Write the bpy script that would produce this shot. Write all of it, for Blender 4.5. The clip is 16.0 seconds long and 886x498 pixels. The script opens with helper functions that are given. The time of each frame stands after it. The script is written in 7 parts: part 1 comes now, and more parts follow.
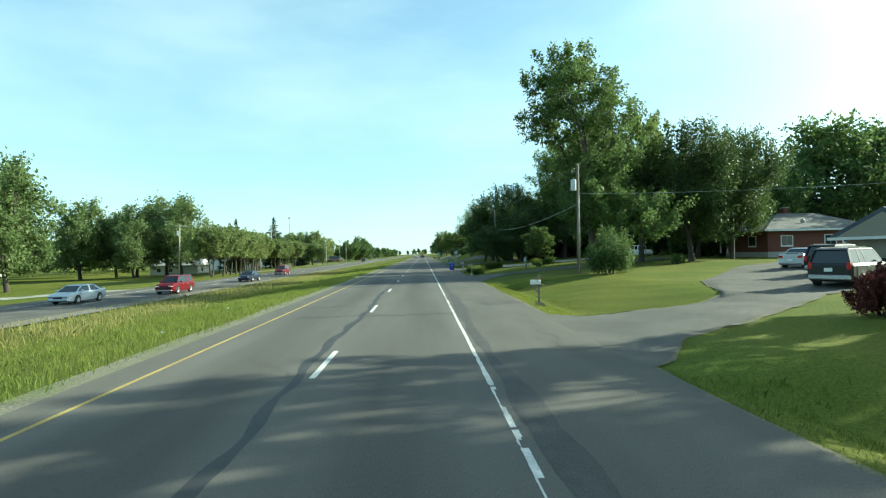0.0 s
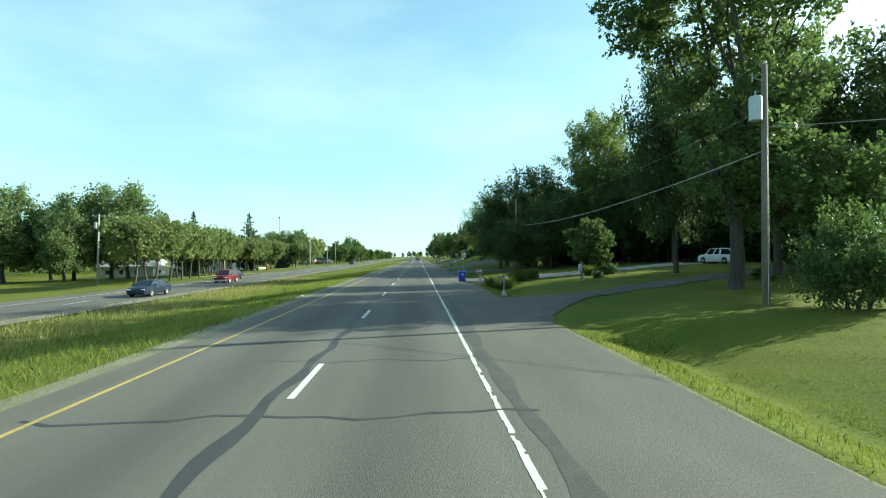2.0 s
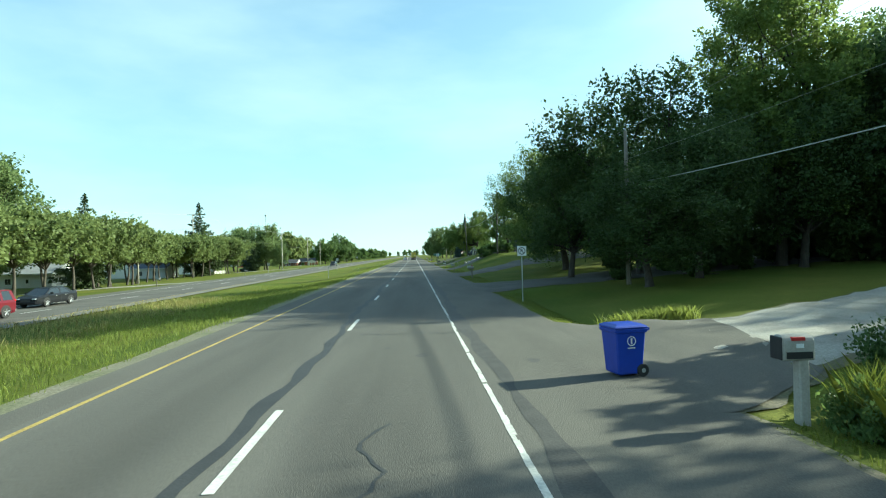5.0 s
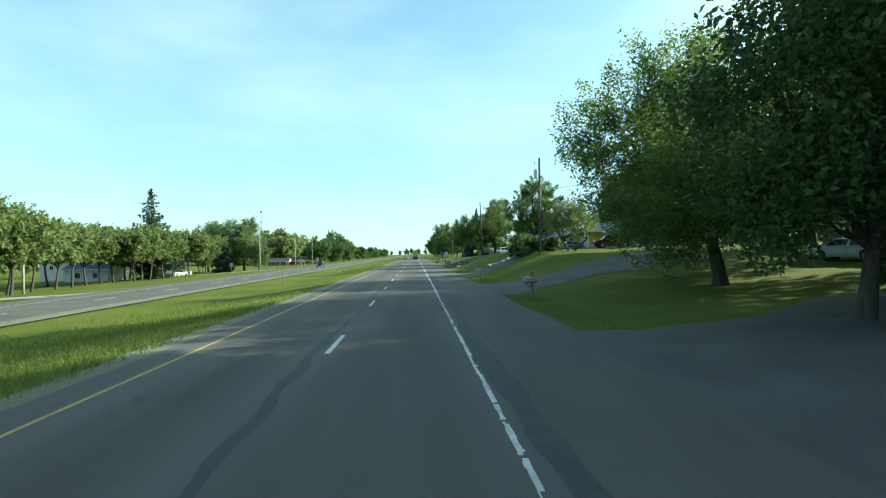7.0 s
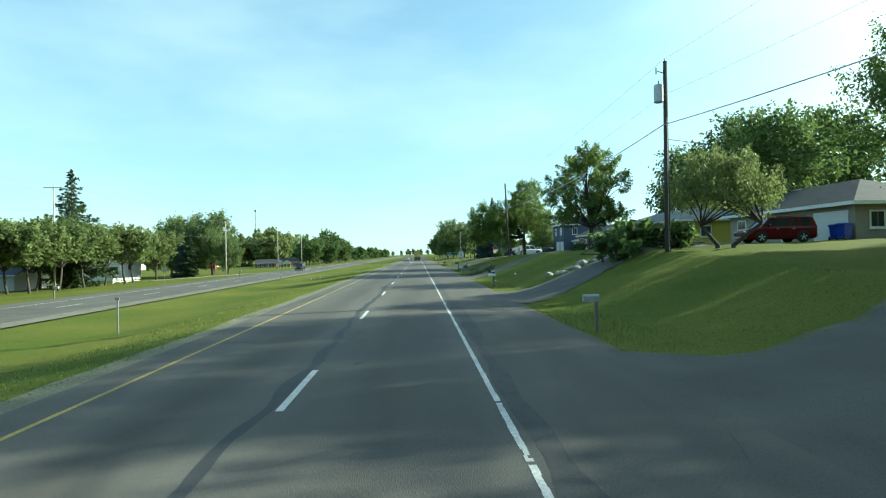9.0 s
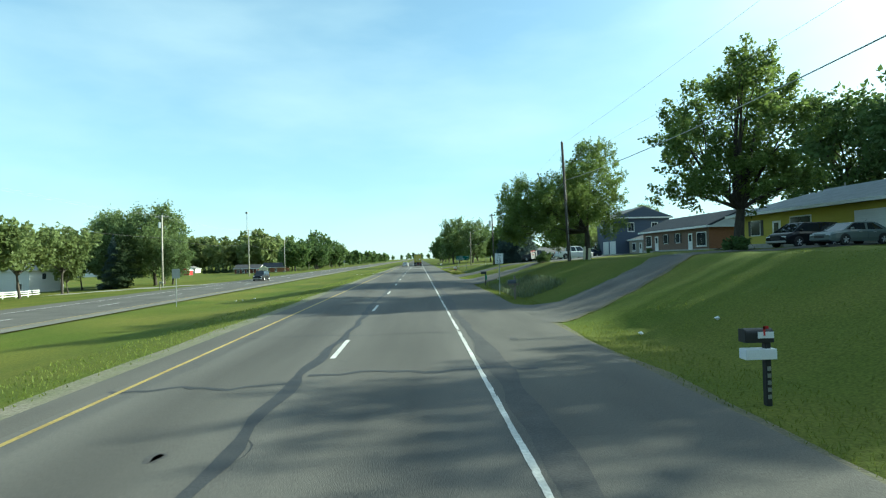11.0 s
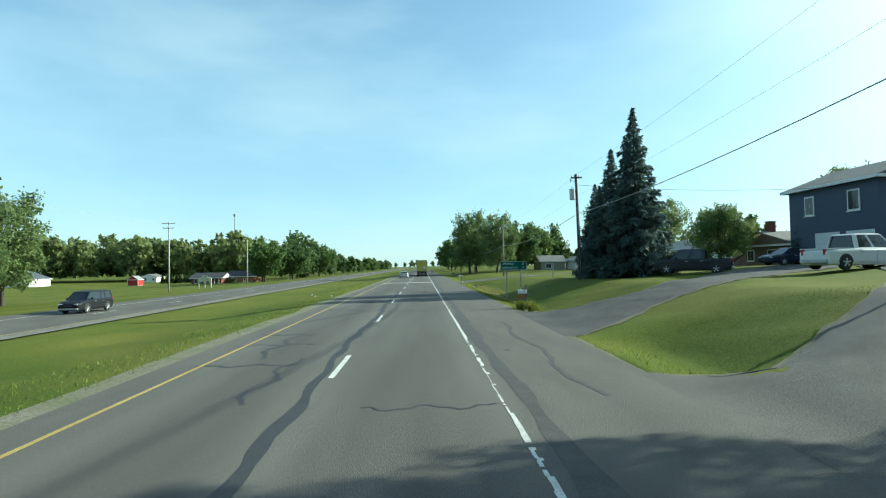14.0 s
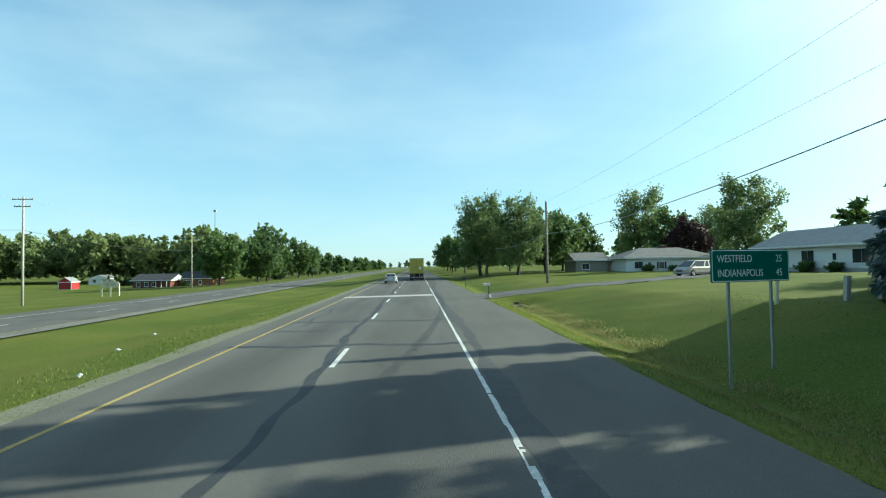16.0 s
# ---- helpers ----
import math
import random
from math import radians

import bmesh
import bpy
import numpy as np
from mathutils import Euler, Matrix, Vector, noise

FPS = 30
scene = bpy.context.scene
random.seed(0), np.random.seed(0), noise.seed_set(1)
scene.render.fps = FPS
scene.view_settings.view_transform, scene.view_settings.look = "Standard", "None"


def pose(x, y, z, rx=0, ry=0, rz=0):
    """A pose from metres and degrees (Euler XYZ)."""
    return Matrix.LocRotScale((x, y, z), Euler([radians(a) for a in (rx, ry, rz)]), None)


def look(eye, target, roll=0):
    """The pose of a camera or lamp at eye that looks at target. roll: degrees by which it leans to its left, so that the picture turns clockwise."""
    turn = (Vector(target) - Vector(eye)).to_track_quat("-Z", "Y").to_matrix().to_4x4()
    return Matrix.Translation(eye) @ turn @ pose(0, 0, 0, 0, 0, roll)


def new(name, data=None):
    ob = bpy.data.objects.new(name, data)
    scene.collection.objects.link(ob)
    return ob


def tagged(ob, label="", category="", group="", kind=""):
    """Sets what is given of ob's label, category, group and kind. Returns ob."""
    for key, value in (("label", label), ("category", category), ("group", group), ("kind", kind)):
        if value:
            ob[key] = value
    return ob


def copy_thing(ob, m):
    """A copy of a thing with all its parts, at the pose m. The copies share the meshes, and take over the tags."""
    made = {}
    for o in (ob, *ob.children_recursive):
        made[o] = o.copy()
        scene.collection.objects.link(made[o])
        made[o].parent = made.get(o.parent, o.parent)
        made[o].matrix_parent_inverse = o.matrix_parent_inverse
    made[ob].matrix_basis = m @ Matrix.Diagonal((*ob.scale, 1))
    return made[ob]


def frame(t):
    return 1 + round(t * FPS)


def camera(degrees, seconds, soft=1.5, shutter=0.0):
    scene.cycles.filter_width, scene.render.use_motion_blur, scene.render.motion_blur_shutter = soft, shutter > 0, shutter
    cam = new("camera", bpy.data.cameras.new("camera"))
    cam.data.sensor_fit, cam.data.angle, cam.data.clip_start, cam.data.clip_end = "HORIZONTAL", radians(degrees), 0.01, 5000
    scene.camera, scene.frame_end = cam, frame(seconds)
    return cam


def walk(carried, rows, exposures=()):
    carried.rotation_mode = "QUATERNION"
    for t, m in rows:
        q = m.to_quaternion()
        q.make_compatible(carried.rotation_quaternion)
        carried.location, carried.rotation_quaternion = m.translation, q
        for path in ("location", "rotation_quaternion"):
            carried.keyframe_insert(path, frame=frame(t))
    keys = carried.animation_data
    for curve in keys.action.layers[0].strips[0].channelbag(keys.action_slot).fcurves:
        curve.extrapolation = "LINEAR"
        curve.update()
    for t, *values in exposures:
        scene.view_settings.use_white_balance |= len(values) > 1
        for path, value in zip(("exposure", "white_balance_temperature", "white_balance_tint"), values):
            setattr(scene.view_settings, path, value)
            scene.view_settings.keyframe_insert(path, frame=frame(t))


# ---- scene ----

# ---------------------------------------------------------------- camera
cam = camera(81.4, 16.0, soft=1.15)
EYE = 2.57
ROWS = [
    (0.0, 2.39, 0.00, -2.24, 0.46, 1.21), (0.5, 2.40, 6.49, -2.34, 0.63, 0.97),
    (1.0, 2.37, 12.98, -2.40, 0.73, 0.80), (1.5, 2.34, 19.38, -2.57, 0.77, 0.70),
    (2.0, 2.32, 25.79, -2.77, 0.77, 0.50), (2.5, 2.32, 32.31, -2.97, 0.85, 0.23),
    (3.0, 2.32, 39.09, -3.05, 0.83, 0.16), (3.5, 2.32, 45.83, -3.11, 0.75, 0.35),
    (4.0, 2.31, 52.53, -3.19, 0.65, 0.66), (4.5, 2.30, 59.32, -3.21, 0.61, 0.97),
    (5.0, 2.31, 66.08, -3.22, 0.59, 1.22), (7.5, 2.36, 102.15, -2.97, 0.48, 0.97),
    (8.0, 2.35, 109.40, -2.95, 0.52, 1.02), (8.5, 2.34, 116.66, -2.84, 0.50, 1.07),
    (11.0, 2.31, 155.79, -2.72, 0.99, 1.20), (11.5, 2.29, 163.96, -2.72, 1.13, 1.18),
    (12.0, 2.25, 172.13, -2.57, 1.25, 1.23), (12.5, 2.20, 180.37, -2.33, 1.37, 1.24),
    (13.0, 2.18, 188.69, -2.28, 1.55, 1.16), (13.5, 2.17, 197.27, -2.23, 1.74, 1.03),
    (14.0, 2.16, 206.04, -2.30, 1.86, 0.93), (14.5, 2.16, 214.91, -2.43, 1.94, 0.81),
    (15.0, 2.19, 223.73, -2.60, 1.99, 0.76), (15.5, 2.22, 232.49, -2.72, 1.97, 0.76),
    (16.0, 2.25, 241.31, -2.81, 1.88, 0.81),
]
walk(cam, [(t, pose(x, y, EYE, 90 + pitch, roll, yaw)) for t, x, y, yaw, pitch, roll in ROWS],
     exposures=[(0.0, 1.27, 6300, -15), (4.5, 1.30, 6200, -15), (8.0, 1.24, 6130, -15), (11.5, 1.12, 6010, -13), (14.0, 0.95, 5910, -12), (16.0, 0.90, 5880, -11)])

# ---------------------------------------------------------------- light
SUN_ELEV, SUN_AZ = 23.5, 14.0     # degrees; azimuth from the road's right-hand side towards ahead
sx, sy, sz = (math.cos(radians(SUN_ELEV)) * math.cos(radians(SUN_AZ)),
              math.cos(radians(SUN_ELEV)) * math.sin(radians(SUN_AZ)), math.sin(radians(SUN_ELEV)))
sun = new("sun", bpy.data.lights.new("sun", "SUN"))
sun.data.energy, sun.data.angle, sun.data.color = 5.0, radians(0.6), (1.0, 0.93, 0.80)
sun.matrix_world = look((sx * 50, sy * 50, sz * 50 + 20), (0, 0, 20))

world = bpy.data.worlds.new("sky")
scene.world = world
world.use_nodes = True
wn, wl = world.node_tree.nodes, world.node_tree.links
wn.clear()
w_out, w_bg, w_sky = wn.new("ShaderNodeOutputWorld"), wn.new("ShaderNodeBackground"), wn.new("ShaderNodeTexSky")
w_sky.sky_type, w_sky.sun_disc = "NISHITA", False
w_sky.sun_elevation, w_sky.sun_rotation = radians(SUN_ELEV), radians(90 - SUN_AZ)
w_sky.air_density, w_sky.dust_density, w_sky.ozone_density = 1.0, 0.3, 2.2
w_bg.inputs["Strength"].default_value = 0.110
# thin high cloud, stretched into wisps
w_tc, w_map, w_noise, w_ramp, w_mix = (wn.new("ShaderNodeTexCoord"), wn.new("ShaderNodeMapping"), wn.new("ShaderNodeTexNoise"),
                                       wn.new("ShaderNodeMapRange"), wn.new("ShaderNodeMixRGB"))
w_map.inputs["Scale"].default_value, w_map.inputs["Rotation"].default_value = (1.2, 2.0, 4.2), (0.0, 0.45, 0.3)
w_noise.inputs["Scale"].default_value, w_noise.inputs["Detail"].default_value, w_noise.inputs["Roughness"].default_value = 1.7, 7.0, 0.5
w_ramp.inputs["From Min"].default_value, w_ramp.inputs["From Max"].default_value = 0.42, 0.75
w_ramp.inputs["To Min"].default_value, w_ramp.inputs["To Max"].default_value = 0.0, 0.42
w_mix.inputs["Color2"].default_value = (4.1, 4.8, 5.2, 1)
wl.new(w_tc.outputs["Generated"], w_map.inputs["Vector"])
wl.new(w_map.outputs["Vector"], w_noise.inputs["Vector"])
wl.new(w_noise.outputs["Fac"], w_ramp.inputs["Value"])
wl.new(w_ramp.outputs["Result"], w_mix.inputs["Fac"])
# summer haze: milky towards the horizon, clear overhead
w_sep, w_alt, w_haze = wn.new("ShaderNodeSeparateXYZ"), wn.new("ShaderNodeMapRange"), wn.new("ShaderNodeMixRGB")
w_alt.inputs["From Min"].default_value, w_alt.inputs["From Max"].default_value = 0.10, 0.85
w_alt.inputs["To Min"].default_value, w_alt.inputs["To Max"].default_value = 0.62, 0.0
w_haze.inputs["Color2"].default_value = (2.45, 3.65, 4.45, 1)
wl.new(w_tc.outputs["Generated"], w_sep.inputs[0])
wl.new(w_sep.outputs["Z"], w_alt.inputs["Value"])
wl.new(w_alt.outputs["Result"], w_haze.inputs["Fac"])
wl.new(w_sky.outputs["Color"], w_haze.inputs["Color1"])
wl.new(w_haze.outputs["Color"], w_mix.inputs["Color1"])
# hazy brightening of the sky around the sun
w_dot, w_pow, w_glow = wn.new("ShaderNodeVectorMath"), wn.new("ShaderNodeMath"), wn.new("ShaderNodeMixRGB")
w_dot.operation, w_pow.operation, w_pow.use_clamp = "DOT_PRODUCT", "POWER", True
w_dot.inputs[1].default_value = (sx, sy, sz)
w_max = wn.new("ShaderNodeMath")
w_max.operation, w_max.inputs[1].default_value = "MAXIMUM", 0.0
w_pow.inputs[1].default_value = 8.0
w_glow.inputs["Color2"].default_value = (10.5, 10.6, 10.2, 1)
wl.new(w_tc.outputs["Generated"], w_dot.inputs[0])
wl.new(w_dot.outputs["Value"], w_max.inputs[0])
wl.new(w_max.outputs[0], w_pow.inputs[0])
wl.new(w_pow.outputs[0], w_glow.inputs["Fac"])
wl.new(w_mix.outputs["Color"], w_glow.inputs["Color1"])
wl.new(w_glow.outputs["Color"], w_bg.inputs["Color"])
wl.new(w_bg.outputs["Background"], w_out.inputs["Surface"])


# ---------------------------------------------------------------- materials
def mat(name, col, rough=0.8, var=0.18, scale=2.0, fine=30.0, bump=0.15, metal=0.0, col2=None, rnd=0.0, stretch=(1, 1, 1), spec=0.4):
    """A painted, mineral or earthen surface: two scales of variation and fine relief."""
    m = bpy.data.materials.new(name)
    m.use_nodes = True
    n, l = m.node_tree.nodes, m.node_tree.links
    b = n["Principled BSDF"]
    b.inputs["Roughness"].default_value, b.inputs["Metallic"].default_value = rough, metal
    b.inputs["Specular IOR Level"].default_value = spec
    tc, mp, n1, n2 = n.new("ShaderNodeTexCoord"), n.new("ShaderNodeMapping"), n.new("ShaderNodeTexNoise"), n.new("ShaderNodeTexNoise")
    mp.inputs["Scale"].default_value = stretch
    l.new(tc.outputs["Object"], mp.inputs["Vector"])
    for k, s, d in ((n1, scale, 5.0), (n2, fine, 3.0)):
        k.inputs["Scale"].default_value, k.inputs["Detail"].default_value = s, d
        l.new(mp.outputs["Vector"], k.inputs["Vector"])
    c2 = col2 or tuple(c * 0.55 for c in col)
    mix = n.new("ShaderNodeMixRGB")
    mix.inputs["Color1"].default_value, mix.inputs["Color2"].default_value = (*col, 1), (*c2, 1)
    rr = n.new("ShaderNodeMapRange")
    rr.inputs["From Min"].default_value, rr.inputs["From Max"].default_value = 0.35, 0.7
    rr.inputs["To Max"].default_value = min(1.0, var * 3) if not col2 else 1.0
    l.new(n1.outputs["Fac"], rr.inputs["Value"])
    l.new(rr.outputs["Result"], mix.inputs["Fac"])
    val = n.new("ShaderNodeHueSaturation")
    fr = n.new("ShaderNodeMapRange")
    fr.inputs["From Min"].default_value, fr.inputs["From Max"].default_value = 0.3, 0.7
    fr.inputs["To Min"].default_value, fr.inputs["To Max"].default_value = 1 - var, 1 + var
    l.new(n2.outputs["Fac"], fr.inputs["Value"])
    l.new(mix.outputs["Color"], val.inputs["Color"])
    if rnd:
        oi, add = n.new("ShaderNodeObjectInfo"), n.new("ShaderNodeMath")
        add.operation = "MULTIPLY_ADD"
        add.inputs[1].default_value, add.inputs[2].default_value = rnd, -rnd / 2
        l.new(oi.outputs["Random"], add.inputs[0])
        sm = n.new("ShaderNodeMath")
        l.new(add.outputs[0], sm.inputs[0])
        l.new(fr.outputs["Result"], sm.inputs[1])
        l.new(sm.outputs[0], val.inputs["Value"])
    else:
        l.new(fr.outputs["Result"], val.inputs["Value"])
    l.new(val.outputs["Color"], b.inputs["Base Color"])
    if bump:
        bp = n.new("ShaderNodeBump")
        bp.inputs["Strength"].default_value, bp.inputs["Distance"].default_value = bump, 0.02
        l.new(n2.outputs["Fac"], bp.inputs["Height"])
        l.new(bp.outputs["Normal"], b.inputs["Normal"])
    return m


def leaf_mat(name, dark, light, trans=0.35, gloss=0.58):
    """Foliage: every leaf its own tint, light shining through it."""
    m = bpy.data.materials.new(name)
    m.use_nodes = True
    n, l = m.node_tree.nodes, m.node_tree.links
    n.clear()
    out, mixs, b, tr = n.new("ShaderNodeOutputMaterial"), n.new("ShaderNodeMixShader"), n.new("ShaderNodeBsdfPrincipled"), n.new("ShaderNodeBsdfTranslucent")
    geo, oi, ramp, tc, noi = n.new("ShaderNodeNewGeometry"), n.new("ShaderNodeObjectInfo"), n.new("ShaderNodeMixRGB"), n.new("ShaderNodeTexCoord"), n.new("ShaderNodeTexNoise")
    noi.inputs["Scale"].default_value = 0.35
    l.new(tc.outputs["Object"], noi.inputs["Vector"])
    a1, a2 = n.new("ShaderNodeMath"), n.new("ShaderNodeMath")
    a1.operation, a2.operation = "MULTIPLY_ADD", "MULTIPLY_ADD"
    l.new(geo.outputs["Random Per Island"], a1.inputs[0])
    a1.inputs[1].default_value = 0.55
    l.new(noi.outputs["Fac"], a1.inputs[2])
    l.new(oi.outputs["Random"], a2.inputs[0])
    a2.inputs[1].default_value = 0.4
    l.new(a1.outputs[0], a2.inputs[2])
    sub = n.new("ShaderNodeMath")
    sub.operation, sub.use_clamp = "SUBTRACT", True
    sub.inputs[1].default_value = 0.45
    l.new(a2.outputs[0], sub.inputs[0])
    l.new(sub.outputs[0], ramp.inputs["Fac"])
    ramp.inputs["Color1"].default_value, ramp.inputs["Color2"].default_value = (*dark, 1), (*light, 1)
    b.inputs["Roughness"].default_value, b.inputs["Specular IOR Level"].default_value = gloss, 0.22
    l.new(ramp.outputs["Color"], b.inputs["Base Color"])
    hs = n.new("ShaderNodeHueSaturation")
    hs.inputs["Hue"].default_value, hs.inputs["Value"].default_value = 0.488, 1.38
    l.new(ramp.outputs["Color"], hs.inputs["Color"])
    l.new(hs.outputs["Color"], tr.inputs["Color"])
    mixs.inputs["Fac"].default_value = trans
    l.new(b.outputs[0], mixs.inputs[1])
    l.new(tr.outputs[0], mixs.inputs[2])
    l.new(mixs.outputs[0], out.inputs["Surface"])
    return m


def glass_mat(name, col=(0.02, 0.025, 0.03), rough=0.04):
    m = bpy.data.materials.new(name)
    m.use_nodes = True
    b = m.node_tree.nodes["Principled BSDF"]
    b.inputs["Base Color"].default_value, b.inputs["Roughness"].default_value = (*col, 1), rough
    b.inputs["Specular IOR Level"].default_value = 0.6
    return m


def paint_mat(name, col, metal=0.3, rough=0.5):
    m = mat(name, col, rough=rough, var=0.05, scale=1.5, fine=60, bump=0.0, metal=metal * 0.35, spec=0.10)
    b = m.node_tree.nodes["Principled BSDF"]
    b.inputs["Coat Weight"].default_value, b.inputs["Coat Roughness"].default_value = 0.35, 0.03
    return m


M_GRASS = mat("grass", (0.080, 0.106, 0.016), rough=0.95, var=0.32, scale=0.14, fine=16.0, bump=0.7, col2=(0.136, 0.136, 0.028), spec=0.08)
M_LAWN_BLADE = leaf_mat("grass_blade", (0.084, 0.116, 0.018), (0.142, 0.170, 0.032), 0.45, 0.6)
# Yellower unmown grass; its colour is also brightened to look sunlit
M_MEDIAN_BLADE = leaf_mat("sunlit_median_blade", (0.118, 0.156, 0.028), (0.215, 0.255, 0.064), 0.5, 0.6)
M_DRYGRASS = leaf_mat("dry_grass_blade", (0.16, 0.155, 0.050), (0.30, 0.28, 0.11), 0.4, 0.7)
M_REED = leaf_mat("reed_blade", (0.085, 0.112, 0.055), (0.24, 0.27, 0.165), 0.35, 0.5)
M_ASPHALT = mat("asphalt", (0.118, 0.111, 0.099), rough=0.88, var=0.20, scale=0.35, fine=55.0, bump=0.35, col2=(0.088, 0.083, 0.075), stretch=(2.2, 0.22, 1), spec=0.22)


def lane_wear(m, depth=0.16):
    """Oil and tyre wear: bands along the middle of each lane, broken up along the road."""
    n, l = m.node_tree.nodes, m.node_tree.links
    b = n["Principled BSDF"]
    src = b.inputs["Base Color"].links[0].from_socket
    tc, sep, mu, co, noi, mp = (n.new("ShaderNodeTexCoord"), n.new("ShaderNodeSeparateXYZ"), n.new("ShaderNodeMath"), n.new("ShaderNodeMath"), n.new("ShaderNodeTexNoise"), n.new("ShaderNodeMapping"))
    l.new(tc.outputs["Object"], sep.inputs[0])
    mu.operation, mu.inputs[1].default_value, mu.inputs[2].default_value = "MULTIPLY_ADD", 2 * math.pi / 3.7, math.pi
    co.operation = "COSINE"
    l.new(sep.outputs["X"], mu.inputs[0])
    l.new(mu.outputs[0], co.inputs[0])
    mp.inputs["Scale"].default_value = (0.8, 0.06, 1)
    noi.inputs["Scale"].default_value, noi.inputs["Detail"].default_value = 1.0, 6.0
    l.new(tc.outputs["Object"], mp.inputs[0])
    l.new(mp.outputs[0], noi.inputs["Vector"])
    pr, mr, hs = n.new("ShaderNodeMath"), n.new("ShaderNodeMapRange"), n.new("ShaderNodeHueSaturation")
    pr.operation = "MULTIPLY_ADD"
    l.new(noi.outputs["Fac"], pr.inputs[0])
    pr.inputs[1].default_value = 2.4
    l.new(co.outputs[0], pr.inputs[2])
    mr.inputs["From Min"].default_value, mr.inputs["From Max"].default_value = 0.2, 2.2
    mr.inputs["To Min"].default_value, mr.inputs["To Max"].default_value = 1 + depth * 0.6, 1 - depth
    l.new(pr.outputs[0], mr.inputs["Value"])
    l.new(src, hs.inputs["Color"])
    l.new(mr.outputs["Result"], hs.inputs["Value"])
    l.new(hs.outputs["Color"], b.inputs["Base Color"])


lane_wear(M_ASPHALT)
M_ASPHALT_OLD = mat("old_asphalt", (0.120, 0.113, 0.101), rough=0.9, var=0.2, scale=0.45, fine=40.0, bump=0.5, col2=(0.084, 0.079, 0.071), spec=0.22)
M_SHOULDER = mat("shoulder_asphalt", (0.119, 0.111, 0.097), rough=0.9, var=0.20, scale=0.5, fine=45.0, bump=0.4, col2=(0.093, 0.087, 0.077), stretch=(1.5, 0.4, 1), spec=0.22)
M_ASPHALT_DARK = mat("dark_asphalt", (0.082, 0.079, 0.074), rough=0.9, var=0.2, scale=0.6, fine=40.0, bump=0.5, col2=(0.055, 0.054, 0.052), spec=0.22)
M_GRAVEL = mat("gravel", (0.33, 0.315, 0.28), rough=0.95, var=0.25, scale=0.9, fine=25.0, bump=0.8, col2=(0.22, 0.205, 0.175))
M_VERGE = mat("gravel_verge", (0.18, 0.162, 0.118), rough=0.95, var=0.3, scale=0.8, fine=16.0, bump=0.9, col2=(0.12, 0.13, 0.06))
M_GRAVEL_GREY = mat("grey_gravel", (0.18, 0.17, 0.145), rough=0.95, var=0.25, scale=0.7, fine=25.0, bump=0.8, col2=(0.13, 0.125, 0.10))
M_DIRT = mat("verge_dirt", (0.125, 0.108, 0.072), rough=0.95, var=0.3, scale=0.9, fine=18.0, bump=0.9, col2=(0.085, 0.088, 0.038))
M_TAR = mat("tar_seal", (0.042, 0.042, 0.043), rough=0.7, var=0.2, scale=1.2, fine=30.0, bump=0.2)
M_TAR_OLD = mat("worn_tar_seal", (0.066, 0.063, 0.059), rough=0.8, var=0.25, scale=2.5, fine=30.0, bump=0.2, col2=(0.048, 0.046, 0.044))
M_WHITE_LINE = mat("white_road_paint", (0.62, 0.61, 0.57), rough=0.75, var=0.2, scale=2.0, fine=18.0, bump=0.2, col2=(0.42, 0.41, 0.38))
M_YELLOW_LINE = mat("yellow_road_paint", (0.41, 0.31, 0.09), rough=0.75, var=0.25, scale=1.0, fine=18.0, bump=0.2, col2=(0.30, 0.21, 0.06))
M_BARK = mat("bark", (0.075, 0.064, 0.052), rough=0.95, var=0.3, scale=3.0, fine=14.0, bump=0.9, stretch=(2, 2, 0.4))
M_LEAF = leaf_mat("maple_leaf", (0.062, 0.102, 0.026), (0.160, 0.222, 0.058), 0.46)
M_LEAF_DARK = leaf_mat("dark_leaf", (0.048, 0.086, 0.028), (0.122, 0.182, 0.054), 0.38)
# Darker leaf copy: the shade on backlit crowns is put into its colour
M_LEAF_SHADED = leaf_mat("shade_darkened_leaf", (0.030, 0.056, 0.018), (0.088, 0.130, 0.040), 0.32)
# Leaf green paled and greyed: aerial haze on distant crowns, put into the colour
M_LEAF_HAZED = leaf_mat("haze_lightened_leaf", (0.076, 0.116, 0.042), (0.180, 0.238, 0.090), 0.42)
# Palest leaf tint; the far woodland's haze is painted into it
M_LEAF_HAZE_FAR = leaf_mat("hazy_far_leaf", (0.12, 0.155, 0.056), (0.22, 0.262, 0.098), 0.45)
M_LEAF_LIGHT = leaf_mat("light_leaf", (0.094, 0.13, 0.044), (0.18, 0.222, 0.078), 0.42)
M_LEAF_RED = leaf_mat("barberry_leaf", (0.06, 0.018, 0.016), (0.15, 0.04, 0.034), 0.25)
M_LEAF_PURPLE = leaf_mat("purple_leaf", (0.02, 0.010, 0.012), (0.06, 0.03, 0.03), 0.2)
M_NEEDLE = leaf_mat("spruce_needle", (0.050, 0.078, 0.070), (0.125, 0.172, 0.160), 0.28, 0.6)
M_NEEDLE_GREEN = leaf_mat("pine_needle", (0.026, 0.046, 0.018), (0.075, 0.105, 0.044), 0.2, 0.6)
M_POLE = mat("weathered_pole_wood", (0.21, 0.18, 0.145), rough=0.9, var=0.25, scale=2.0, fine=24.0, bump=0.5, stretch=(3, 3, 0.3))
M_POLE_DARK = mat("creosoted_pole_wood", (0.085, 0.07, 0.06), rough=0.9, var=0.25, scale=2.0, fine=24.0, bump=0.5, stretch=(3, 3, 0.3))
M_POLE_PALE = mat("grey_pole_wood", (0.42, 0.39, 0.34), rough=0.9, var=0.2, scale=2.0, fine=24.0, bump=0.4, stretch=(3, 3, 0.3))
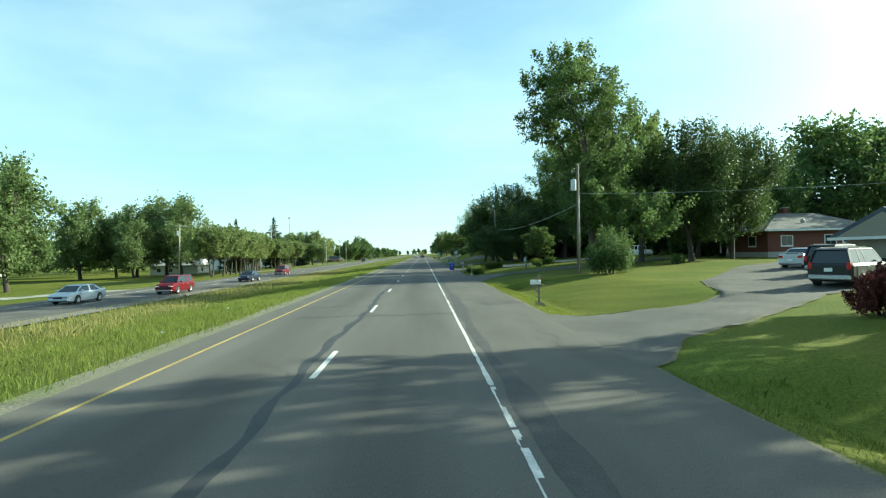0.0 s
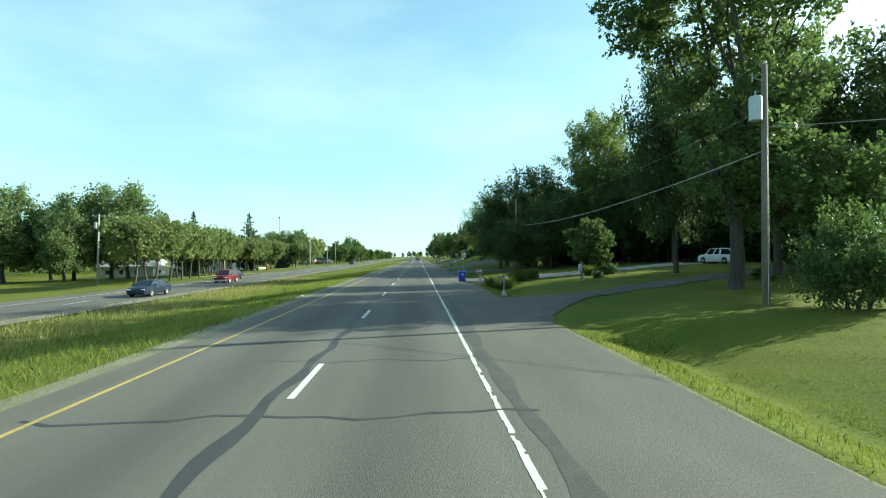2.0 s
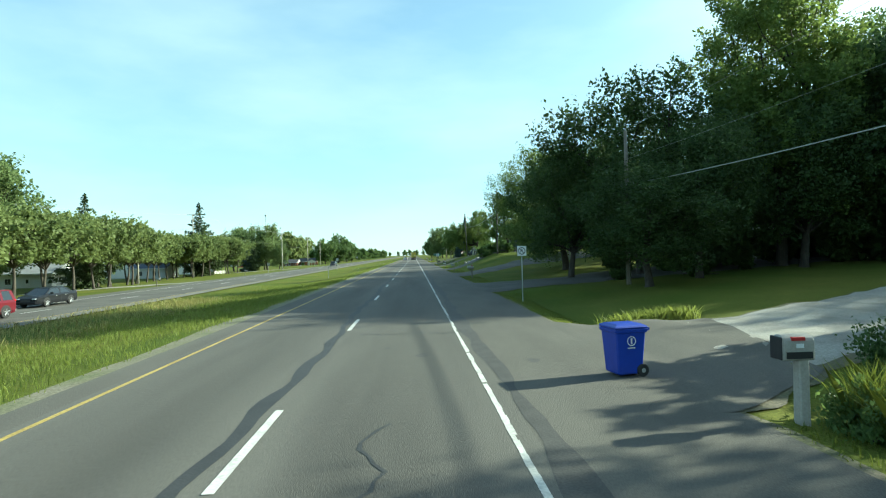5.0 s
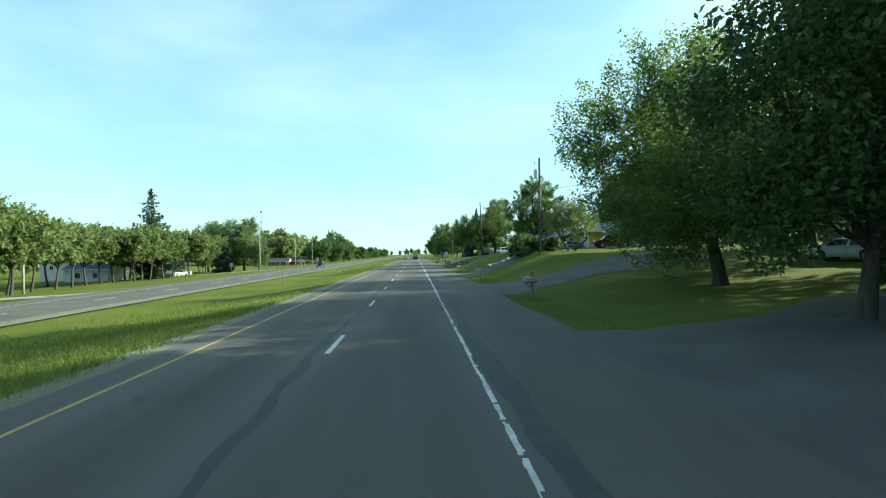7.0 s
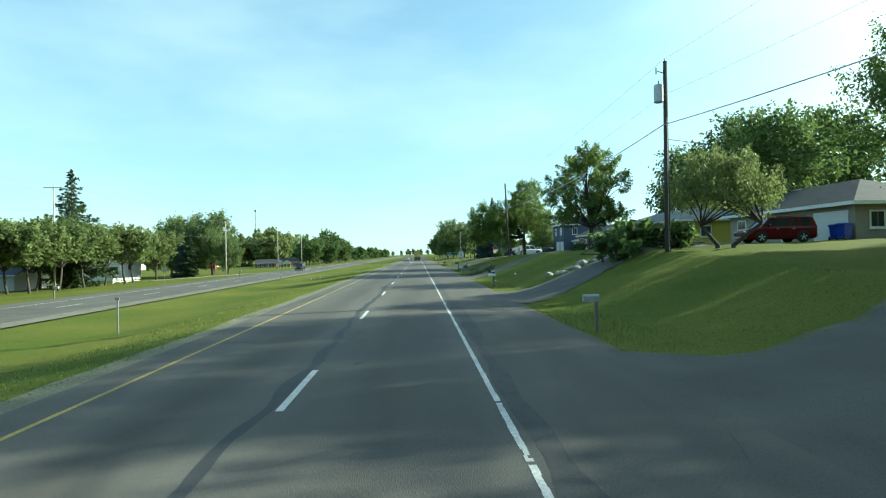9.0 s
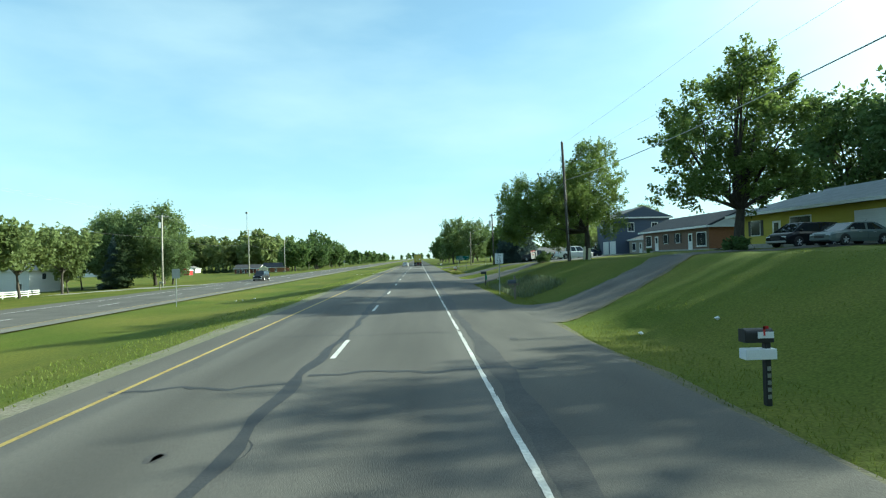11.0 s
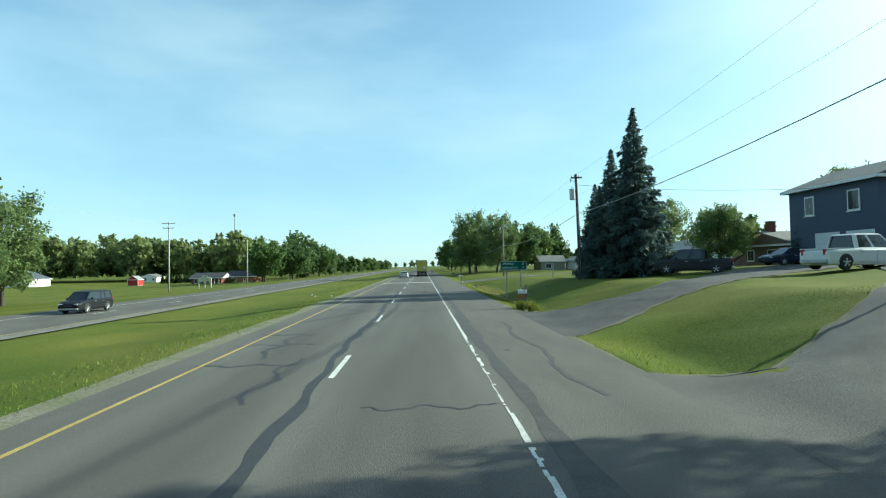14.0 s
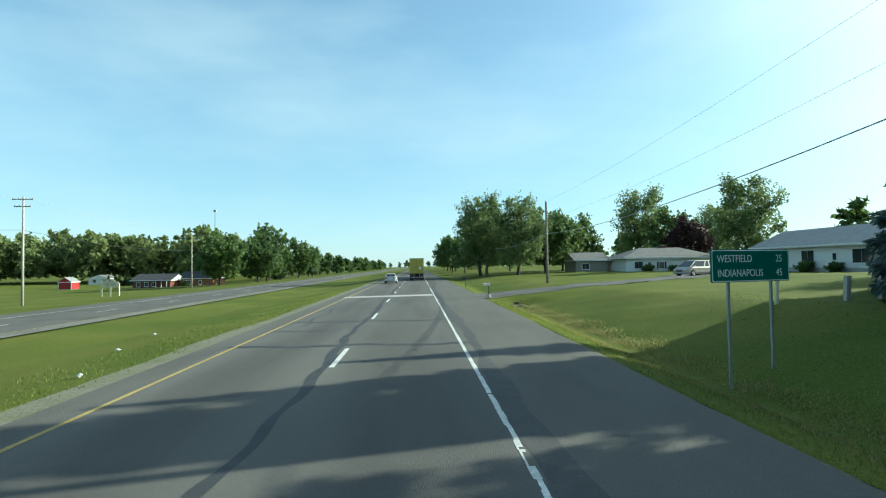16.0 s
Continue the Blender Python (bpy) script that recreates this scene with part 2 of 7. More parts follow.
M_STEEL = mat("galvanised_steel", (0.42, 0.43, 0.43), rough=0.45, var=0.12, scale=5.0, fine=40.0, bump=0.05, metal=0.7)
M_TRANSF = mat("transformer_paint", (0.52, 0.55, 0.56), rough=0.5, var=0.08, scale=4.0, fine=30.0, bump=0.05)
M_CABLE = mat("cable", (0.05, 0.05, 0.05), rough=0.6, var=0.1, bump=0.0)
M_WIRE = mat("aluminium_wire", (0.32, 0.32, 0.31), rough=0.5, var=0.1, bump=0.0)
M_BLACK = mat("black_plastic", (0.025, 0.025, 0.027), rough=0.5, var=0.15, bump=0.05)
M_RUBBER = mat("tyre_rubber", (0.03, 0.03, 0.03), rough=0.85, var=0.15, bump=0.1)
M_RIM = mat("alloy_rim", (0.55, 0.55, 0.56), rough=0.3, var=0.1, metal=0.8, bump=0.0)
M_GLASS = glass_mat("tinted_glass")
M_WINDOW = glass_mat("house_window_glass", (0.03, 0.035, 0.04), 0.06)
M_TAIL = mat("red_lamp_lens", (0.42, 0.012, 0.012), rough=0.2, var=0.1, bump=0.0)
M_HEAD = mat("clear_lamp_lens", (0.62, 0.64, 0.66), rough=0.15, var=0.1, bump=0.0)
M_WHITE = mat("white_paint", (0.74, 0.73, 0.70), rough=0.6, var=0.08, scale=3.0, fine=30.0, bump=0.05)
M_CREAM = mat("cream_paint", (0.62, 0.58, 0.40), rough=0.6, var=0.08, scale=3.0, fine=30.0, bump=0.05)
M_GREY = mat("grey_paint", (0.33, 0.33, 0.32), rough=0.6, var=0.12, scale=3.0, fine=30.0, bump=0.05)
M_PLASTIC_GREY = mat("taupe_plastic", (0.36, 0.33, 0.29), rough=0.55, var=0.1, scale=4.0, fine=30.0, bump=0.08)
M_BLUE_BIN = mat("blue_bin_plastic", (0.012, 0.045, 0.36), rough=0.42, var=0.08, scale=5.0, fine=40.0, bump=0.05)
M_SIGN_GREEN = mat("green_sign_sheeting", (0.002, 0.105, 0.07), rough=0.45, var=0.06, scale=1.5, fine=40.0, bump=0.0)
M_SIGN_WHITE = mat("white_sign_sheeting", (0.74, 0.74, 0.73), rough=0.45, var=0.05, scale=2.0, fine=40.0, bump=0.0)
M_SIGN_RED = mat("red_sign_sheeting", (0.45, 0.03, 0.03), rough=0.45, var=0.06, bump=0.0)
M_BRICK_RED = mat("red_brick", (0.18, 0.066, 0.048), rough=0.9, var=0.25, scale=6.0, fine=18.0, bump=0.5, col2=(0.12, 0.046, 0.036), stretch=(1, 1, 3))
M_BRICK_TAN = mat("tan_brick", (0.20, 0.135, 0.10), rough=0.9, var=0.22, scale=6.0, fine=18.0, bump=0.5, col2=(0.14, 0.09, 0.07), stretch=(1, 1, 3))
M_BRICK_ORANGE = mat("orange_brick", (0.36, 0.17, 0.09), rough=0.9, var=0.2, scale=6.0, fine=18.0, bump=0.5, col2=(0.26, 0.11, 0.06), stretch=(1, 1, 3))
M_SIDING_YELLOW = mat("yellow_siding", (0.47, 0.39, 0.065), rough=0.7, var=0.06, scale=1.5, fine=12.0, bump=0.2, stretch=(0.3, 0.3, 6))
M_SIDING_BLUE = mat("slate_blue_siding", (0.07, 0.088, 0.13), rough=0.7, var=0.08, scale=1.5, fine=12.0, bump=0.2, stretch=(0.3, 0.3, 6))
M_SIDING_WHITE = mat("white_siding", (0.70, 0.69, 0.66), rough=0.7, var=0.06, scale=1.5, fine=12.0, bump=0.2, stretch=(0.3, 0.3, 6))
M_SIDING_BEIGE = mat("beige_siding", (0.30, 0.27, 0.215), rough=0.75, var=0.08, scale=1.5, fine=12.0, bump=0.2, stretch=(0.3, 0.3, 6))
M_ROOF_GREY = mat("grey_shingle", (0.17, 0.165, 0.155), rough=0.9, var=0.2, scale=1.2, fine=14.0, bump=0.5, stretch=(1, 1, 2.5))
M_ROOF_DARK = mat("dark_shingle", (0.055, 0.055, 0.06), rough=0.9, var=0.2, scale=1.2, fine=14.0, bump=0.5, stretch=(1, 1, 2.5))
M_ROOF_BLUE = mat("blue_grey_shingle", (0.085, 0.10, 0.13), rough=0.85, var=0.2, scale=1.2, fine=14.0, bump=0.5, stretch=(1, 1, 2.5))
M_ROOF_LIGHT = mat("pale_shingle", (0.27, 0.275, 0.27), rough=0.9, var=0.15, scale=1.2, fine=14.0, bump=0.4, stretch=(1, 1, 2.5))
M_BARN_RED = mat("barn_red_paint", (0.33, 0.022, 0.02), rough=0.7, var=0.1, scale=2.0, fine=20.0, bump=0.1)
M_TRAILER_YELLOW = mat("yellow_trailer_paint", (0.50, 0.40, 0.035), rough=0.5, var=0.18, scale=1.6, fine=16.0, bump=0.05, col2=(0.40, 0.33, 0.06))
M_STONE = mat("field_stone", (0.34, 0.32, 0.29), rough=0.9, var=0.25, scale=3.0, fine=16.0, bump=0.6, rnd=0.3)
M_CONCRETE = mat("concrete", (0.40, 0.38, 0.35), rough=0.9, var=0.15, scale=2.0, fine=25.0, bump=0.3)
M_MULCH = mat("dry_soil", (0.17, 0.12, 0.08), rough=0.95, var=0.3, scale=2.0, fine=18.0, bump=0.8)


# ---------------------------------------------------------------- mesh tools
class MB:
    """Gathers the faces of one mesh."""

    def __init__(self):
        self.v, self.f = [], []

    def add(self, verts, faces):
        k = len(self.v)
        self.v += [tuple(p) for p in verts]
        self.f += [tuple(i + k for i in q) for q in faces]
        return self

    def box(self, cx, cy, cz, lx, ly, lz, rz=0.0, taper=1.0):
        c, s = math.cos(radians(rz)), math.sin(radians(rz))
        vs = []
        for dz, k in ((-lz / 2, 1.0), (lz / 2, taper)):
            for dx, dy in ((-1, -1), (1, -1), (1, 1), (-1, 1)):
                x, y = dx * lx / 2 * k, dy * ly / 2 * k
                vs.append((cx + x * c - y * s, cy + x * s + y * c, cz + dz))
        return self.add(vs, [(3, 2, 1, 0), (4, 5, 6, 7), (0, 1, 5, 4), (1, 2, 6, 5), (2, 3, 7, 6), (3, 0, 4, 7)])

    def tube(self, p0, p1, r0, r1=None, n=8, cap=True):
        p0, p1 = Vector(p0), Vector(p1)
        r1 = r0 if r1 is None else r1
        d = (p1 - p0).normalized()
        a = d.orthogonal().normalized()
        b = d.cross(a)
        vs = []
        for p, r in ((p0, r0), (p1, r1)):
            for i in range(n):
                t = 2 * math.pi * i / n
                vs.append(p + (a * math.cos(t) + b * math.sin(t)) * r)
        fs = [(i, (i + 1) % n, n + (i + 1) % n, n + i) for i in range(n)]
        if cap:
            fs += [tuple(range(n - 1, -1, -1)), tuple(range(n, 2 * n))]
        return self.add(vs, fs)

    def path(self, pts, r, n=5):
        for a, b in zip(pts, pts[1:]):
            self.tube(a, b, r, r, n, cap=False)
        return self

    def loft(self, rings, cap=True):
        n = len(rings[0])
        vs = [p for ring in rings for p in ring]
        fs = []
        for k in range(len(rings) - 1):
            for i in range(n):
                j = (i + 1) % n
                fs.append((k * n + i, k * n + j, (k + 1) * n + j, (k + 1) * n + i))
        if cap:
            fs += [tuple(range(n - 1, -1, -1)), tuple(range((len(rings) - 1) * n, len(rings) * n))]
        return self.add(vs, fs)

    def prism(self, poly, d0, d1, axis="y"):
        """poly of 2D points, pushed along an axis from d0 to d1."""
        if axis == "y":
            rings = [[(p[0], d, p[1]) for p in poly] for d in (d0, d1)]
        elif axis == "x":
            rings = [[(d, p[0], p[1]) for p in poly] for d in (d0, d1)]
        else:
            rings = [[(p[0], p[1], d) for p in poly] for d in (d0, d1)]
        return self.loft(rings)

    def quad(self, a, b, c, d):
        return self.add([a, b, c, d], [(0, 1, 2, 3)])


def mesh_of(name, mb, material, smooth=False, bevel=0.0):
    me = bpy.data.meshes.new(name)
    me.from_pydata(mb.v, [], mb.f)
    bm = bmesh.new()
    bm.from_mesh(me)
    bmesh.ops.recalc_face_normals(bm, faces=bm.faces)
    if bevel:
        bmesh.ops.bevel(bm, geom=[e for e in bm.edges if e.is_manifold and e.calc_face_angle(0) > 0.6], offset=bevel, segments=1,
                        affect="EDGES", clamp_overlap=True)
    bm.to_mesh(me)
    bm.free()
    if smooth:
        for p in me.polygons:
            p.use_smooth = True
    me.materials.append(material)
    return me


def part(name, mb, material, parent=None, label="", smooth=False, bevel=0.0):
    ob = new(name, mesh_of(name, mb, material, smooth, bevel))
    ob.parent = parent
    return tagged(ob, label)


def thing(name, label, category, m=None, group="", kind=""):
    ob = new(name)
    if m is not None:
        ob.matrix_basis = m
    return tagged(ob, label, category, group, kind)


def raw(name, verts, faces, material):
    """A large mesh from arrays, all faces with the same number of corners."""
    verts, faces = np.asarray(verts, dtype=np.float32), np.asarray(faces, dtype=np.int32)
    me = bpy.data.meshes.new(name)
    k = faces.shape[1]
    me.vertices.add(len(verts))
    me.vertices.foreach_set("co", verts.ravel())
    me.loops.add(faces.size)
    me.loops.foreach_set("vertex_index", faces.ravel())
    me.polygons.add(len(faces))
    me.polygons.foreach_set("loop_start", np.arange(0, faces.size, k, dtype=np.int32))
    me.update(calc_edges=True)
    me.materials.append(material)
    return me


# ---------------------------------------------------------------- lie of the land
ROAD_L, ROAD_R = -4.75, 7.35          # edges of the paved carriageway
FAR_L, FAR_R, FAR_Z = -31.0, -19.3, -0.85   # the other carriageway
Y_KNOT = [-80, 0, 46, 75, 100, 118, 128, 145, 155, 180, 203, 225, 252, 300, 420, 900]
H_POLE = [0.3, 0.5, 0.4, 0.3, 0.35, 0.2, 0.6, 2.0, 2.6, 2.5, 2.0, 1.5, 1.1, 0.4, 0.2, 0.0]     # height at the pole line
H_YARD = [0.5, 0.8, 1.1, 1.2, 1.3, 1.5, 1.9, 2.8, 3.1, 3.0, 3.0, 2.8, 2.2, 1.1, 0.8, 0.0]      # height of the yards
MOUTHS = [(10.5, 20.5), (44.5, 58), (74, 84), (100, 111), (125.5, 136.5), (150, 158), (175.5, 183), (205, 217.5), (224.5, 234), (281.5, 289)]
DITCH_Y = [-80, 95, 105, 140, 170, 182, 186, 203, 207, 235, 240, 280, 330, 900]
DITCH_D = [0.72, 0.72, 0.12, 0.12, 0.3, 0.4, 0.55, 0.55, 0.6, 0.65, 0.8, 0.8, 0.4, 0.2]


def land(x, y):
    """Height of the ground at (x, y), numbers or arrays."""
    x, y = np.asarray(x, dtype=float), np.asarray(y, dtype=float)
    x, y = np.broadcast_arrays(x, y)
    left = np.interp(-x, [4.75, 5.6, 9, 12.5, 16, 19.0, 19.3, 31.0, 31.3, 33, 47, 60, 110, 600],
                     [-0.03, -0.05, -0.5, -0.85, -0.9, -0.88, -0.93, -0.93, -0.88, -1.1, -1.7, -2.4, -3.4, -3.4])
    a, b = np.interp(y, Y_KNOT, H_POLE), np.interp(y, Y_KNOT, H_YARD)
    d = np.interp(y, DITCH_Y, DITCH_D)
    for y0, y1 in MOUTHS:
        d = d * np.clip(np.maximum((y0 - y), (y - y1)) / 2.0 + 0.25, 0, 1)
    xs = [7.35, 8.1, 9.8, 11.0, 16.4, 36.0, 90.0, 600.0]
    zs = [-0.03 + 0 * y, -0.06 - d * 0.1, np.minimum(0.12 * a, 0.2) - d, 0.25 * a - d * 0.75, a, b, b, 0.5 * b]
    right = zs[0]
    for k in range(len(xs) - 1):
        t = np.clip((x - xs[k]) / (xs[k + 1] - xs[k]), 0, 1)
        right = np.where(x > xs[k], zs[k] * (1 - t) + zs[k + 1] * t, right)
    z = np.where(x <= ROAD_L, left, np.where(x >= ROAD_R, right, -0.12))
    rough = 0.05 * np.sin(x * 0.9 + 0.4 * np.sin(y * 0.37)) * np.sin(y * 0.53 + 1.3) + 0.03 * np.sin(x * 2.3 + y * 1.7)
    off = np.where(x < ROAD_L, np.clip((ROAD_L - 1.5 - x) / 2, 0, 1), np.clip((x - ROAD_R - 1.0) / 2, 0, 1))
    off = np.where((x > FAR_L - 1.2) & (x < FAR_R + 1.2), 0, off)
    return z + rough * off


def gz(x, y):
    return float(land(x, y))


def draped(name, rows, material, lift, parent=None, label=""):
    """A sheet over the ground: rows of (x, y) with the same number of points."""
    r = np.array(rows, dtype=float)
    z = land(r[..., 0], r[..., 1]) + lift
    n, m = r.shape[:2]
    verts = np.concatenate([r.reshape(-1, 2), z.reshape(-1, 1)], axis=1)
    i = np.arange(n * m).reshape(n, m)
    faces = np.stack([i[:-1, :-1], i[:-1, 1:], i[1:, 1:], i[1:, :-1]], axis=-1).reshape(-1, 4)
    ob = new(name, raw(name, verts, faces, material))
    ob.parent = parent
    return tagged(ob, label)


def grid_sheet(name, xs, ys, zf, material):
    X, Y = np.meshgrid(xs, ys)
    Z = zf(X, Y)
    n, m = X.shape
    i = np.arange(n * m).reshape(n, m)
    faces = np.stack([i[:-1, :-1], i[:-1, 1:], i[1:, 1:], i[1:, :-1]], axis=-1).reshape(-1, 4)
    return new(name, raw(name, np.stack([X, Y, Z], axis=-1).reshape(-1, 3), faces, material))


gx = np.concatenate([[-4000, -2000, -1000, -600, -400, -300, -220], np.arange(-170, -64, 8.0), np.arange(-64, -33, 2.0), [-32.2, -31.3, -31.0, -27, -23, -19.3, -19.0],
                     np.arange(-18, -6, 1.0), [-5.6, -5.1, -4.75, -4.70], [0.0, 7.30, 7.35], np.arange(7.8, 20, 0.6), np.arange(20.5, 60, 1.5), np.arange(62, 120, 8.0),
                     [140, 180, 240, 320, 420, 600, 1000, 2000, 4000]])
gy = np.concatenate([[-3000, -1000, -300, -120, -60, -40], np.arange(-30, 330, 1.0), np.arange(330, 480, 5.0), [500, 540, 600, 700, 900, 1300, 2000, 3000, 4500]])
ground = grid_sheet("ground", gx, gy, land, M_GRASS)
for p in ground.data.polygons:
    p.use_smooth = True
tagged(ground, "mown green grass verges and lawns with a shallow ditch", "grass", kind="structure")

# ---------------------------------------------------------------- carriageways
ry = np.concatenate([np.arange(-60, 480, 3.0), [520, 600, 760, 1000, 1500, 2600, 4000]])


def strip(name, x0, x1, z, material, parent=None, label="", n=2, ys=ry):
    return_ob = grid_sheet(name, np.linspace(x0, x1, n), ys, lambda X, Y: 0 * X + z, material)
    return_ob.parent = parent
    return tagged(return_ob, label)


road = strip("road", -4.0, 3.95, 0.0, M_ASPHALT, n=6)
tagged(road, "weathered grey asphalt two-lane carriageway with sealed cracks", "road", kind="structure")
shoulder = strip("right_shoulder", 3.95, ROAD_R, 0.0, M_SHOULDER, n=4)
tagged(shoulder, "worn brownish asphalt shoulder beside the white edge line", "shoulder", kind="structure")
shoulder_l = strip("left_shoulder", ROAD_L, -4.0, 0.0, M_SHOULDER, n=2)
tagged(shoulder_l, "narrow asphalt shoulder along the grass median", "shoulder", kind="structure")
road_far = strip("opposite_road", -28.6, -20.6, FAR_Z, M_ASPHALT_OLD, n=4)
tagged(road_far, "pale worn asphalt carriageway across the median", "road", kind="structure")
for nm, a, b in (("opposite_shoulder", FAR_L, -28.6), ("opposite_inner_shoulder", -20.6, FAR_R)):
    tagged(strip(nm, a, b, FAR_Z + 0.004, M_GRAVEL_GREY if a > -25 else M_SHOULDER), "pale gravelly shoulder of the opposite carriageway", "shoulder", kind="structure")


def ragged(name, x0, x1, seed, material, wob=0.35, ys=None, lift=0.02, label=""):
    """A verge strip with uneven edges, over the ground."""
    ys = np.arange(-30, 340, 1.2) if ys is None else ys
    rnd = np.random.RandomState(seed)
    k = np.convolve(rnd.rand(len(ys) + 8) - 0.5, np.ones(4) / 4, "valid")[:len(ys)] * 2 * wob
    wide = np.ones(len(ys))
    if x0 > 0:
        for a, b in MOUTHS:
            wide[(ys > a + 0.3) & (ys < b - 0.3)] = 0.0
    rows = [[(x0, y), (x0 + (x1 - x0) * 0.5 * wide[i] + 0.01, y), (x0 + 0.02 + (x1 + k[i] - x0) * wide[i], y)] for i, y in enumerate(ys)]
    return tagged(draped(name, rows, material, lift), label, "verge", kind="structure")


ragged("gravel_verge_left", ROAD_L - 0.003, -5.5, 3, M_VERGE, label="crumbling gravel and dirt strip at the median edge")
ragged("gravel_verge_right", ROAD_R + 0.003, 7.50, 4, M_DIRT, 0.32, label="crumbling dirt strip beside the right shoulder")

# painted lines
DASH0, CYCLE = 23.09, 12.192
line_white = thing("edge_line", "worn white edge line with chips along the shoulder", "road marking", kind="structure")
rs = random.Random(5)


def chips(y, seed):
    """Slow wander between sound and worn paint along the road, 0 to 1."""
    return max(0.0, min(1.0, 0.45 + 0.4 * math.sin(y * 0.21 + seed) + 0.35 * math.sin(y * 0.057 + 2 * seed)))


for y0 in range(-30, 460, 20):
    step = 0.10 if y0 < 290 else 2.0
    n = int(20 / step)
    mb = MB()
    lo = hi = 0.0
    prev = None
    for k in range(n + 1):
        y = y0 + 20 * k / n
        worn = chips(y, 1.0)
        if rs.random() < 0.35:
            lo, hi = rs.uniform(0, 0.02), rs.uniform(0, 0.025)
            if rs.random() < 0.34 * worn:
                lo = rs.uniform(0.02, 0.06)
            if rs.random() < 0.62 * worn:
                hi = rs.uniform(0.03, 0.10)
        cur = (3.600 + lo * 0.5 + rs.uniform(0, 0.006), 3.722 - hi * 0.9 - rs.uniform(0, 0.006), y)
        if prev and not (rs.random() < 0.10 * worn):
            mb.quad((cur[0], prev[2], 0.005), (cur[1], prev[2], 0.005), (cur[1], cur[2], 0.005), (cur[0], cur[2], 0.005))
        prev = cur
    part("stripe", mb, M_WHITE_LINE, line_white)
line_far = MB()
line_far.quad((3.59, 460, 0.005), (3.73, 460, 0.005), (3.73, 2500, 0.005), (3.59, 2500, 0.005))
part("stripe", line_far, M_WHITE_LINE, line_white)
line_yellow = thing("yellow_line", "faded yellow line along the left edge", "road marking", kind="structure")
for y0 in np.arange(-30, 330, 24.0):
    mb = MB()
    for k in range(8):
        a, b = y0 + k * 3, y0 + k * 3 + 3
        mb.quad((-3.81, a, 0.005), (-3.70, a, 0.005), (-3.70, b, 0.005), (-3.81, b, 0.005))
    part("stripe", mb, M_YELLOW_LINE, line_yellow)
part("stripe", MB().quad((-3.81, 330, 0.005), (-3.70, 330, 0.005), (-3.70, 2500, 0.005), (-3.81, 2500, 0.005)), M_YELLOW_LINE, line_yellow)
lane = thing("lane_dashes", "white dashed lane line, scuffed paint", "road marking", kind="structure")
dash_me = mesh_of("dash", MB().quad((-0.07, 0, 0.009), (0.07, 0, 0.009), (0.07, 3.05, 0.009), (-0.07, 3.05, 0.009)), M_WHITE_LINE)
for k in range(-4, 60):
    d = new("dash", dash_me)
    d.parent, d.location = lane, (rs.uniform(-0.02, 0.02), DASH0 + CYCLE * k, 0)
stop = thing("pavement_joint", "pale concrete joint across both lanes", "road joint", kind="structure")
part("joint", MB().quad((-4.0, 284.6, 0.0045), (3.55, 286.2, 0.0045), (3.55, 288.6, 0.0045), (-4.0, 286.6, 0.0045)), M_CONCRETE, stop)
for x in (-20.8, -28.2):
    tagged(strip("opposite_edge_line", x - 0.06, x + 0.06, FAR_Z + 0.006, M_WHITE_LINE if x < -25 else M_YELLOW_LINE), "worn painted edge line of the opposite carriageway", "road marking", kind="structure")
for k in range(-2, 30):
    d = new("lane_dash", dash_me)
    d.location = (-24.4, 5 + CYCLE * k, FAR_Z)
    tagged(d, "worn white lane dash on pale asphalt", "road marking", "opposite lane dashes", "structure")

# sealed cracks: tar along the lane line, along the edge line and across the lanes
tar = thing("crack_seal", "dark tar sealing over cracks in the asphalt", "road repair", kind="structure")


def ribbon(pts, widths, z=0.004):
    mb = MB()
    L, R = [], []
    for i, (x, y) in enumerate(pts):
        a, b = pts[max(0, i - 1)], pts[min(len(pts) - 1, i + 1)]
        d = math.hypot(b[0] - a[0], b[1] - a[1]) or 1
        nx, ny = -(b[1] - a[1]) / d, (b[0] - a[0]) / d
        w = widths[i] / 2
        L.append((x + nx * w, y + ny * w, z))
        R.append((x - nx * w, y - ny * w, z))
    for i in range(len(pts) - 1):
        mb.quad(R[i], R[i + 1], L[i + 1], L[i])
    return mb


for y0 in range(-30, 330, 20):
    pts, ws = [], []
    for k in range(41):
        y = y0 + k * 0.5
        pts.append((-0.28 + 0.10 * math.sin(y * 0.33) + 0.06 * math.sin(y * 1.9), y))
        ws.append(rs.uniform(-0.03, 0.03) + 0.18 + 0.16 * abs(math.sin(y * 0.21 + 1)) * abs(math.sin(y * 0.9)) + 0.03 * math.sin(y * 3.1))
    part("lane_seal", ribbon(pts, ws), M_TAR, tar)
    pts, ws = [], []
    for k in range(41):
        y = y0 + k * 0.5
        pts.append((4.06 + 0.08 * math.sin(y * 0.27) + 0.03 * math.sin(y * 1.4), y))
        ws.append(0.42 + 0.14 * math.sin(y * 0.31) + 0.08 * math.sin(y * 0.9) + 0.06 * math.sin(y * 2.3) + rs.uniform(-0.04, 0.04))
    part("edge_seal", ribbon(pts, ws, 0.0035), M_TAR_OLD, tar)
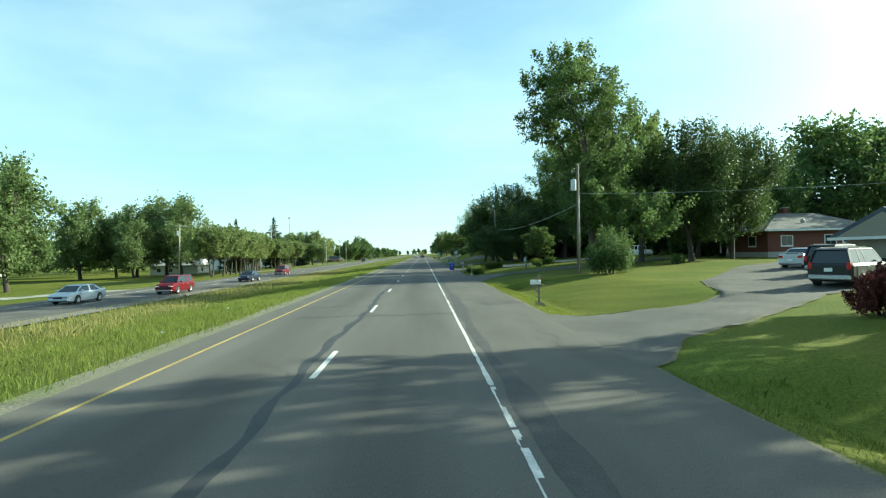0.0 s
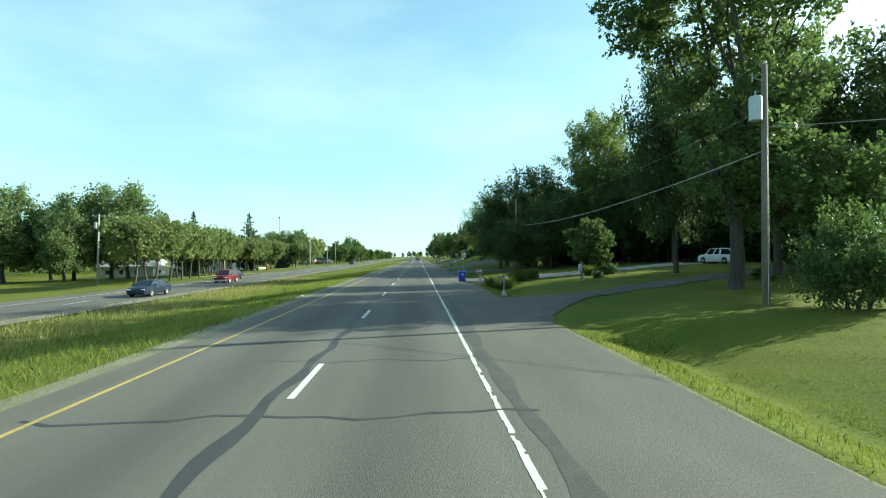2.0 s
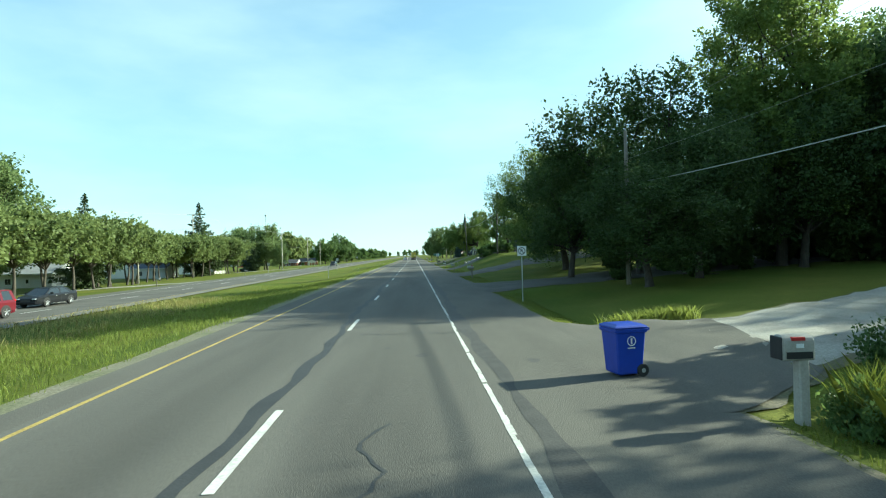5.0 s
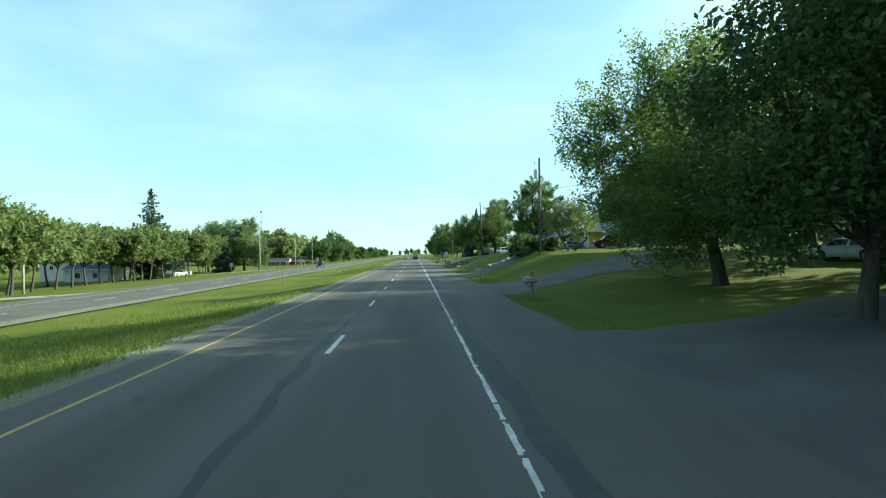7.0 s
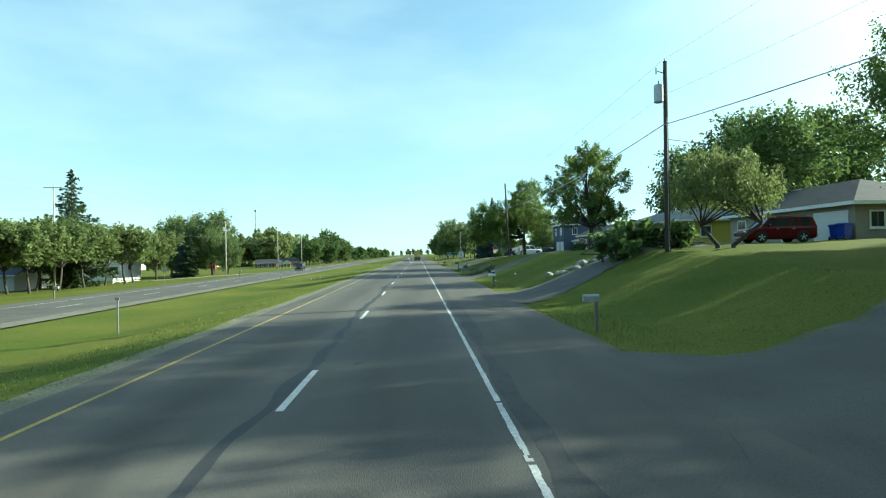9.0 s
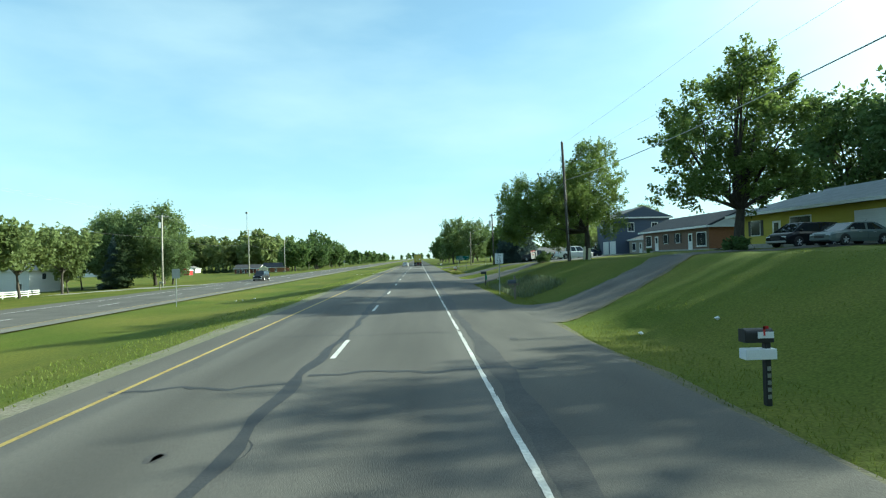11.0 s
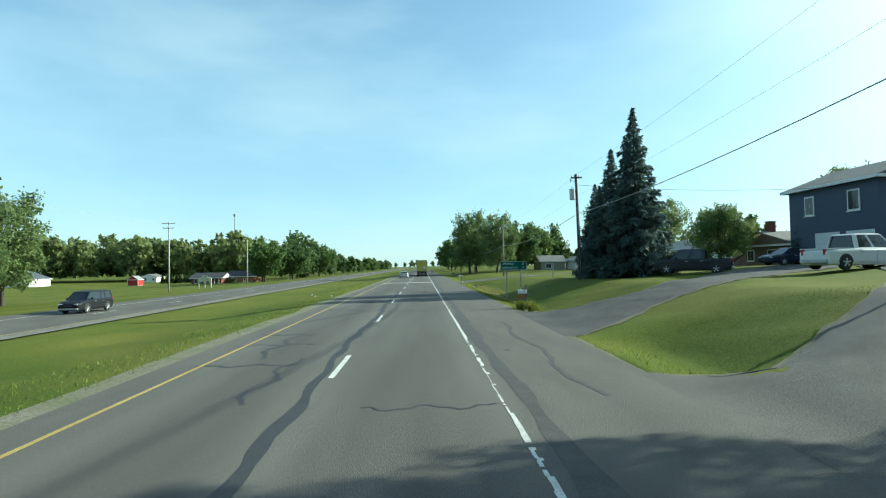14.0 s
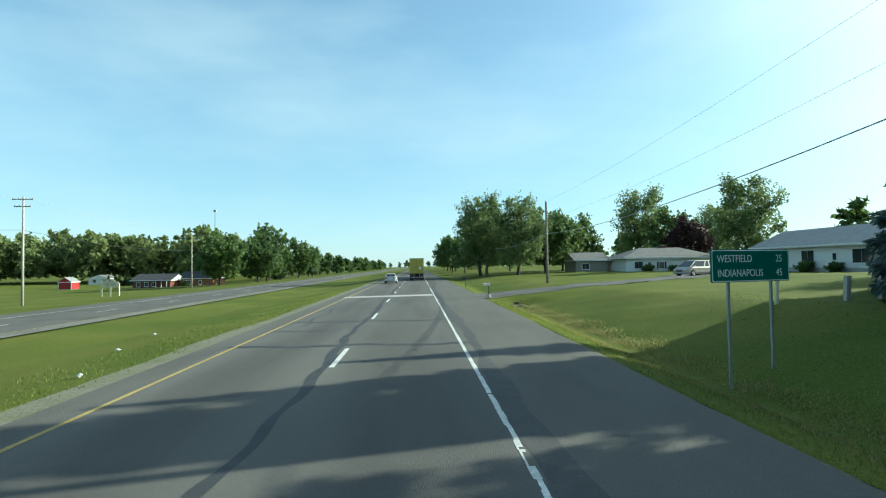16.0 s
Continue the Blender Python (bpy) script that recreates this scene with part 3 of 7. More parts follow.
for yc, x0, x1, w in ((21.8, -2.9, 3.6, 0.17), (26.0, -3.9, -0.3, 0.13), (26.6, 5.0, 7.2, 0.06), (38.6, -1.2, 3.6, 0.05), (34.2, -4.0, 4.3, 0.09), (29.2, -3.6, -0.3, 0.16), (30.6, 0.4, 3.6, 0.025), (66.0, -3.5, 0.0, 0.08), (83.0, 0.5, 4.0, 0.08),
                      (92.5, -3.8, 3.8, 0.1), (126.4, -3.9, 0.2, 0.1), (140.0, -3.8, 3.9, 0.1), (166.6, -4.0, -0.2, 0.13), (167.6, -0.2, 5.0, 0.16), (161.8, -4.0, -2.4, 0.10), (173.5, -3.6, 3.6, 0.06),
                      (191.0, -4.0, 0.5, 0.16), (197.5, -3.9, -1.0, 0.1), (226.2, -4.0, -2.0, 0.18), (223.6, -4.1, -1.5, 0.10), (235.9, -0.3, 3.5, 0.15),
                      (237.2, -3.8, 0.0, 0.1), (258.5, -4.0, 4.0, 0.34), (266.0, -3.6, 4.2, 0.30), (262.6, -4.0, -1.2, 0.16), (273.0, -3.8, -1.2, 0.12), (220.0, -3.9, -1.2, 0.12), (215.5, 1.0, 3.5, 0.07)):
    n = 14
    pts = [(x0 + (x1 - x0) * k / n, yc + 0.25 * math.sin(k * 0.9 + yc) * 0.6 + 0.08 * math.sin(k * 2.3 + yc * 3)) for k in range(n + 1)]
    part("cross_seal", ribbon(pts, [w * (0.7 + 0.6 * abs(math.sin(k * 1.3 + yc))) for k in range(n + 1)], 0.0045), M_TAR, tar)
for xc, y0, y1, w in ((-2.2, 196, 206, 0.07), (-2.6, 221, 226, 0.12), (-1.4, 216, 221, 0.10), (-2.9, 264, 275, 0.09), (5.6, 216, 229, 0.12), (5.4, 22, 30, 0.035), (5.9, 66, 71, 0.03), (1.9, 24, 30, 0.018), (6.2, 12, 17, 0.03), (1.7, 70, 74, 0.05)):
    n = 16
    pts = [(xc + 0.18 * math.sin(k * 0.8 + y0) + 0.05 * math.sin(k * 2.9), y0 + (y1 - y0) * k / n) for k in range(n + 1)]
    part("long_seal", ribbon(pts, [w * (0.6 + 0.8 * abs(math.sin(k * 1.1 + y0))) for k in range(n + 1)], 0.005), M_TAR if xc < 5 else M_TAR_OLD, tar)

for line, w in ((((-3.9, 238.6), (-3.1, 237.6), (-2.2, 237.0), (-1.2, 236.5), (-0.3, 236.1)), 0.13), (((-3.3, 230.9), (-2.9, 232.0), (-2.3, 233.1), (-2.0, 234.3), (-1.5, 235.3), (-1.2, 236.4)), 0.16)):
    part("branching_seal", ribbon(line, [w * (0.8 + 0.4 * (k % 2)) for k in range(len(line))], 0.0048), M_TAR, tar)
# hairline cracks and oil spots
rc = random.Random(77)
for k in range(55):
    x, y = rc.uniform(-3.4, 6.9), rc.uniform(8, 280)
    pts, a = [(x, y)], rc.choice((0.0, 1.57, 1.57, 1.2)) + rc.uniform(-0.3, 0.3)
    for q in range(rc.randint(6, 16)):
        a += rc.uniform(-0.5, 0.5)
        x, y = min(7.2, max(-3.9, x + 0.22 * math.cos(a))), y + 0.22 * math.sin(a)
        pts.append((x, y))
    part("hairline_crack", ribbon(pts, [rc.uniform(0.006, 0.016) for _ in pts], 0.0055), M_TAR, tar)
for k in range(36):
    x, y, r_ = rc.choice((-1.85, 1.85, 1.85, 5.4)) + rc.gauss(0, 0.5), rc.uniform(8, 280), rc.uniform(0.05, 0.22)
    ring_ = [(x + r_ * rc.uniform(0.6, 1.2) * math.cos(q * 0.628), y + 1.6 * r_ * rc.uniform(0.6, 1.2) * math.sin(q * 0.628), 0.0032) for q in range(10)]
    part("oil_spot", MB().add(ring_, [tuple(range(10))]), M_TAR_OLD, tar)


# ---------------------------------------------------------------- driveways
def driveway(near, far, material, label, lift=0.035):
    """A drive between its nearer and farther edge, given as polylines of (x, y)."""
    def resample(p, n):
        p = np.array(p, dtype=float)
        s = np.concatenate([[0], np.cumsum(np.hypot(*np.diff(p, axis=0).T))])
        t = np.linspace(0, s[-1], n)
        return np.stack([np.interp(t, s, p[:, 0]), np.interp(t, s, p[:, 1])], axis=1)
    n = max(12, int(max(np.hypot(*np.diff(np.array(near), axis=0).T).sum(), np.hypot(*np.diff(np.array(far), axis=0).T).sum()) / 0.8))
    a, b = resample(near, n), resample(far, n)
    rd = np.random.RandomState(int(near[0][1] * 10))
    jit = [np.convolve(rd.rand(n + 4) - 0.5, np.ones(3) / 3, "valid")[:n] * 0.5 for _ in range(4)]
    for e, o, q in ((a, b, 0), (b, a, 2)):
        d = (e - o) / np.maximum(np.hypot(*(e - o).T), 0.1)[:, None]
        e += d * jit[q][:, None] * np.clip((e[:, :1] - 7.6) / 1.5, 0, 1)
        grow = (0.28 + jit[q + 1])[:, None] * np.clip((e[:, :1] - 7.2) / 1.0, 0, 1) * np.clip((22 - e[:, :1]) / 4, 0.15, 1)
        rim = [[tuple(e[i] - d[i] * 0.15), tuple(e[i] + d[i] * np.maximum(grow[i], 0.02))] for i in range(n)]
        tagged(draped("driveway_edge", rim, M_DIRT, 0.030), "crumbled dirt and gravel edge of a driveway", "verge", kind="structure")
    m = 12
    rows = [[tuple(a[i] + (b[i] - a[i]) * k / (m - 1)) for k in range(m)] for i in range(n)]
    rows = [[(7.0, q[1]) for q in rows[0]]] + rows
    ob = draped("driveway", rows, material, lift)
    for v in ob.data.vertices[:m]:      # runs out under the shoulder's surface
        v.co.z = -0.004
    for k, v in enumerate(ob.data.vertices):     # crowned a little above the grass away from the road
        v.co.z += 0.06 * min(1.0, max(0.0, (v.co.x - 7.8) / 1.6)) * min(1.0, 2.5 * math.sin(math.pi * (k % m) / (m - 1)))
    return tagged(ob, label, "driveway", kind="structure")


driveway([(7.352, 11.0), (8.2, 12.0), (9.6, 14.2), (13, 16.0), (19, 20.5), (30, 26), (46, 30)], [(7.352, 20.8), (9.2, 20.2), (12.5, 20.6), (15.8, 22.6), (19, 30), (30, 44), (46, 52)], M_ASPHALT_OLD, "worn grey asphalt driveway opening into a parking yard")
driveway([(7.352, 45.0), (8.2, 48.2), (10.0, 51.4), (11.9, 54.2), (16, 57.4), (22, 61.5), (36, 68.5)], [(7.352, 57.8), (9.8, 57.2), (13, 58.2), (18, 61.8), (24, 66.0), (36, 73)], M_ASPHALT_OLD, "grey asphalt driveway rising through a shaded lawn")
driveway([(7.352, 74.3), (9, 75.6), (14.8, 78), (24, 83), (40, 90)], [(7.352, 84.2), (9.2, 84.0), (13, 83.4), (19, 86), (26, 89.5), (40, 96)], M_GRAVEL, "pale gravel driveway beside a bed of tall grass")
driveway([(7.352, 73.9), (9, 75.0), (10.4, 75.9)], [(7.352, 84.7), (9.2, 84.6), (12.6, 84.0)], M_SHOULDER, "brownish asphalt apron of a gravel driveway", 0.048)
driveway([(7.352, 100), (9.5, 102), (18, 104), (40, 106)], [(7.352, 111.4), (9.3, 110.9), (14, 112), (19, 115.5), (40, 118)], M_ASPHALT_OLD, "shaded grey asphalt driveway in front of a brick house")
driveway([(7.352, 125.4), (8.6, 126.4), (11, 129.5), (14, 131.3), (20, 133), (28, 136)], [(7.352, 137.3), (9.5, 135.4), (13, 136.2), (18, 139), (23, 144), (28, 150)], M_ASPHALT_OLD, "wide grey asphalt driveway with a cracked edge")
driveway([(7.352, 149.8), (9.5, 151.5), (14, 154), (22, 157)], [(7.352, 158.5), (9.5, 157.4), (14, 158.2), (22, 161)], M_ASPHALT_OLD, "short asphalt driveway climbing past a rock bed")
driveway([(7.352, 175.4), (9, 176.8), (12, 178.8), (17, 182), (24, 185.5), (36, 188)], [(7.352, 183.4), (9.5, 182.4), (12, 183.4), (17, 186.5), (24, 190), (36, 194)], M_ASPHALT_OLD, "narrow asphalt driveway climbing a grassy bank")
driveway([(7.352, 204.8), (8.4, 206.2), (12, 210), (18, 216.5), (26, 224), (34, 232), (42, 236)], [(7.352, 218), (9.2, 217.2), (14, 220), (22, 226), (26, 232), (31, 240), (42, 246)], M_ASPHALT_OLD, "pale patched driveway leading to a garage")
driveway([(7.352, 224.2), (8.6, 225.2), (12, 228.4), (17, 231.5), (25, 236), (34, 240.5)], [(7.352, 234.6), (9.4, 233.6), (11.5, 233.9), (15.9, 235.5), (19.8, 238.6), (23.5, 243), (34, 250)], M_ASPHALT_DARK, "dark asphalt driveway curving past spruces")
driveway([(7.352, 281.5), (9.5, 282.6), (18, 285), (30, 291), (46, 305)], [(7.352, 289.5), (9.5, 288.6), (18, 290.5), (28, 297), (42, 312)], M_ASPHALT_OLD, "grey driveway across a wide mown lawn")
for yc in (62, 150, 246):
    tagged(draped("driveway", [[(x, yc - 3 + k * 2) for k in range(4)] for x in np.linspace(-31.2, -60, 12)], M_GRAVEL, 0.04), "pale gravel driveway off the opposite road", "driveway", kind="structure")


# ---------------------------------------------------------------- trees
def leaf_cloud(clumps, n, size, seed, droop=0.0, flat=1.0, shell=0.25, sprigs=20, full=0.0, rise=0.62, long=1.55):
    """n bent leaf sprays scattered through the outer part of ellipsoid clumps (x, y, z, rx, ry, rz): 2 faces each."""
    r = np.random.RandomState(seed)
    mid, axis, rad3 = [], [], []
    for q in np.array(clumps, dtype=float):     # each clump breaks up into sprays that reach outwards and up, with gaps between
        for _ in range(sprigs):
            e = r.normal(size=3)
            e /= np.linalg.norm(e)
            u = e * 0.7 + np.array([0, 0, rise]) + r.normal(size=3) * 0.25
            k = (0.20 + 0.20 * r.rand()) * (1 + full) * q[3:6].mean()
            mid.append(q[:3] + e * (0.42 + 0.58 * r.rand()) * q[3:6])
            axis.append(u / np.linalg.norm(u))
            rad3.append((k * long, k * 0.80, k * 0.80))
    mid, axis, rad3 = np.array(mid), np.array(axis), np.array(rad3)
    vol = rad3.prod(axis=1) ** (2 / 3)
    k = r.choice(len(mid), n, p=vol / vol.sum())
    d = r.normal(size=(n, 3))
    d /= np.linalg.norm(d, axis=1)[:, None]
    rad = (shell + (1 - shell) * r.rand(n) ** 0.6)[:, None] * (1 + 0.2 * np.clip(r.normal(size=(n, 1)), -1.5, 1.2))
    u = axis[k]
    v1 = np.cross(u, np.array([0.31, 0.87, 0.12]))
    v1 /= np.linalg.norm(v1, axis=1)[:, None]
    v2 = np.cross(u, v1)
    g = d * rad * rad3[k]
    g[:, 1:] *= (1 - 0.38 * np.clip(g[:, :1] / rad3[k][:, :1], -0.5, 1))     # slimmer towards the tip
    p = mid[k] + u * g[:, :1] + v1 * g[:, 1:2] + v2 * g[:, 2:]
    nrm = d * 0.5 + r.normal(size=(n, 3)) * 0.7
    nrm[:, 2] = nrm[:, 2] * flat + 0.35
    nrm /= np.linalg.norm(nrm, axis=1)[:, None]
    a = np.cross(nrm, r.normal(size=(n, 3)))
    a[:, 2] -= droop
    a /= np.linalg.norm(a, axis=1)[:, None]
    b = np.cross(nrm, a)
    s = (size * (0.55 + 0.9 * r.rand(n)))[:, None]
    tip = a * s - nrm * s * 0.25
    v = np.stack([p - a * s * 0.9, p + b * s * 0.55, p + tip, p - b * s * 0.55], axis=1).reshape(-1, 3)
    f = np.arange(4 * n).reshape(n, 4)
    return v, f


def limb(mb, p0, p1, r0, r1, rs, n=7, steps=4, bend=0.08):
    """A bent, tapering limb."""
    p0, p1 = Vector(p0), Vector(p1)
    L = (p1 - p0).length
    off = Vector((rs.uniform(-1, 1), rs.uniform(-1, 1), rs.uniform(-0.2, 0.6))) * L * bend
    pts = [p0.lerp(p1, t / steps) + off * math.sin(math.pi * t / steps) for t in range(steps + 1)]
    for i in range(steps):
        mb.tube(pts[i], pts[i + 1], r0 + (r1 - r0) * i / steps, r0 + (r1 - r0) * (i + 1) / steps, n, cap=False)
    return pts


def make_tree(name, seed, clumps, fork, r0, n, size, leaf, label, category="tree", trunks=1, bark=None, **kw):
    """A tree 'template' at the origin: trunk with limbs to its clumps, and a crown of leaf sprays."""
    rs = random.Random(seed)
    root = thing(name, label, category)
    mb = MB()
    for t in range(trunks):
        bx, by = (rs.uniform(-0.5, 0.5), rs.uniform(-0.5, 0.5)) if trunks > 1 else (0, 0)
        lean = (rs.uniform(-0.4, 0.4) + bx * 1.5, rs.uniform(-0.4, 0.4) + by * 1.5)
        mb.tube((bx, by, -0.3), (bx, by, 0.25), r0 * 1.5, r0 * 1.05, 9, cap=False)
        mid = (bx + lean[0], by + lean[1], fork)
        limb(mb, (bx, by, 0.2), mid, r0 * 1.05, r0 * 0.72, rs, 9, 4, 0.03)
        big = sorted(clumps, key=lambda q: -q[3])
        for c in big[t::trunks][:14]:
            end = (c[0] * 0.9, c[1] * 0.9, c[2])
            pts = limb(mb, mid, end, r0 * 0.5, r0 * 0.08, rs, 6, 4, 0.10)
            for _ in range(3):
                q = pts[rs.choice((2, 3))]
                limb(mb, q, (c[0] + rs.uniform(-1, 1) * c[3] * 0.8, c[1] + rs.uniform(-1, 1) * c[4] * 0.8, c[2] + rs.uniform(-0.3, 0.9) * c[5]), r0 * 0.16, r0 * 0.03, rs, 4, 3, 0.12)
    part("trunk", mb, bark or M_BARK, root, smooth=True)
    v, f = leaf_cloud(clumps, n, size, seed, **kw)
    cr = new("crown", raw("crown", v, f, leaf))
    cr.parent = root
    return root


def round_clumps(seed, h, r, base, k=16, squash=0.8):
    """Clumps that fill a broad crown from height base to h, radius r, with an uneven outline."""
    rs = random.Random(seed)
    out = [(0, 0, (base + h) / 2, r * 0.55, r * 0.55, (h - base) * 0.36)]
    for i in range(k):
        t = (i + 0.5) / k
        z = base + (h - base) * (0.10 + 0.84 * t)
        prof = math.sin(math.pi * (0.16 + 0.74 * t)) ** 0.7
        a = i * 2.4 + rs.uniform(-0.5, 0.5)
        rad = r * prof * rs.uniform(0.42, 0.86)
        s = r * rs.uniform(0.22, 0.44)
        out.append((rad * math.cos(a), rad * math.sin(a), z, s, s, s * squash))
    return out


def make_spruce(name, seed, h, r, n, leaf, label, droop=0.35, open_=0.0, card=0.2, taper=0.98):
    """A conifer: straight trunk and many boughs, each hung with needle sprays."""
    rs, r_ = random.Random(seed), np.random.RandomState(seed)
    root = thing(name, label, "conifer")
    mb = MB()
    mb.tube((0, 0, -0.3), (0, 0, h * 0.98), 0.016 * h, 0.01, 8, cap=False)
    nb = int(h * (15 - 9 * open_))
    P, A = [], []
    lens = []
    for i in range(nb):
        k = ((i + rs.random()) / nb) ** 1.12
        L = r * ((1 - k) ** taper) * rs.uniform(0.55, 1.16) * (1 - 0.35 * max(0.0, 0.12 - k) / 0.12) + 0.10
        if open_ and rs.random() < open_ * 1.3:
            L *= rs.uniform(0.3, 0.6)
        lens.append((k, L, i * 2.39996 + rs.uniform(-0.3, 0.3)))
    tot = sum(L ** 1.5 + 0.1 for _, L, _ in lens)
    for i, (k, L, a) in enumerate(lens):
        z0 = 0.5 + (h * 0.97 - 0.5) * k
        ca, sa = math.cos(a), math.sin(a)
        tipz = z0 + L * (0.30 * k - droop)
        if i % 3 == 0:
            mb.tube((0, 0, z0), (L * 0.9 * ca, L * 0.9 * sa, tipz), 0.015 + 0.008 * L, 0.006, 4, cap=False)
        per = max(10, int(n * (L ** 1.5 + 0.1) / tot))
        s = 0.08 + 0.95 * r_.rand(per) ** 0.7
        side = r_.normal(size=per) * (0.05 + 0.20 * L * (1.15 - s) * np.minimum(1, s * 3))
        hang = r_.rand(per) ** 1.5 * (0.12 + 0.10 * L) * (0.4 + s)
        zc = z0 + L * (0.30 * k * s - droop * s ** 1.3 + 0.16 * np.maximum(0, s - 0.7))
        P.append(np.stack([s * L * ca - side * sa, s * L * sa + side * ca, zc - hang + r_.normal(size=per) * 0.04], axis=1))
        A.append(np.stack([ca * 0.9 + r_.normal(size=per) * 0.45 - side * sa * 0.8, sa * 0.9 + r_.normal(size=per) * 0.45 + side * ca * 0.8, -0.35 - 1.2 * hang + r_.normal(size=per) * 0.3], axis=1))
    part("trunk", mb, M_BARK, root, smooth=True)
    p, a = np.concatenate(P), np.concatenate(A)
    p[:, 2] = np.maximum(p[:, 2], 0.08)
    m = len(p)
    a /= np.linalg.norm(a, axis=1)[:, None]
    b = np.cross(a, r_.normal(size=(m, 3)) * 0.6 + np.array([0, 0, 1.0]))
    b /= np.linalg.norm(b, axis=1)[:, None]
    s = (card * (0.6 + 0.8 * r_.rand(m)))[:, None]
    v = np.stack([p - a * s * 0.7, p + b * s * 0.34, p + a * s, p - b * s * 0.34], axis=1).reshape(-1, 3)
    cr = new("crown", raw("crown", v, np.arange(4 * m).reshape(m, 4), leaf))
    cr.parent = root
    return root


def plant(template, x, y, s=1.0, rz=0.0, label="", sz=None, group=""):
    """A copy of a tree template standing on the ground at (x, y)."""
    ob = copy_thing(template, pose(x, y, gz(x, y) - 0.05, 0, 0, rz))
    ob.scale = (s, s, sz or s)
    return tagged(ob, label, group=group)


def first(template, x, y, s=1.0, rz=0.0, label="", sz=None, group=""):
    """The template itself, set in its place."""
    template.matrix_basis = pose(x, y, gz(x, y) - 0.05, 0, 0, rz) @ Matrix.Diagonal((s, s, sz or s, 1))
    return tagged(template, label, group=group)


# tall maple behind the first utility pole: high crown narrowing downwards
T_TALL = make_tree("maple_tree", 11, [(c[0] - 1.5, *c[1:]) for c in round_clumps(11, 26.0, 6.5, 14.6, 24)] + [(c[0] + 1.3, *c[1:]) for c in round_clumps(12, 16.8, 4.5, 6.6, 13)]
                   + [(-1.6, -1.2, 7.6, 2.6, 2.6, 2.2), (-0.4, -2.8, 11.0, 3.0, 3.0, 2.6), (2.2, -2.0, 13.2, 3.0, 3.0, 2.6), (-1.4, 1.0, 12.4, 2.6, 2.6, 2.4), (1.5, 0, 5.8, 2.6, 2.6, 2.2), (3.4, 1, 9, 2.8, 2.8, 2.6), (0.6, -3.6, 8.2, 2.8, 2.8, 2.4), (2.4, -4.2, 6.8, 3.0, 3.0, 2.4), (4.6, -4.6, 5.6, 3.0, 3.0, 2.2), (6.2, -2.6, 7.4, 3.0, 3.0, 2.4)],
                   5.0, 0.42, 54000, 0.155, M_LEAF_DARK, "tall old maple with a dense green crown on the lawn")
first(T_TALL, 20.4, 54.3, 0.96, sz=0.885)
T_ROUND = make_tree("maple_tree", 21, round_clumps(21, 13.5, 6.8, 2.6, 26), 2.8, 0.34, 34000, 0.14, M_LEAF_SHADED, "broad short-trunked maple with shade in its leaf colour", full=0.25)
first(T_ROUND, 33.5, 58.5, 0.95, sz=1.12)
T_OPEN = make_tree("ash_tree", 31, round_clumps(31, 14, 6.2, 3.4, 22) + [(-4.6, -1.0, 4.6, 2.3, 2.3, 1.5), (4.2, 0.6, 5.0, 2.4, 2.4, 1.6), (0.6, -3.6, 4.8, 2.2, 2.2, 1.4), (-2.2, 3.0, 4.6, 2.2, 2.2, 1.4)], 3.2, 0.36, 32000, 0.13, M_LEAF, "loose-crowned shade tree with visible limbs on the bank", sprigs=9)
first(T_OPEN, 25.6, 192.2, 1.06, 40, sz=0.97)
T_MID = make_tree("shade_tree", 41, round_clumps(41, 12, 4.6, 1.3, 20), 2.0, 0.26, 12500, 0.175, M_LEAF_HAZED, "leafy green shade tree", full=0.45)
T_LOW = make_tree("shade_tree", 45, round_clumps(45, 11, 5.0, 1.2, 20), 2.0, 0.24, 4200, 0.36, M_LEAF_DARK, "dark green yard tree", full=0.45)
T_LOCUST = make_tree("locust_tree", 51, [(1.6 * math.cos(a) * q, 1.6 * math.sin(a) * q, 4.2 + 0.35 * q + 0.5 * math.sin(a * 3), 1.35, 1.35, 0.95) for a, q in ((0, 1), (1.1, 1.1), (2.2, 0.95), (3.2, 1.1), (4.3, 1), (5.4, 1.1), (0, 0))] + [(0.2, 0, 5.3, 1.3, 1.3, 0.8)] + [(1.5 * math.cos(a), 1.5 * math.sin(a), 3.1, 1.0, 1.0, 0.8) for a in (0.5, 1.8, 3.0, 4.2, 5.5)],
                     1.9, 0.10, 5200, 0.15, M_LEAF_LIGHT, "small feathery-crowned tree in a roadside row")
T_SMALL = make_tree("dogwood_tree", 61, round_clumps(61, 6.0, 3.0, 1.2, 14, 0.5), 1.2, 0.11, 9000, 0.14, M_LEAF_DARK, "small layered tree by a gravel drive", shell=0.2, flat=2.0)
T_WILLOW = make_tree("weeping_tree", 71, [(0, 0, 4.9, 1.8, 1.8, 0.9)] + [((1.5 + 1.1 * (k % 2)) * math.cos(k * 0.571), (1.5 + 1.1 * (k % 2)) * math.sin(k * 0.571), 4.4 - 0.75 * (k % 2) - 0.12 * (k % 5), 0.75, 0.75, 1.5) for k in range(22)], 1.4, 0.12, 15000, 0.085, M_LEAF_LIGHT, "small weeping tree beside dark shrubs", droop=1.6, trunks=2)
T_BUSH = make_tree("shrub", 81, [(0, 0, 1.2, 1.9, 1.9, 1.2), (1.2, 0.3, 1.5, 1.3, 1.3, 1.2), (-1.2, 0.2, 1.1, 1.2, 1.2, 1.0), (0.2, -0.9, 1.0, 1.3, 1.2, 1.0), (0.4, 0.6, 2.0, 1.3, 1.3, 0.9)], 0.5, 0.07, 15000, 0.075, M_LEAF_DARK, "large rounded green shrub on the lawn", "shrub", trunks=3, full=0.5)
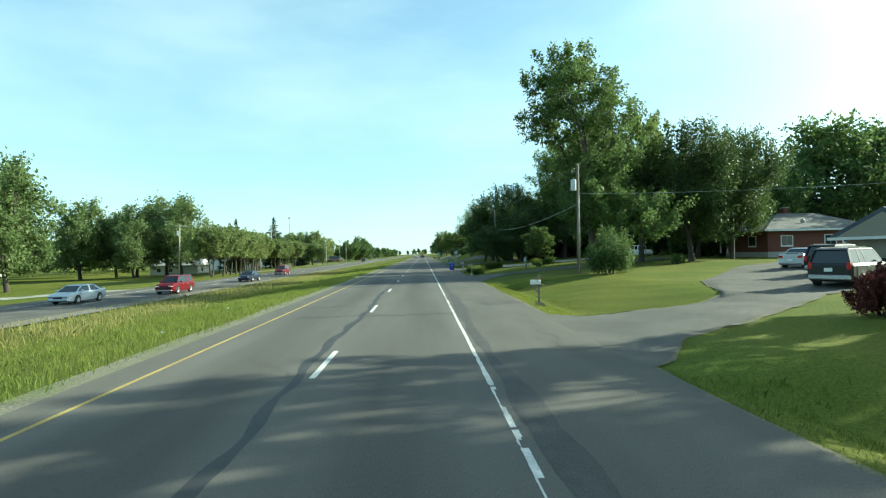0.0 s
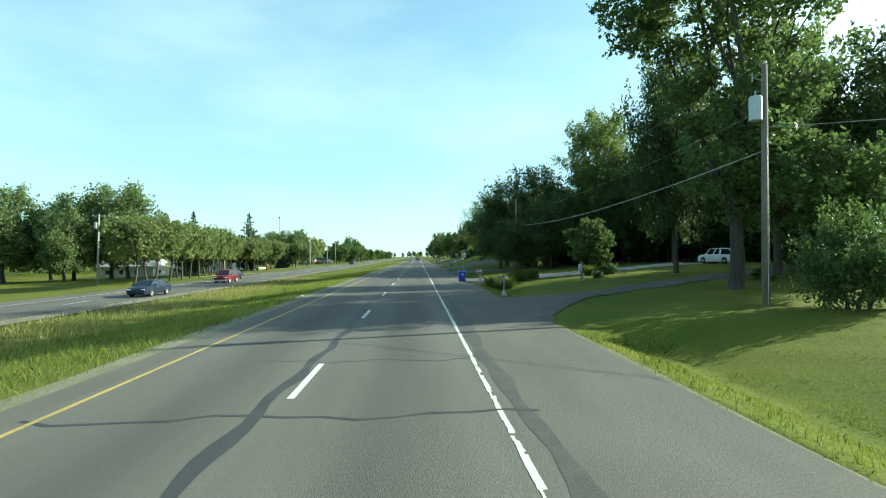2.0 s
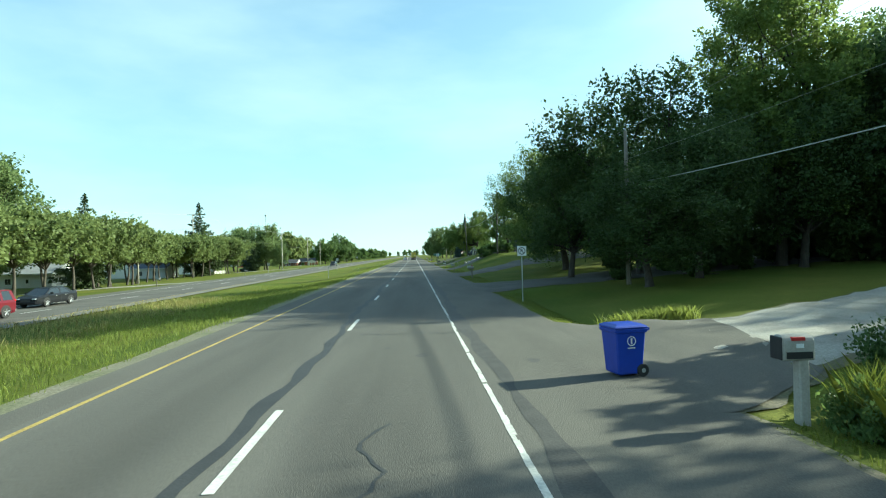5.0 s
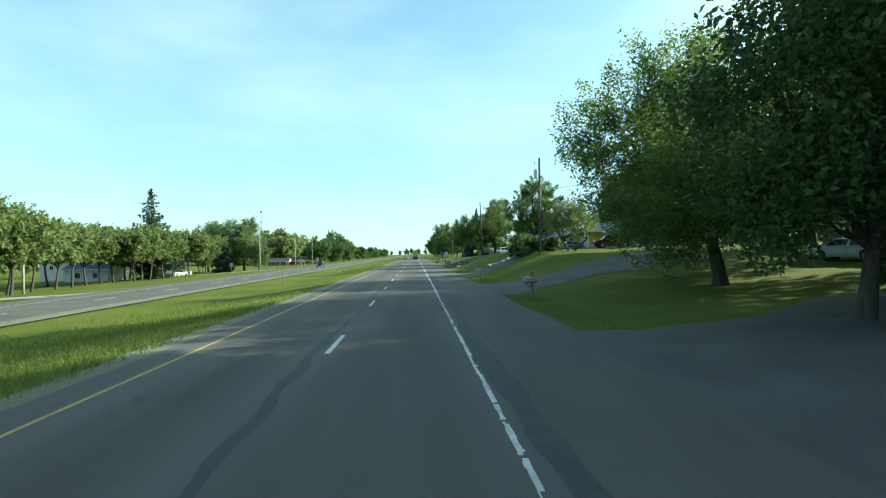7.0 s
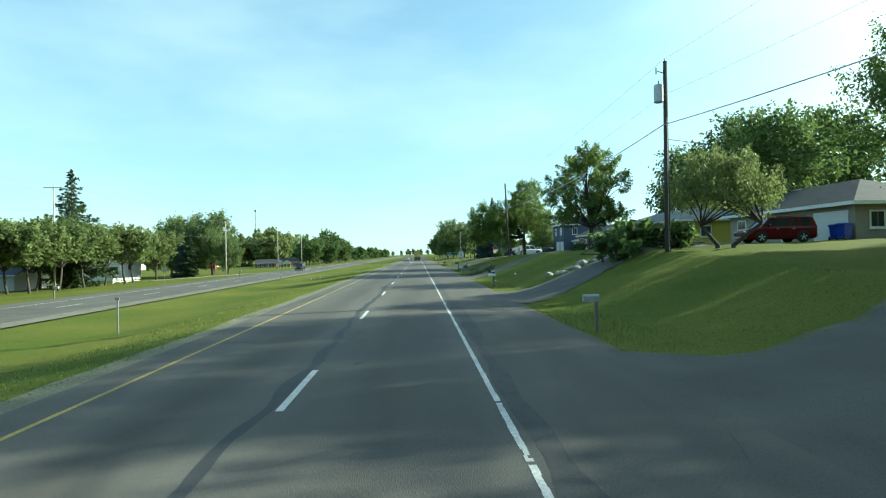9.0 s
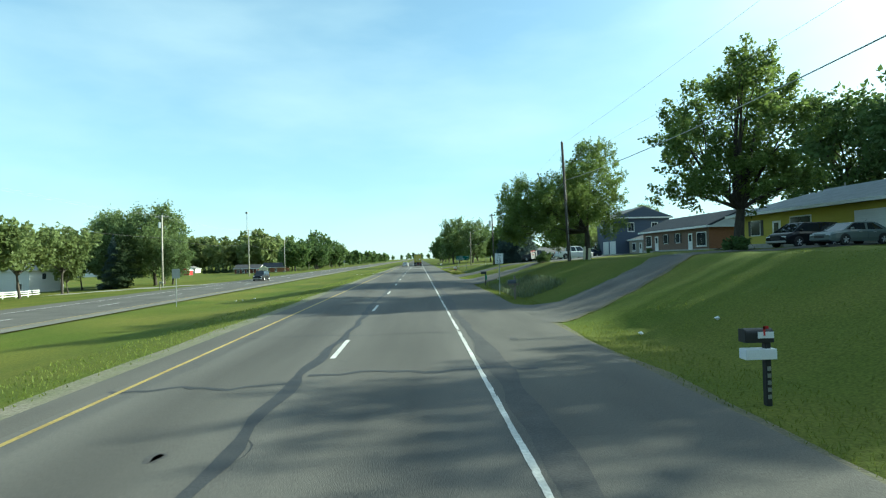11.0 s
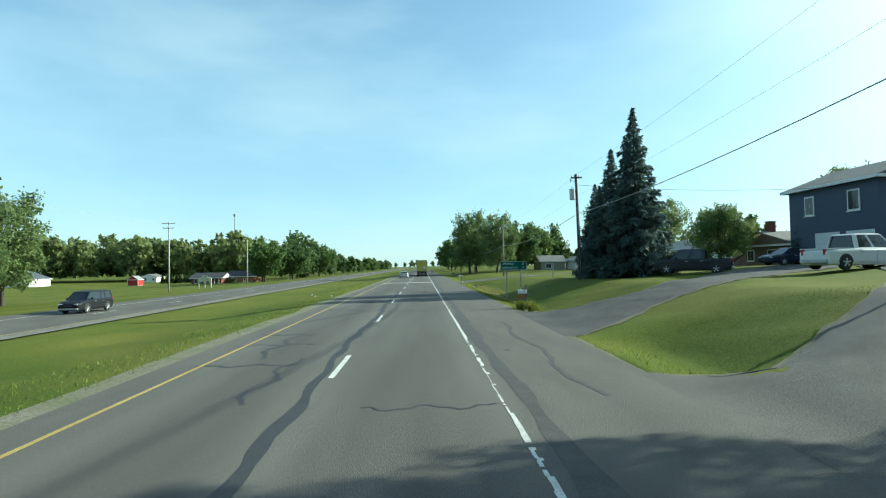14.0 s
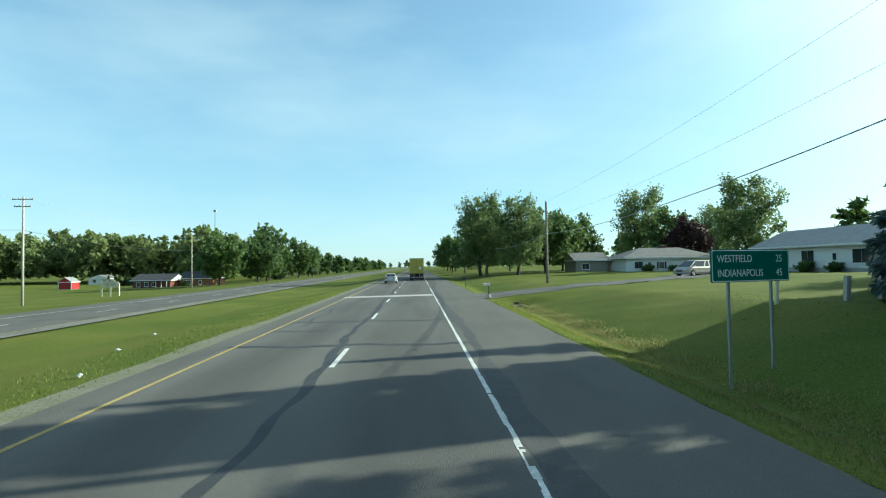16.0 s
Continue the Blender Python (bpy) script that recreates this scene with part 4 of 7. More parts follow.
T_SHRUB = make_tree("shrub", 85, [(0, 0, 0.45, 0.75, 0.75, 0.5), (0.35, 0.2, 0.6, 0.5, 0.5, 0.42), (-0.35, 0, 0.4, 0.5, 0.5, 0.42)], 0.2, 0.03, 900, 0.13, M_LEAF_DARK, "clipped dark green shrub", "shrub", trunks=2)
T_SPRUCE = make_spruce("spruce_tree", 91, 13.5, 3.5, 26000, M_NEEDLE, "blue-green spruce with boughs down to the lawn", 0.30, 0.0, 0.20)
T_PINE = make_spruce("spruce_tree", 95, 20, 7.2, 11000, M_NEEDLE_GREEN, "tall old spruce with an open ragged top", 0.12, 0.58, 0.34, 0.74)
# The lobe at y + 6.6 is unseen, added to extend the road shadow
T_TWIN = make_tree("shade_tree", 35, [(c[0] - 5.4, *c[1:]) for c in round_clumps(35, 8.2, 4.9, 1.9, 20)] + [(c[0] + 0.4, *c[1:]) for c in round_clumps(36, 12.4, 4.0, 2.6, 22)] + [(c[0] + 1.2, c[1] + 6.6, *c[2:]) for c in round_clumps(37, 11.8, 4.0, 3.0, 14)], 3.0, 0.34, 88000, 0.096, M_LEAF, "leafy tree with one low spreading lobe beside a utility pole")
T_HEDGE = make_spruce("evergreen_shrub", 97, 4.4, 1.3, 1200, M_NEEDLE_GREEN, "clipped dark evergreen in a hedge", 0.2, 0.0, 0.30)
T_BACK = make_tree("maple_tree", 22, round_clumps(22, 15, 6.6, 1.6, 26), 2.8, 0.34, 13000, 0.24, M_LEAF_DARK, "large dark maple behind the yards", full=0.4)
T_GROVE = make_tree("maple_tree", 27, round_clumps(27, 23.5, 7.3, 3.0, 34), 4.0, 0.42, 60000, 0.155, M_LEAF, "tall light-green maple with feathery upright sprays")
T_NEAR = make_tree("maple_tree", 23, round_clumps(23, 17.5, 9.8, 1.8, 38), 3.2, 0.46, 105000, 0.112, M_LEAF, "spreading maple on a grassy island between drives")

# right-hand side, in order along the road
plant(T_OPEN, 27.0, 14.4, 0.98, 130, "leafy yard tree casting shade over the road")
plant(T_BUSH, 18.6, 44.2, 0.92, 30, sz=1.28)
# Extra tree, added so that its shadow falls across the roadside lawn
plant(T_BACK, 40.5, 70.0, 0.95, 33, "large dark tree beside a brick house, added for shade")
# Added at this spot for the shadow it casts on the ditch bank
plant(T_BACK, 50, 211, 1.12, 10, "tall dark tree behind the houses, set to shade the bank")
plant(T_ROUND, 39.8, 61.0, 0.84, 140, "broad dark maple joined to its neighbour's crown", sz=1.12)
# Mostly hidden from the camera; added to throw dappled shade on the road
plant(T_OPEN, 30.0, 64.2, 0.92, 200, "tall dark maple behind a lawn tree, added for road shade", sz=1.36)
plant(T_ROUND, 26.8, 73.6, 0.74, 60, "tall dark tree beside a drive", sz=1.5)
first(T_BACK, 44, 112, 1.2, 40)
for x, y, s, r in ((48, 102, 1.35, 0), (62, 84, 1.0, 70), (52, 74, 0.9, 200), (60, 94, 1.25, 90), (67, 78, 1.38, 10), (79, 82, 1.4, 160), (82, 66, 1.25, 250), (58, 104, 1.3, 300)):
    plant(T_BACK, x, y, s, r, "large dark maple behind the yards", group="trees behind the yards")
for x, y, s, r, tt in ((49.5, 112, 1.0, 140, T_GROVE), (31, 102.5, 0.9, 220, T_ROUND), (21.5, 99.8, 0.76, 90, T_ROUND), (42, 106, 1.3, 260, T_BACK), (21.0, 107.5, 1.12, 10, T_ROUND), (15.7, 109.5, 0.80, 200, T_ROUND), (40, 100, 1.15, 300, T_ROUND), (16.4, 96.3, 0.74, 320, T_ROUND)):
    plant(tt, x, y, s, r, "dense dark green tree in a roadside grove", group="roadside grove", sz=0.5 if y == 96.3 else None)
first(T_GROVE, 31.5, 105.5, 1.0, 20, group="roadside grove")
first(T_SMALL, 20.2, 78.7, 1.0, 15)

plant(T_ROUND, 31, 130.5, 1.0, 45, "broad dark maple before a brick house")
plant(T_NEAR, 30.6, 145.5, 0.77, 15, "broad dark maple shading a driveway", sz=0.90)
first(T_NEAR, 19.2, 122.6, 0.87, 75, sz=0.75)
for x, y, s in ((38.0, 172.8, 0.86), (51, 181, 1.0), (54, 191, 1.1)):
    plant(T_BACK, x, y, s, y * 50 % 360, "large dark tree behind a beige house")
plant(T_BACK, 40, 140, 0.9, 15, "dark maple beside a beige house")
plant(T_BACK, 40, 120, 1.05, 15, "tall leafy tree behind a brick house")
first(T_WILLOW, 20.2, 153.6)
plant(T_BACK, 50, 196, 1.2, 50, "leafy tree behind the houses")
plant(T_BACK, 58, 207, 1.2, 100, "tall leafy tree behind the houses")
plant(T_BACK, 62, 203, 1.25, 200, "tall leafy tree behind the houses")
first(T_TWIN, 19.9, 208.6)
first(T_SPRUCE, 20.8, 250.2, 1.08, 0, sz=1.13)
# The spruce at (23.4, 261.2) is hidden, added to carry the road shade farther
for x, y, q, r in ((20.9, 255.9, 0.96, 70), (22.3, 255.0, 0.98, 170), (19.7, 257.2, 0.72, 130), (23.4, 261.2, 0.70, 220), (18.9, 253.6, 0.66, 300)):
    plant(T_SPRUCE, x, y, q, r)
plant(T_SPRUCE, 37, 252, 0.36, 20, "low blue-green spruce by a house")
plant(T_MID, 50, 262, 0.9, 110, "round green tree behind a house")
plant(T_BACK, 36, 263, 0.45, 110, "dark rounded tree behind spruces")
plant(T_WILLOW, 40, 270, 1.3, 10, "pale weeping tree behind the spruces")
for x, y, s, r, tt, lb in ((15.5, 350, 1.42, 0, T_MID, "tall roadside tree with bare lower stems"), (22, 342, 1.28, 70, T_MID, "dark rounded tree on the lawn"), (19, 366, 1.3, 30, T_MID, "tall leafy roadside tree"), (30, 352, 1.2, 10, T_LOW, "dark green rounded yard tree"), (36, 360, 1.2, 90, T_LOW, "dark green rounded yard tree"),
                           (44, 374, 1.25, 190, T_LOW, "dark green rounded yard tree"), (66, 386, 1.9, 0, T_MID, "tall pale-topped tree behind a house"), (67, 369, 1.35, 30, T_LOW, "dark tree behind a house"), (80, 372, 1.4, 10, T_MID, "leafy tree behind a house"),):
    plant(tt, x, y, s, r, lb, group="trees beyond the lawn")
plant(T_MID, 64, 334, 1.45, 200, "broad round-headed tree beside a white house")
purple = plant(T_LOW, 62, 352, 1.0, 60, "purple-leaved tree behind a house")
for ch in purple.children:
    if ch.name.startswith("crown"):
        ch.data = ch.data.copy()
        ch.data.materials.clear()
        ch.data.materials.append(M_LEAF_PURPLE)
for x, y in ((11, 430), (14, 455), (12, 480), (16, 520), (22, 440), (15, 560), (24, 600), (20, 650), (13, 404), (26, 395)):
    plant(T_LOW, x + 4, y, 1.0 + (x * 7 % 5) * 0.08, x * 40, "distant dark green roadside tree", group="distant trees")

# left-hand side
for x, y, s in ((-39.5, 104, 1.0), (-40, 111, 1.05), (-41, 118, 1.0), (-43, 127, 1.08), (-44.5, 134, 1.0), (-46, 142, 1.1), (-48, 150, 1.02), (-50, 158, 1.1), (-51, 165, 1.05), (-53, 172, 1.1), (-55, 180, 1.05), (-57, 187, 1.1),
                (-59, 194, 1.08), (-60.5, 201, 1.12), (-62, 208, 1.1), (-62.5, 215, 1.1), (-62, 222, 1.15), (-60, 230, 1.1), (-59, 238, 1.1), (-58, 246, 1.12), (-66, 176, 1.2), (-70, 200, 1.2), (-52, 145, 1.15), (-58, 168, 1.15), (-69, 225, 1.2), (-47, 122, 1.1), (-55.5, 210, 1.15), (-56, 217, 1.1), (-55, 203, 1.05), (-49, 163, 1.1), (-48, 154, 1.15), (-54, 226, 1.1)):
    plant(T_LOCUST, x, y, s * 1.74, x * y % 360, group="row of small roadside trees")
T_LOCUST.matrix_basis = pose(-61, 252, gz(-61, 252), 0, 0, 20)
tagged(T_LOCUST, group="row of small roadside trees")
for x, y, s, r, lb in ((-71, 160, 1.62, 0, ""), (-78, 165, 1.80, 60, ""), (-85, 161, 1.6, 100, ""), (-100, 158, 1.7, 30, ""), (-94, 166, 1.5, 20, ""), (-76, 96, 1.75, 50, ""), (-84, 104, 1.7, 90, ""), (-92, 100, 1.6, 10, ""), (-68, 90, 1.5, 10, ""), (-80, 150, 1.2, 10, ""),
                       (-66, 278, 1.28, 50, ""), (-73, 286, 1.25, 0, ""), (-49, 266, 0.72, 90, ""), (-55, 271, 1.26, 10, ""), (-60, 285, 1.2, 60, ""), (-63, 270, 1.15, 200, ""), (-49, 420, 1.45, 0, ""), (-52, 386, 1.15, 40, ""), (-56, 396, 1.1, 140, ""), (-46, 400, 1.0, 40, ""), (-54, 440, 1.1, 40, ""), (-50, 470, 1.3, 80, "")):
    plant(T_MID if y < 380 else T_LOW, x, y, s * 1.15, r, lb or "tall leafy tree beyond the opposite road", group="trees across the road")
first(T_PINE, -60.5, 221, 1.12)
plant(T_PINE, -53.5, 157, 0.84, 50, "dark open-topped spruce behind the row of small trees")
plant(T_PINE, -57.5, 263, 0.60, 90, "dense dark conifer by the opposite road")
plant(T_SPRUCE, -60.5, 265, 0.86, 40, "dense dark conifer among leafy trees across the road")
plant(T_LOCUST, -69, 268.5, 1.5, 0, "bright green round-headed yard tree")
for x, y, s in ((-54, 455, 0.55), (-57, 462, 0.5)):
    plant(T_PINE, x, y, s, 40, "distant dark roadside conifer")
tagged(T_MID, "tall leafy tree beyond the opposite road")
tagged(T_LOW, "distant dark green roadside tree")
T_MID.matrix_basis = pose(-50, 500, gz(-50, 500), 0, 0, 10) @ Matrix.Diagonal((1.2, 1.2, 1.2, 1))
T_LOW.matrix_basis = pose(-56, 520, gz(-56, 520), 0, 0, 10) @ Matrix.Diagonal((1.1, 1.1, 1.1, 1))


def woods(name, spots, seed, leaf, label, h=12.0):
    """Far woods: many crowns of leaf clumps over stems, one mesh."""
    rs = random.Random(seed)
    V, F, k = [], [], 0
    for x, y, s in spots:
        z0 = gz(x, y)
        cl = round_clumps(rs.randint(0, 9999), h * s, h * s * 0.36, h * s * 0.08, 8)
        v, f = leaf_cloud([(c[0] + x, c[1] + y, c[2] + z0, *c[3:]) for c in cl], (150 if y > 640 else 420 if y > 380 else 1100), (1.8 if y > 640 else 1.1 if y > 380 else 0.62) * s, rs.randint(0, 9999))
        V.append(v)
        F.append(f + k)
        k += len(v)
    ob = new(name, raw(name, np.concatenate(V), np.concatenate(F), leaf))
    return tagged(ob, label, "woods", kind="stuff")


rw = random.Random(3)
woods("woods_left", [(-92 - 265 * ((k * 0.618) % 1), 488 + 70 * rw.random(), rw.uniform(1.0, 1.4)) for k in range(210)], 5, M_LEAF_HAZE_FAR, "dense woodland edge across the fields, haze in its leaf colour", 19.5)
woods("grove_understory", [(19 + 30 * rw.random(), 103 + 14 * rw.random(), rw.uniform(0.7, 1.2)) for k in range(36)] + [(40 + 26 * rw.random(), 74 + 28 * rw.random(), rw.uniform(0.8, 1.4)) for k in range(40)] + [(43 + 32 * rw.random(), 98 + 26 * rw.random(), rw.uniform(1.2, 1.9)) for k in range(30)], 25, M_LEAF_DARK, "dark undergrowth beneath a roadside grove", 3.2)
woods("woods_far_left", [(-70 - rw.random() * 260, 560 + rw.random() * 420, rw.uniform(0.9, 1.4)) for k in range(90)], 6, M_LEAF_HAZED, "distant tree belt on the left horizon", 13)
woods("woods_near_left", [(-112 - rw.random() * 80, 50 + rw.random() * 260, rw.uniform(0.8, 1.3)) for k in range(95)], 9, M_LEAF_HAZED, "trees behind the houses across the road", 16)
woods("woods_roadside_left", [(-46 - rw.random() * 22, 430 + k * 10, rw.uniform(0.7, 1.15)) for k in range(64)], 12, M_LEAF_DARK, "line of trees along the opposite road into the distance", 12)
woods("woods_far_right", [(26 + rw.random() * 150, 430 + rw.random() * 420, rw.uniform(0.8, 1.3)) for k in range(80)], 7, M_LEAF_DARK, "distant trees on the right horizon", 12)
woods("woods_behind_houses", [(90 + rw.random() * 70, -40 + k * 5.5, rw.uniform(0.9, 1.3)) for k in range(70)], 8, M_LEAF_DARK, "trees closing the view behind the houses", 12)
woods("woods_road_end", [(rw.uniform(-400, 300), 1100 + rw.random() * 500, rw.uniform(0.8, 1.2)) for k in range(80)], 10, M_LEAF_DARK, "hazy tree line where the road meets the horizon", 13)


# ---------------------------------------------------------------- houses
def house(name, x0, x1, y0, y1, z, wall_h, rise, roof_kind, m_wall, m_roof, label, ridge="y", over=0.5, openings=(), chimney=None, m_gable=None, m_trim=None):
    """A house on a rectangle of ground; openings: (side, along, sill, width, height, kind) with side in -x, +x, -y, along from that wall's start."""
    root = thing(name, label, "house", pose((x0 + x1) / 2, (y0 + y1) / 2, z))
    hx, hy = (x1 - x0) / 2, (y1 - y0) / 2
    trim = m_trim or M_WHITE
    part("wall", MB().box(0, 0, wall_h / 2 - 0.6, 2 * hx, 2 * hy, wall_h + 1.2), m_wall, root)
    part("foundation", MB().box(0, 0, -0.35, 2 * hx + 0.06, 2 * hy + 0.06, 0.9), M_CONCRETE, root)
    rx, ry_ = hx + over, hy + over
    zt, t = wall_h, 0.18
    inset = 0.0
    if roof_kind == "hip":
        inset = min(rx, ry_)
    mb = MB()
    if ridge == "y":
        r0, r1 = (0, -ry_ + inset), (0, ry_ - inset)
    else:
        r0, r1 = (-rx + inset, 0), (rx - inset, 0)
    c = [(-rx, -ry_), (rx, -ry_), (rx, ry_), (-rx, ry_)]
    lo = [(a, b, zt) for a, b in c]
    hi = [(a, b, zt + t) for a, b in c]
    ra, rb = (*r0, zt + t + rise), (*r1, zt + t + rise)
    v = lo + hi + [ra, rb]
    f = [(0, 3, 2, 1), (0, 1, 5, 4), (1, 2, 6, 5), (2, 3, 7, 6), (3, 0, 4, 7)]
    if ridge == "y":
        f += [(4, 5, 8), (5, 6, 9, 8), (6, 7, 9), (7, 4, 8, 9)]
    else:
        f += [(4, 5, 9, 8), (5, 6, 9), (6, 7, 8, 9), (7, 4, 8)]
    roof = part("roof", mb.add(v, f), m_roof, root)
    if roof_kind == "gable":
        for s in (-1, 1):
            g = MB()
            if ridge == "y":
                yq = s * (ry_ + 0.012)
                g.add([(-hx, yq, zt + t), (hx, yq, zt + t), (0, yq, zt + t + rise * hx / rx)], [(0, 1, 2)])
            else:
                xq = s * (rx + 0.012)
                g.add([(xq, -hy, zt + t), (xq, hy, zt + t), (xq, 0, zt + t + rise * hy / ry_)], [(0, 1, 2)])
            part("gable", g, m_gable or m_wall, root)
    fb = MB()
    for a, b, lx, ly in ((0, -ry_, 2 * rx + 0.04, 0.03), (0, ry_, 2 * rx + 0.04, 0.03), (-rx, 0, 0.03, 2 * ry_ + 0.04), (rx, 0, 0.03, 2 * ry_ + 0.04)):
        fb.box(a, b, zt + t / 2 - 0.02, lx, ly, t + 0.06)
    part("fascia", fb, trim, root)
    for side, u, sill, w, h, kind in openings:
        def at(p, q, out):          # along the wall, up, outwards
            if side == "-x":
                return (-hx - out, -hy + p, q)
            if side == "+x":
                return (hx + out, -hy + p, q)
            return (-hx + p, -hy - out, q)

        def slab(p, q, lw, lh, out, th):
            a = at(p, q, out)
            return MB().box(*a, th, lw, lh) if side != "-y" else MB().box(*a, lw, th, lh)
        zc = sill + h / 2
        if kind == "window":
            wf = part("window", slab(u, zc, w + 0.2, h + 0.2, 0.02, 0.05), trim, root)
            part("pane", slab(u - w / 4, zc, w / 2 - 0.04, h - 0.03, 0.05, 0.02), M_WINDOW, wf)
            part("pane", slab(u + w / 4, zc, w / 2 - 0.04, h - 0.03, 0.05, 0.02), M_WINDOW, wf)
            part("sill", slab(u, sill - 0.14, w + 0.3, 0.07, 0.06, 0.12), trim, wf)
        elif kind == "shuttered":
            wf = part("window", slab(u, zc, w + 0.16, h + 0.16, 0.02, 0.05), trim, root)
            part("pane", slab(u, zc, w - 0.03, h - 0.03, 0.05, 0.02), M_WINDOW, wf)
            part("shutter", slab(u - w / 2 - 0.26, zc, 0.34, h + 0.1, 0.025, 0.05), M_BLACK, wf)
            part("shutter", slab(u + w / 2 + 0.26, zc, 0.34, h + 0.1, 0.025, 0.05), M_BLACK, wf)
        elif kind == "door":
            d = part("door", slab(u, zc, w, h, 0.03, 0.06), M_WHITE, root)
            part("pane", slab(u, sill + h * 0.72, w * 0.55, h * 0.4, 0.065, 0.015), M_WINDOW, d)
            part("step", slab(u, sill - 0.12, w + 0.6, 0.18, 0.45, 0.9), M_CONCRETE, d)
        elif kind == "garage":
            d = part("garage_door", slab(u, zc, w, h, 0.03, 0.06), M_WHITE, root)
            for k in range(4):
                part("panel", slab(u, sill + h * (k + 0.5) / 4, w - 0.2, h / 4 - 0.07, 0.065, 0.02), M_SIDING_WHITE, d)
        elif kind == "porch":
            for k in range(3):
                part("post", slab(u + (k - 1) * w / 2, h / 2, 0.14, h, 1.3, 0.14), M_WHITE, root)
            part("porch_roof", slab(u, h + 0.1, w + 0.5, 0.16, 0.75, 1.5), m_roof, root)
    if chimney:
        cx, cy, ch = chimney
        ck = part("chimney", MB().box(cx, cy, wall_h + rise * 0.5 + ch / 2, 0.7, 0.9, ch + rise), M_BRICK_RED, root)
        part("chimney_cap", MB().box(cx, cy, wall_h + rise * 1.0 + ch + 0.06, 0.85, 1.05, 0.12), M_CONCRETE, ck)
    part("roof_vent", MB().tube((0.6, 0.4 * hy, wall_h + rise * 0.6), (0.6, 0.4 * hy, wall_h + rise + 0.55), 0.05, 0.05, 8), M_GREY, root)
    return root


house("brick_house", 46, 60, 63.5, 72.5, 1.75, 2.75, 2.3, "hip", M_BRICK_RED, M_ROOF_GREY, "low red brick house with grey hip roof and white trim", "x", 0.8,
      (("-y", 2.5, 0.9, 1.4, 1.2, "window"), ("-y", 8.2, 0.9, 1.4, 1.2, "window"), ("-y", 10.2, 0.1, 0.95, 2.05, "door"), ("-y", 12.5, 0.9, 1.2, 1.2, "window"), ("-x", 3, 0.9, 1.4, 1.2, "window"), ("-x", 6.5, 0, 3.2, 2.4, "porch")), (-1.2, 0.5, 0.9))
house("garage_house", 38.0, 50, 33, 42, 0.65, 2.35, 2.2, "gable", M_SIDING_BEIGE, M_ROOF_BLUE, "low house with blue-grey shingle roof and white fascia", "x", 0.9,
      (("-x", 3, 0, 2.6, 2.1, "garage"), ("-y", 4, 0.9, 1.4, 1.1, "window"), ("-y", 8, 0.0, 0.95, 2.05, "door")))
house("brick_house", 37, 48, 115, 137, 1.7, 2.7, 1.9, "gable", M_BRICK_TAN, M_ROOF_DARK, "dark brick ranch house in the shade of maples", "y", 0.7,
      (("-x", 3, 0.9, 1.6, 1.2, "window"), ("-x", 7, 0.9, 1.6, 1.2, "window"), ("-x", 11, 0.0, 1.0, 2.05, "door"), ("-x", 15, 0.8, 1.8, 1.4, "window"), ("-x", 19, 0.8, 1.6, 1.3, "window")))
house("beige_house", 31.0, 39.0, 156.5, 170.0, 2.8, 2.5, 2.0, "hip", M_SIDING_BEIGE, M_ROOF_DARK, "beige ranch house with dark hip roof and white garage door", "y", 0.6,
      (("-x", 2.0, 0, 3.0, 2.15, "garage"), ("-x", 6.4, 0.0, 0.95, 2.05, "door"), ("-x", 9.0, 0.9, 1.6, 1.2, "window"), ("-x", 11.8, 0.9, 1.0, 1.2, "window"), ("-y", 1.5, 1.0, 0.9, 1.0, "window"), ("-y", 3.9, 1.0, 0.9, 1.0, "window"), ("-y", 6.2, 1.0, 0.8, 0.9, "window")), (1.0, 4.6, 0.2))
house("yellow_house", 33.7, 43.5, 184, 204.6, 3.15, 2.75, 1.9, "hip", M_SIDING_YELLOW, M_ROOF_LIGHT, "bright yellow ranch house with pale grey hip roof", "y", 0.9,
      (("-x", 18.2, 0.9, 1.2, 1.3, "shuttered"), ("-x", 15.4, 0.0, 1.0, 2.05, "door"), ("-x", 12.6, 0.8, 2.2, 1.4, "window"), ("-x", 5, 0, 4.6, 2.2, "garage"), ("-y", 3, 0.9, 1.2, 1.2, "window")))
ranch = house("brick_ranch_house", 37.4, 45.4, 216.4, 234.5, 2.95, 2.7, 2.0, "gable", M_BRICK_TAN, M_ROOF_DARK, "long brown brick ranch house with dark roof and white windows", "y", 0.6,
      (("-x", 1.6, 0.5, 2.0, 1.6, "window"), ("-x", 4.2, 0.0, 1.0, 2.1, "door"), ("-x", 7.4, 1.0, 1.0, 1.2, "shuttered"), ("-x", 10.8, 1.0, 1.0, 1.2, "shuttered"), ("-x", 13.6, 0.0, 1.0, 2.1, "door"), ("-x", 16.2, 0.7, 1.6, 1.5, "window"), ("-y", 5.8, 1.2, 0.8, 0.8, "window")), None, M_SIDING_WHITE)
part("end_wall", MB().box(0, -9.055, 1.1, 8.0, 0.02, 3.2), M_BRICK_ORANGE, ranch, "warm orange brick end wall")
house("blue_house", 36.6, 46.0, 243.4, 252.8, 2.55, 6.2, 1.9, "gable", M_SIDING_BLUE, M_ROOF_GREY, "two-storey slate-blue house with white windows and garage", "y", 0.5,
      (("-x", 1.7, 0.0, 2.6, 2.3, "garage"), ("-x", 5.0, 0.0, 2.6, 2.3, "garage"), ("-x", 2.2, 4.0, 1.0, 1.5, "window"), ("-x", 6.9, 4.0, 0.9, 1.5, "window"), ("-y", 2.6, 4.0, 1.0, 1.4, "window"), ("-y", 6.8, 4.0, 1.0, 1.4, "window")))
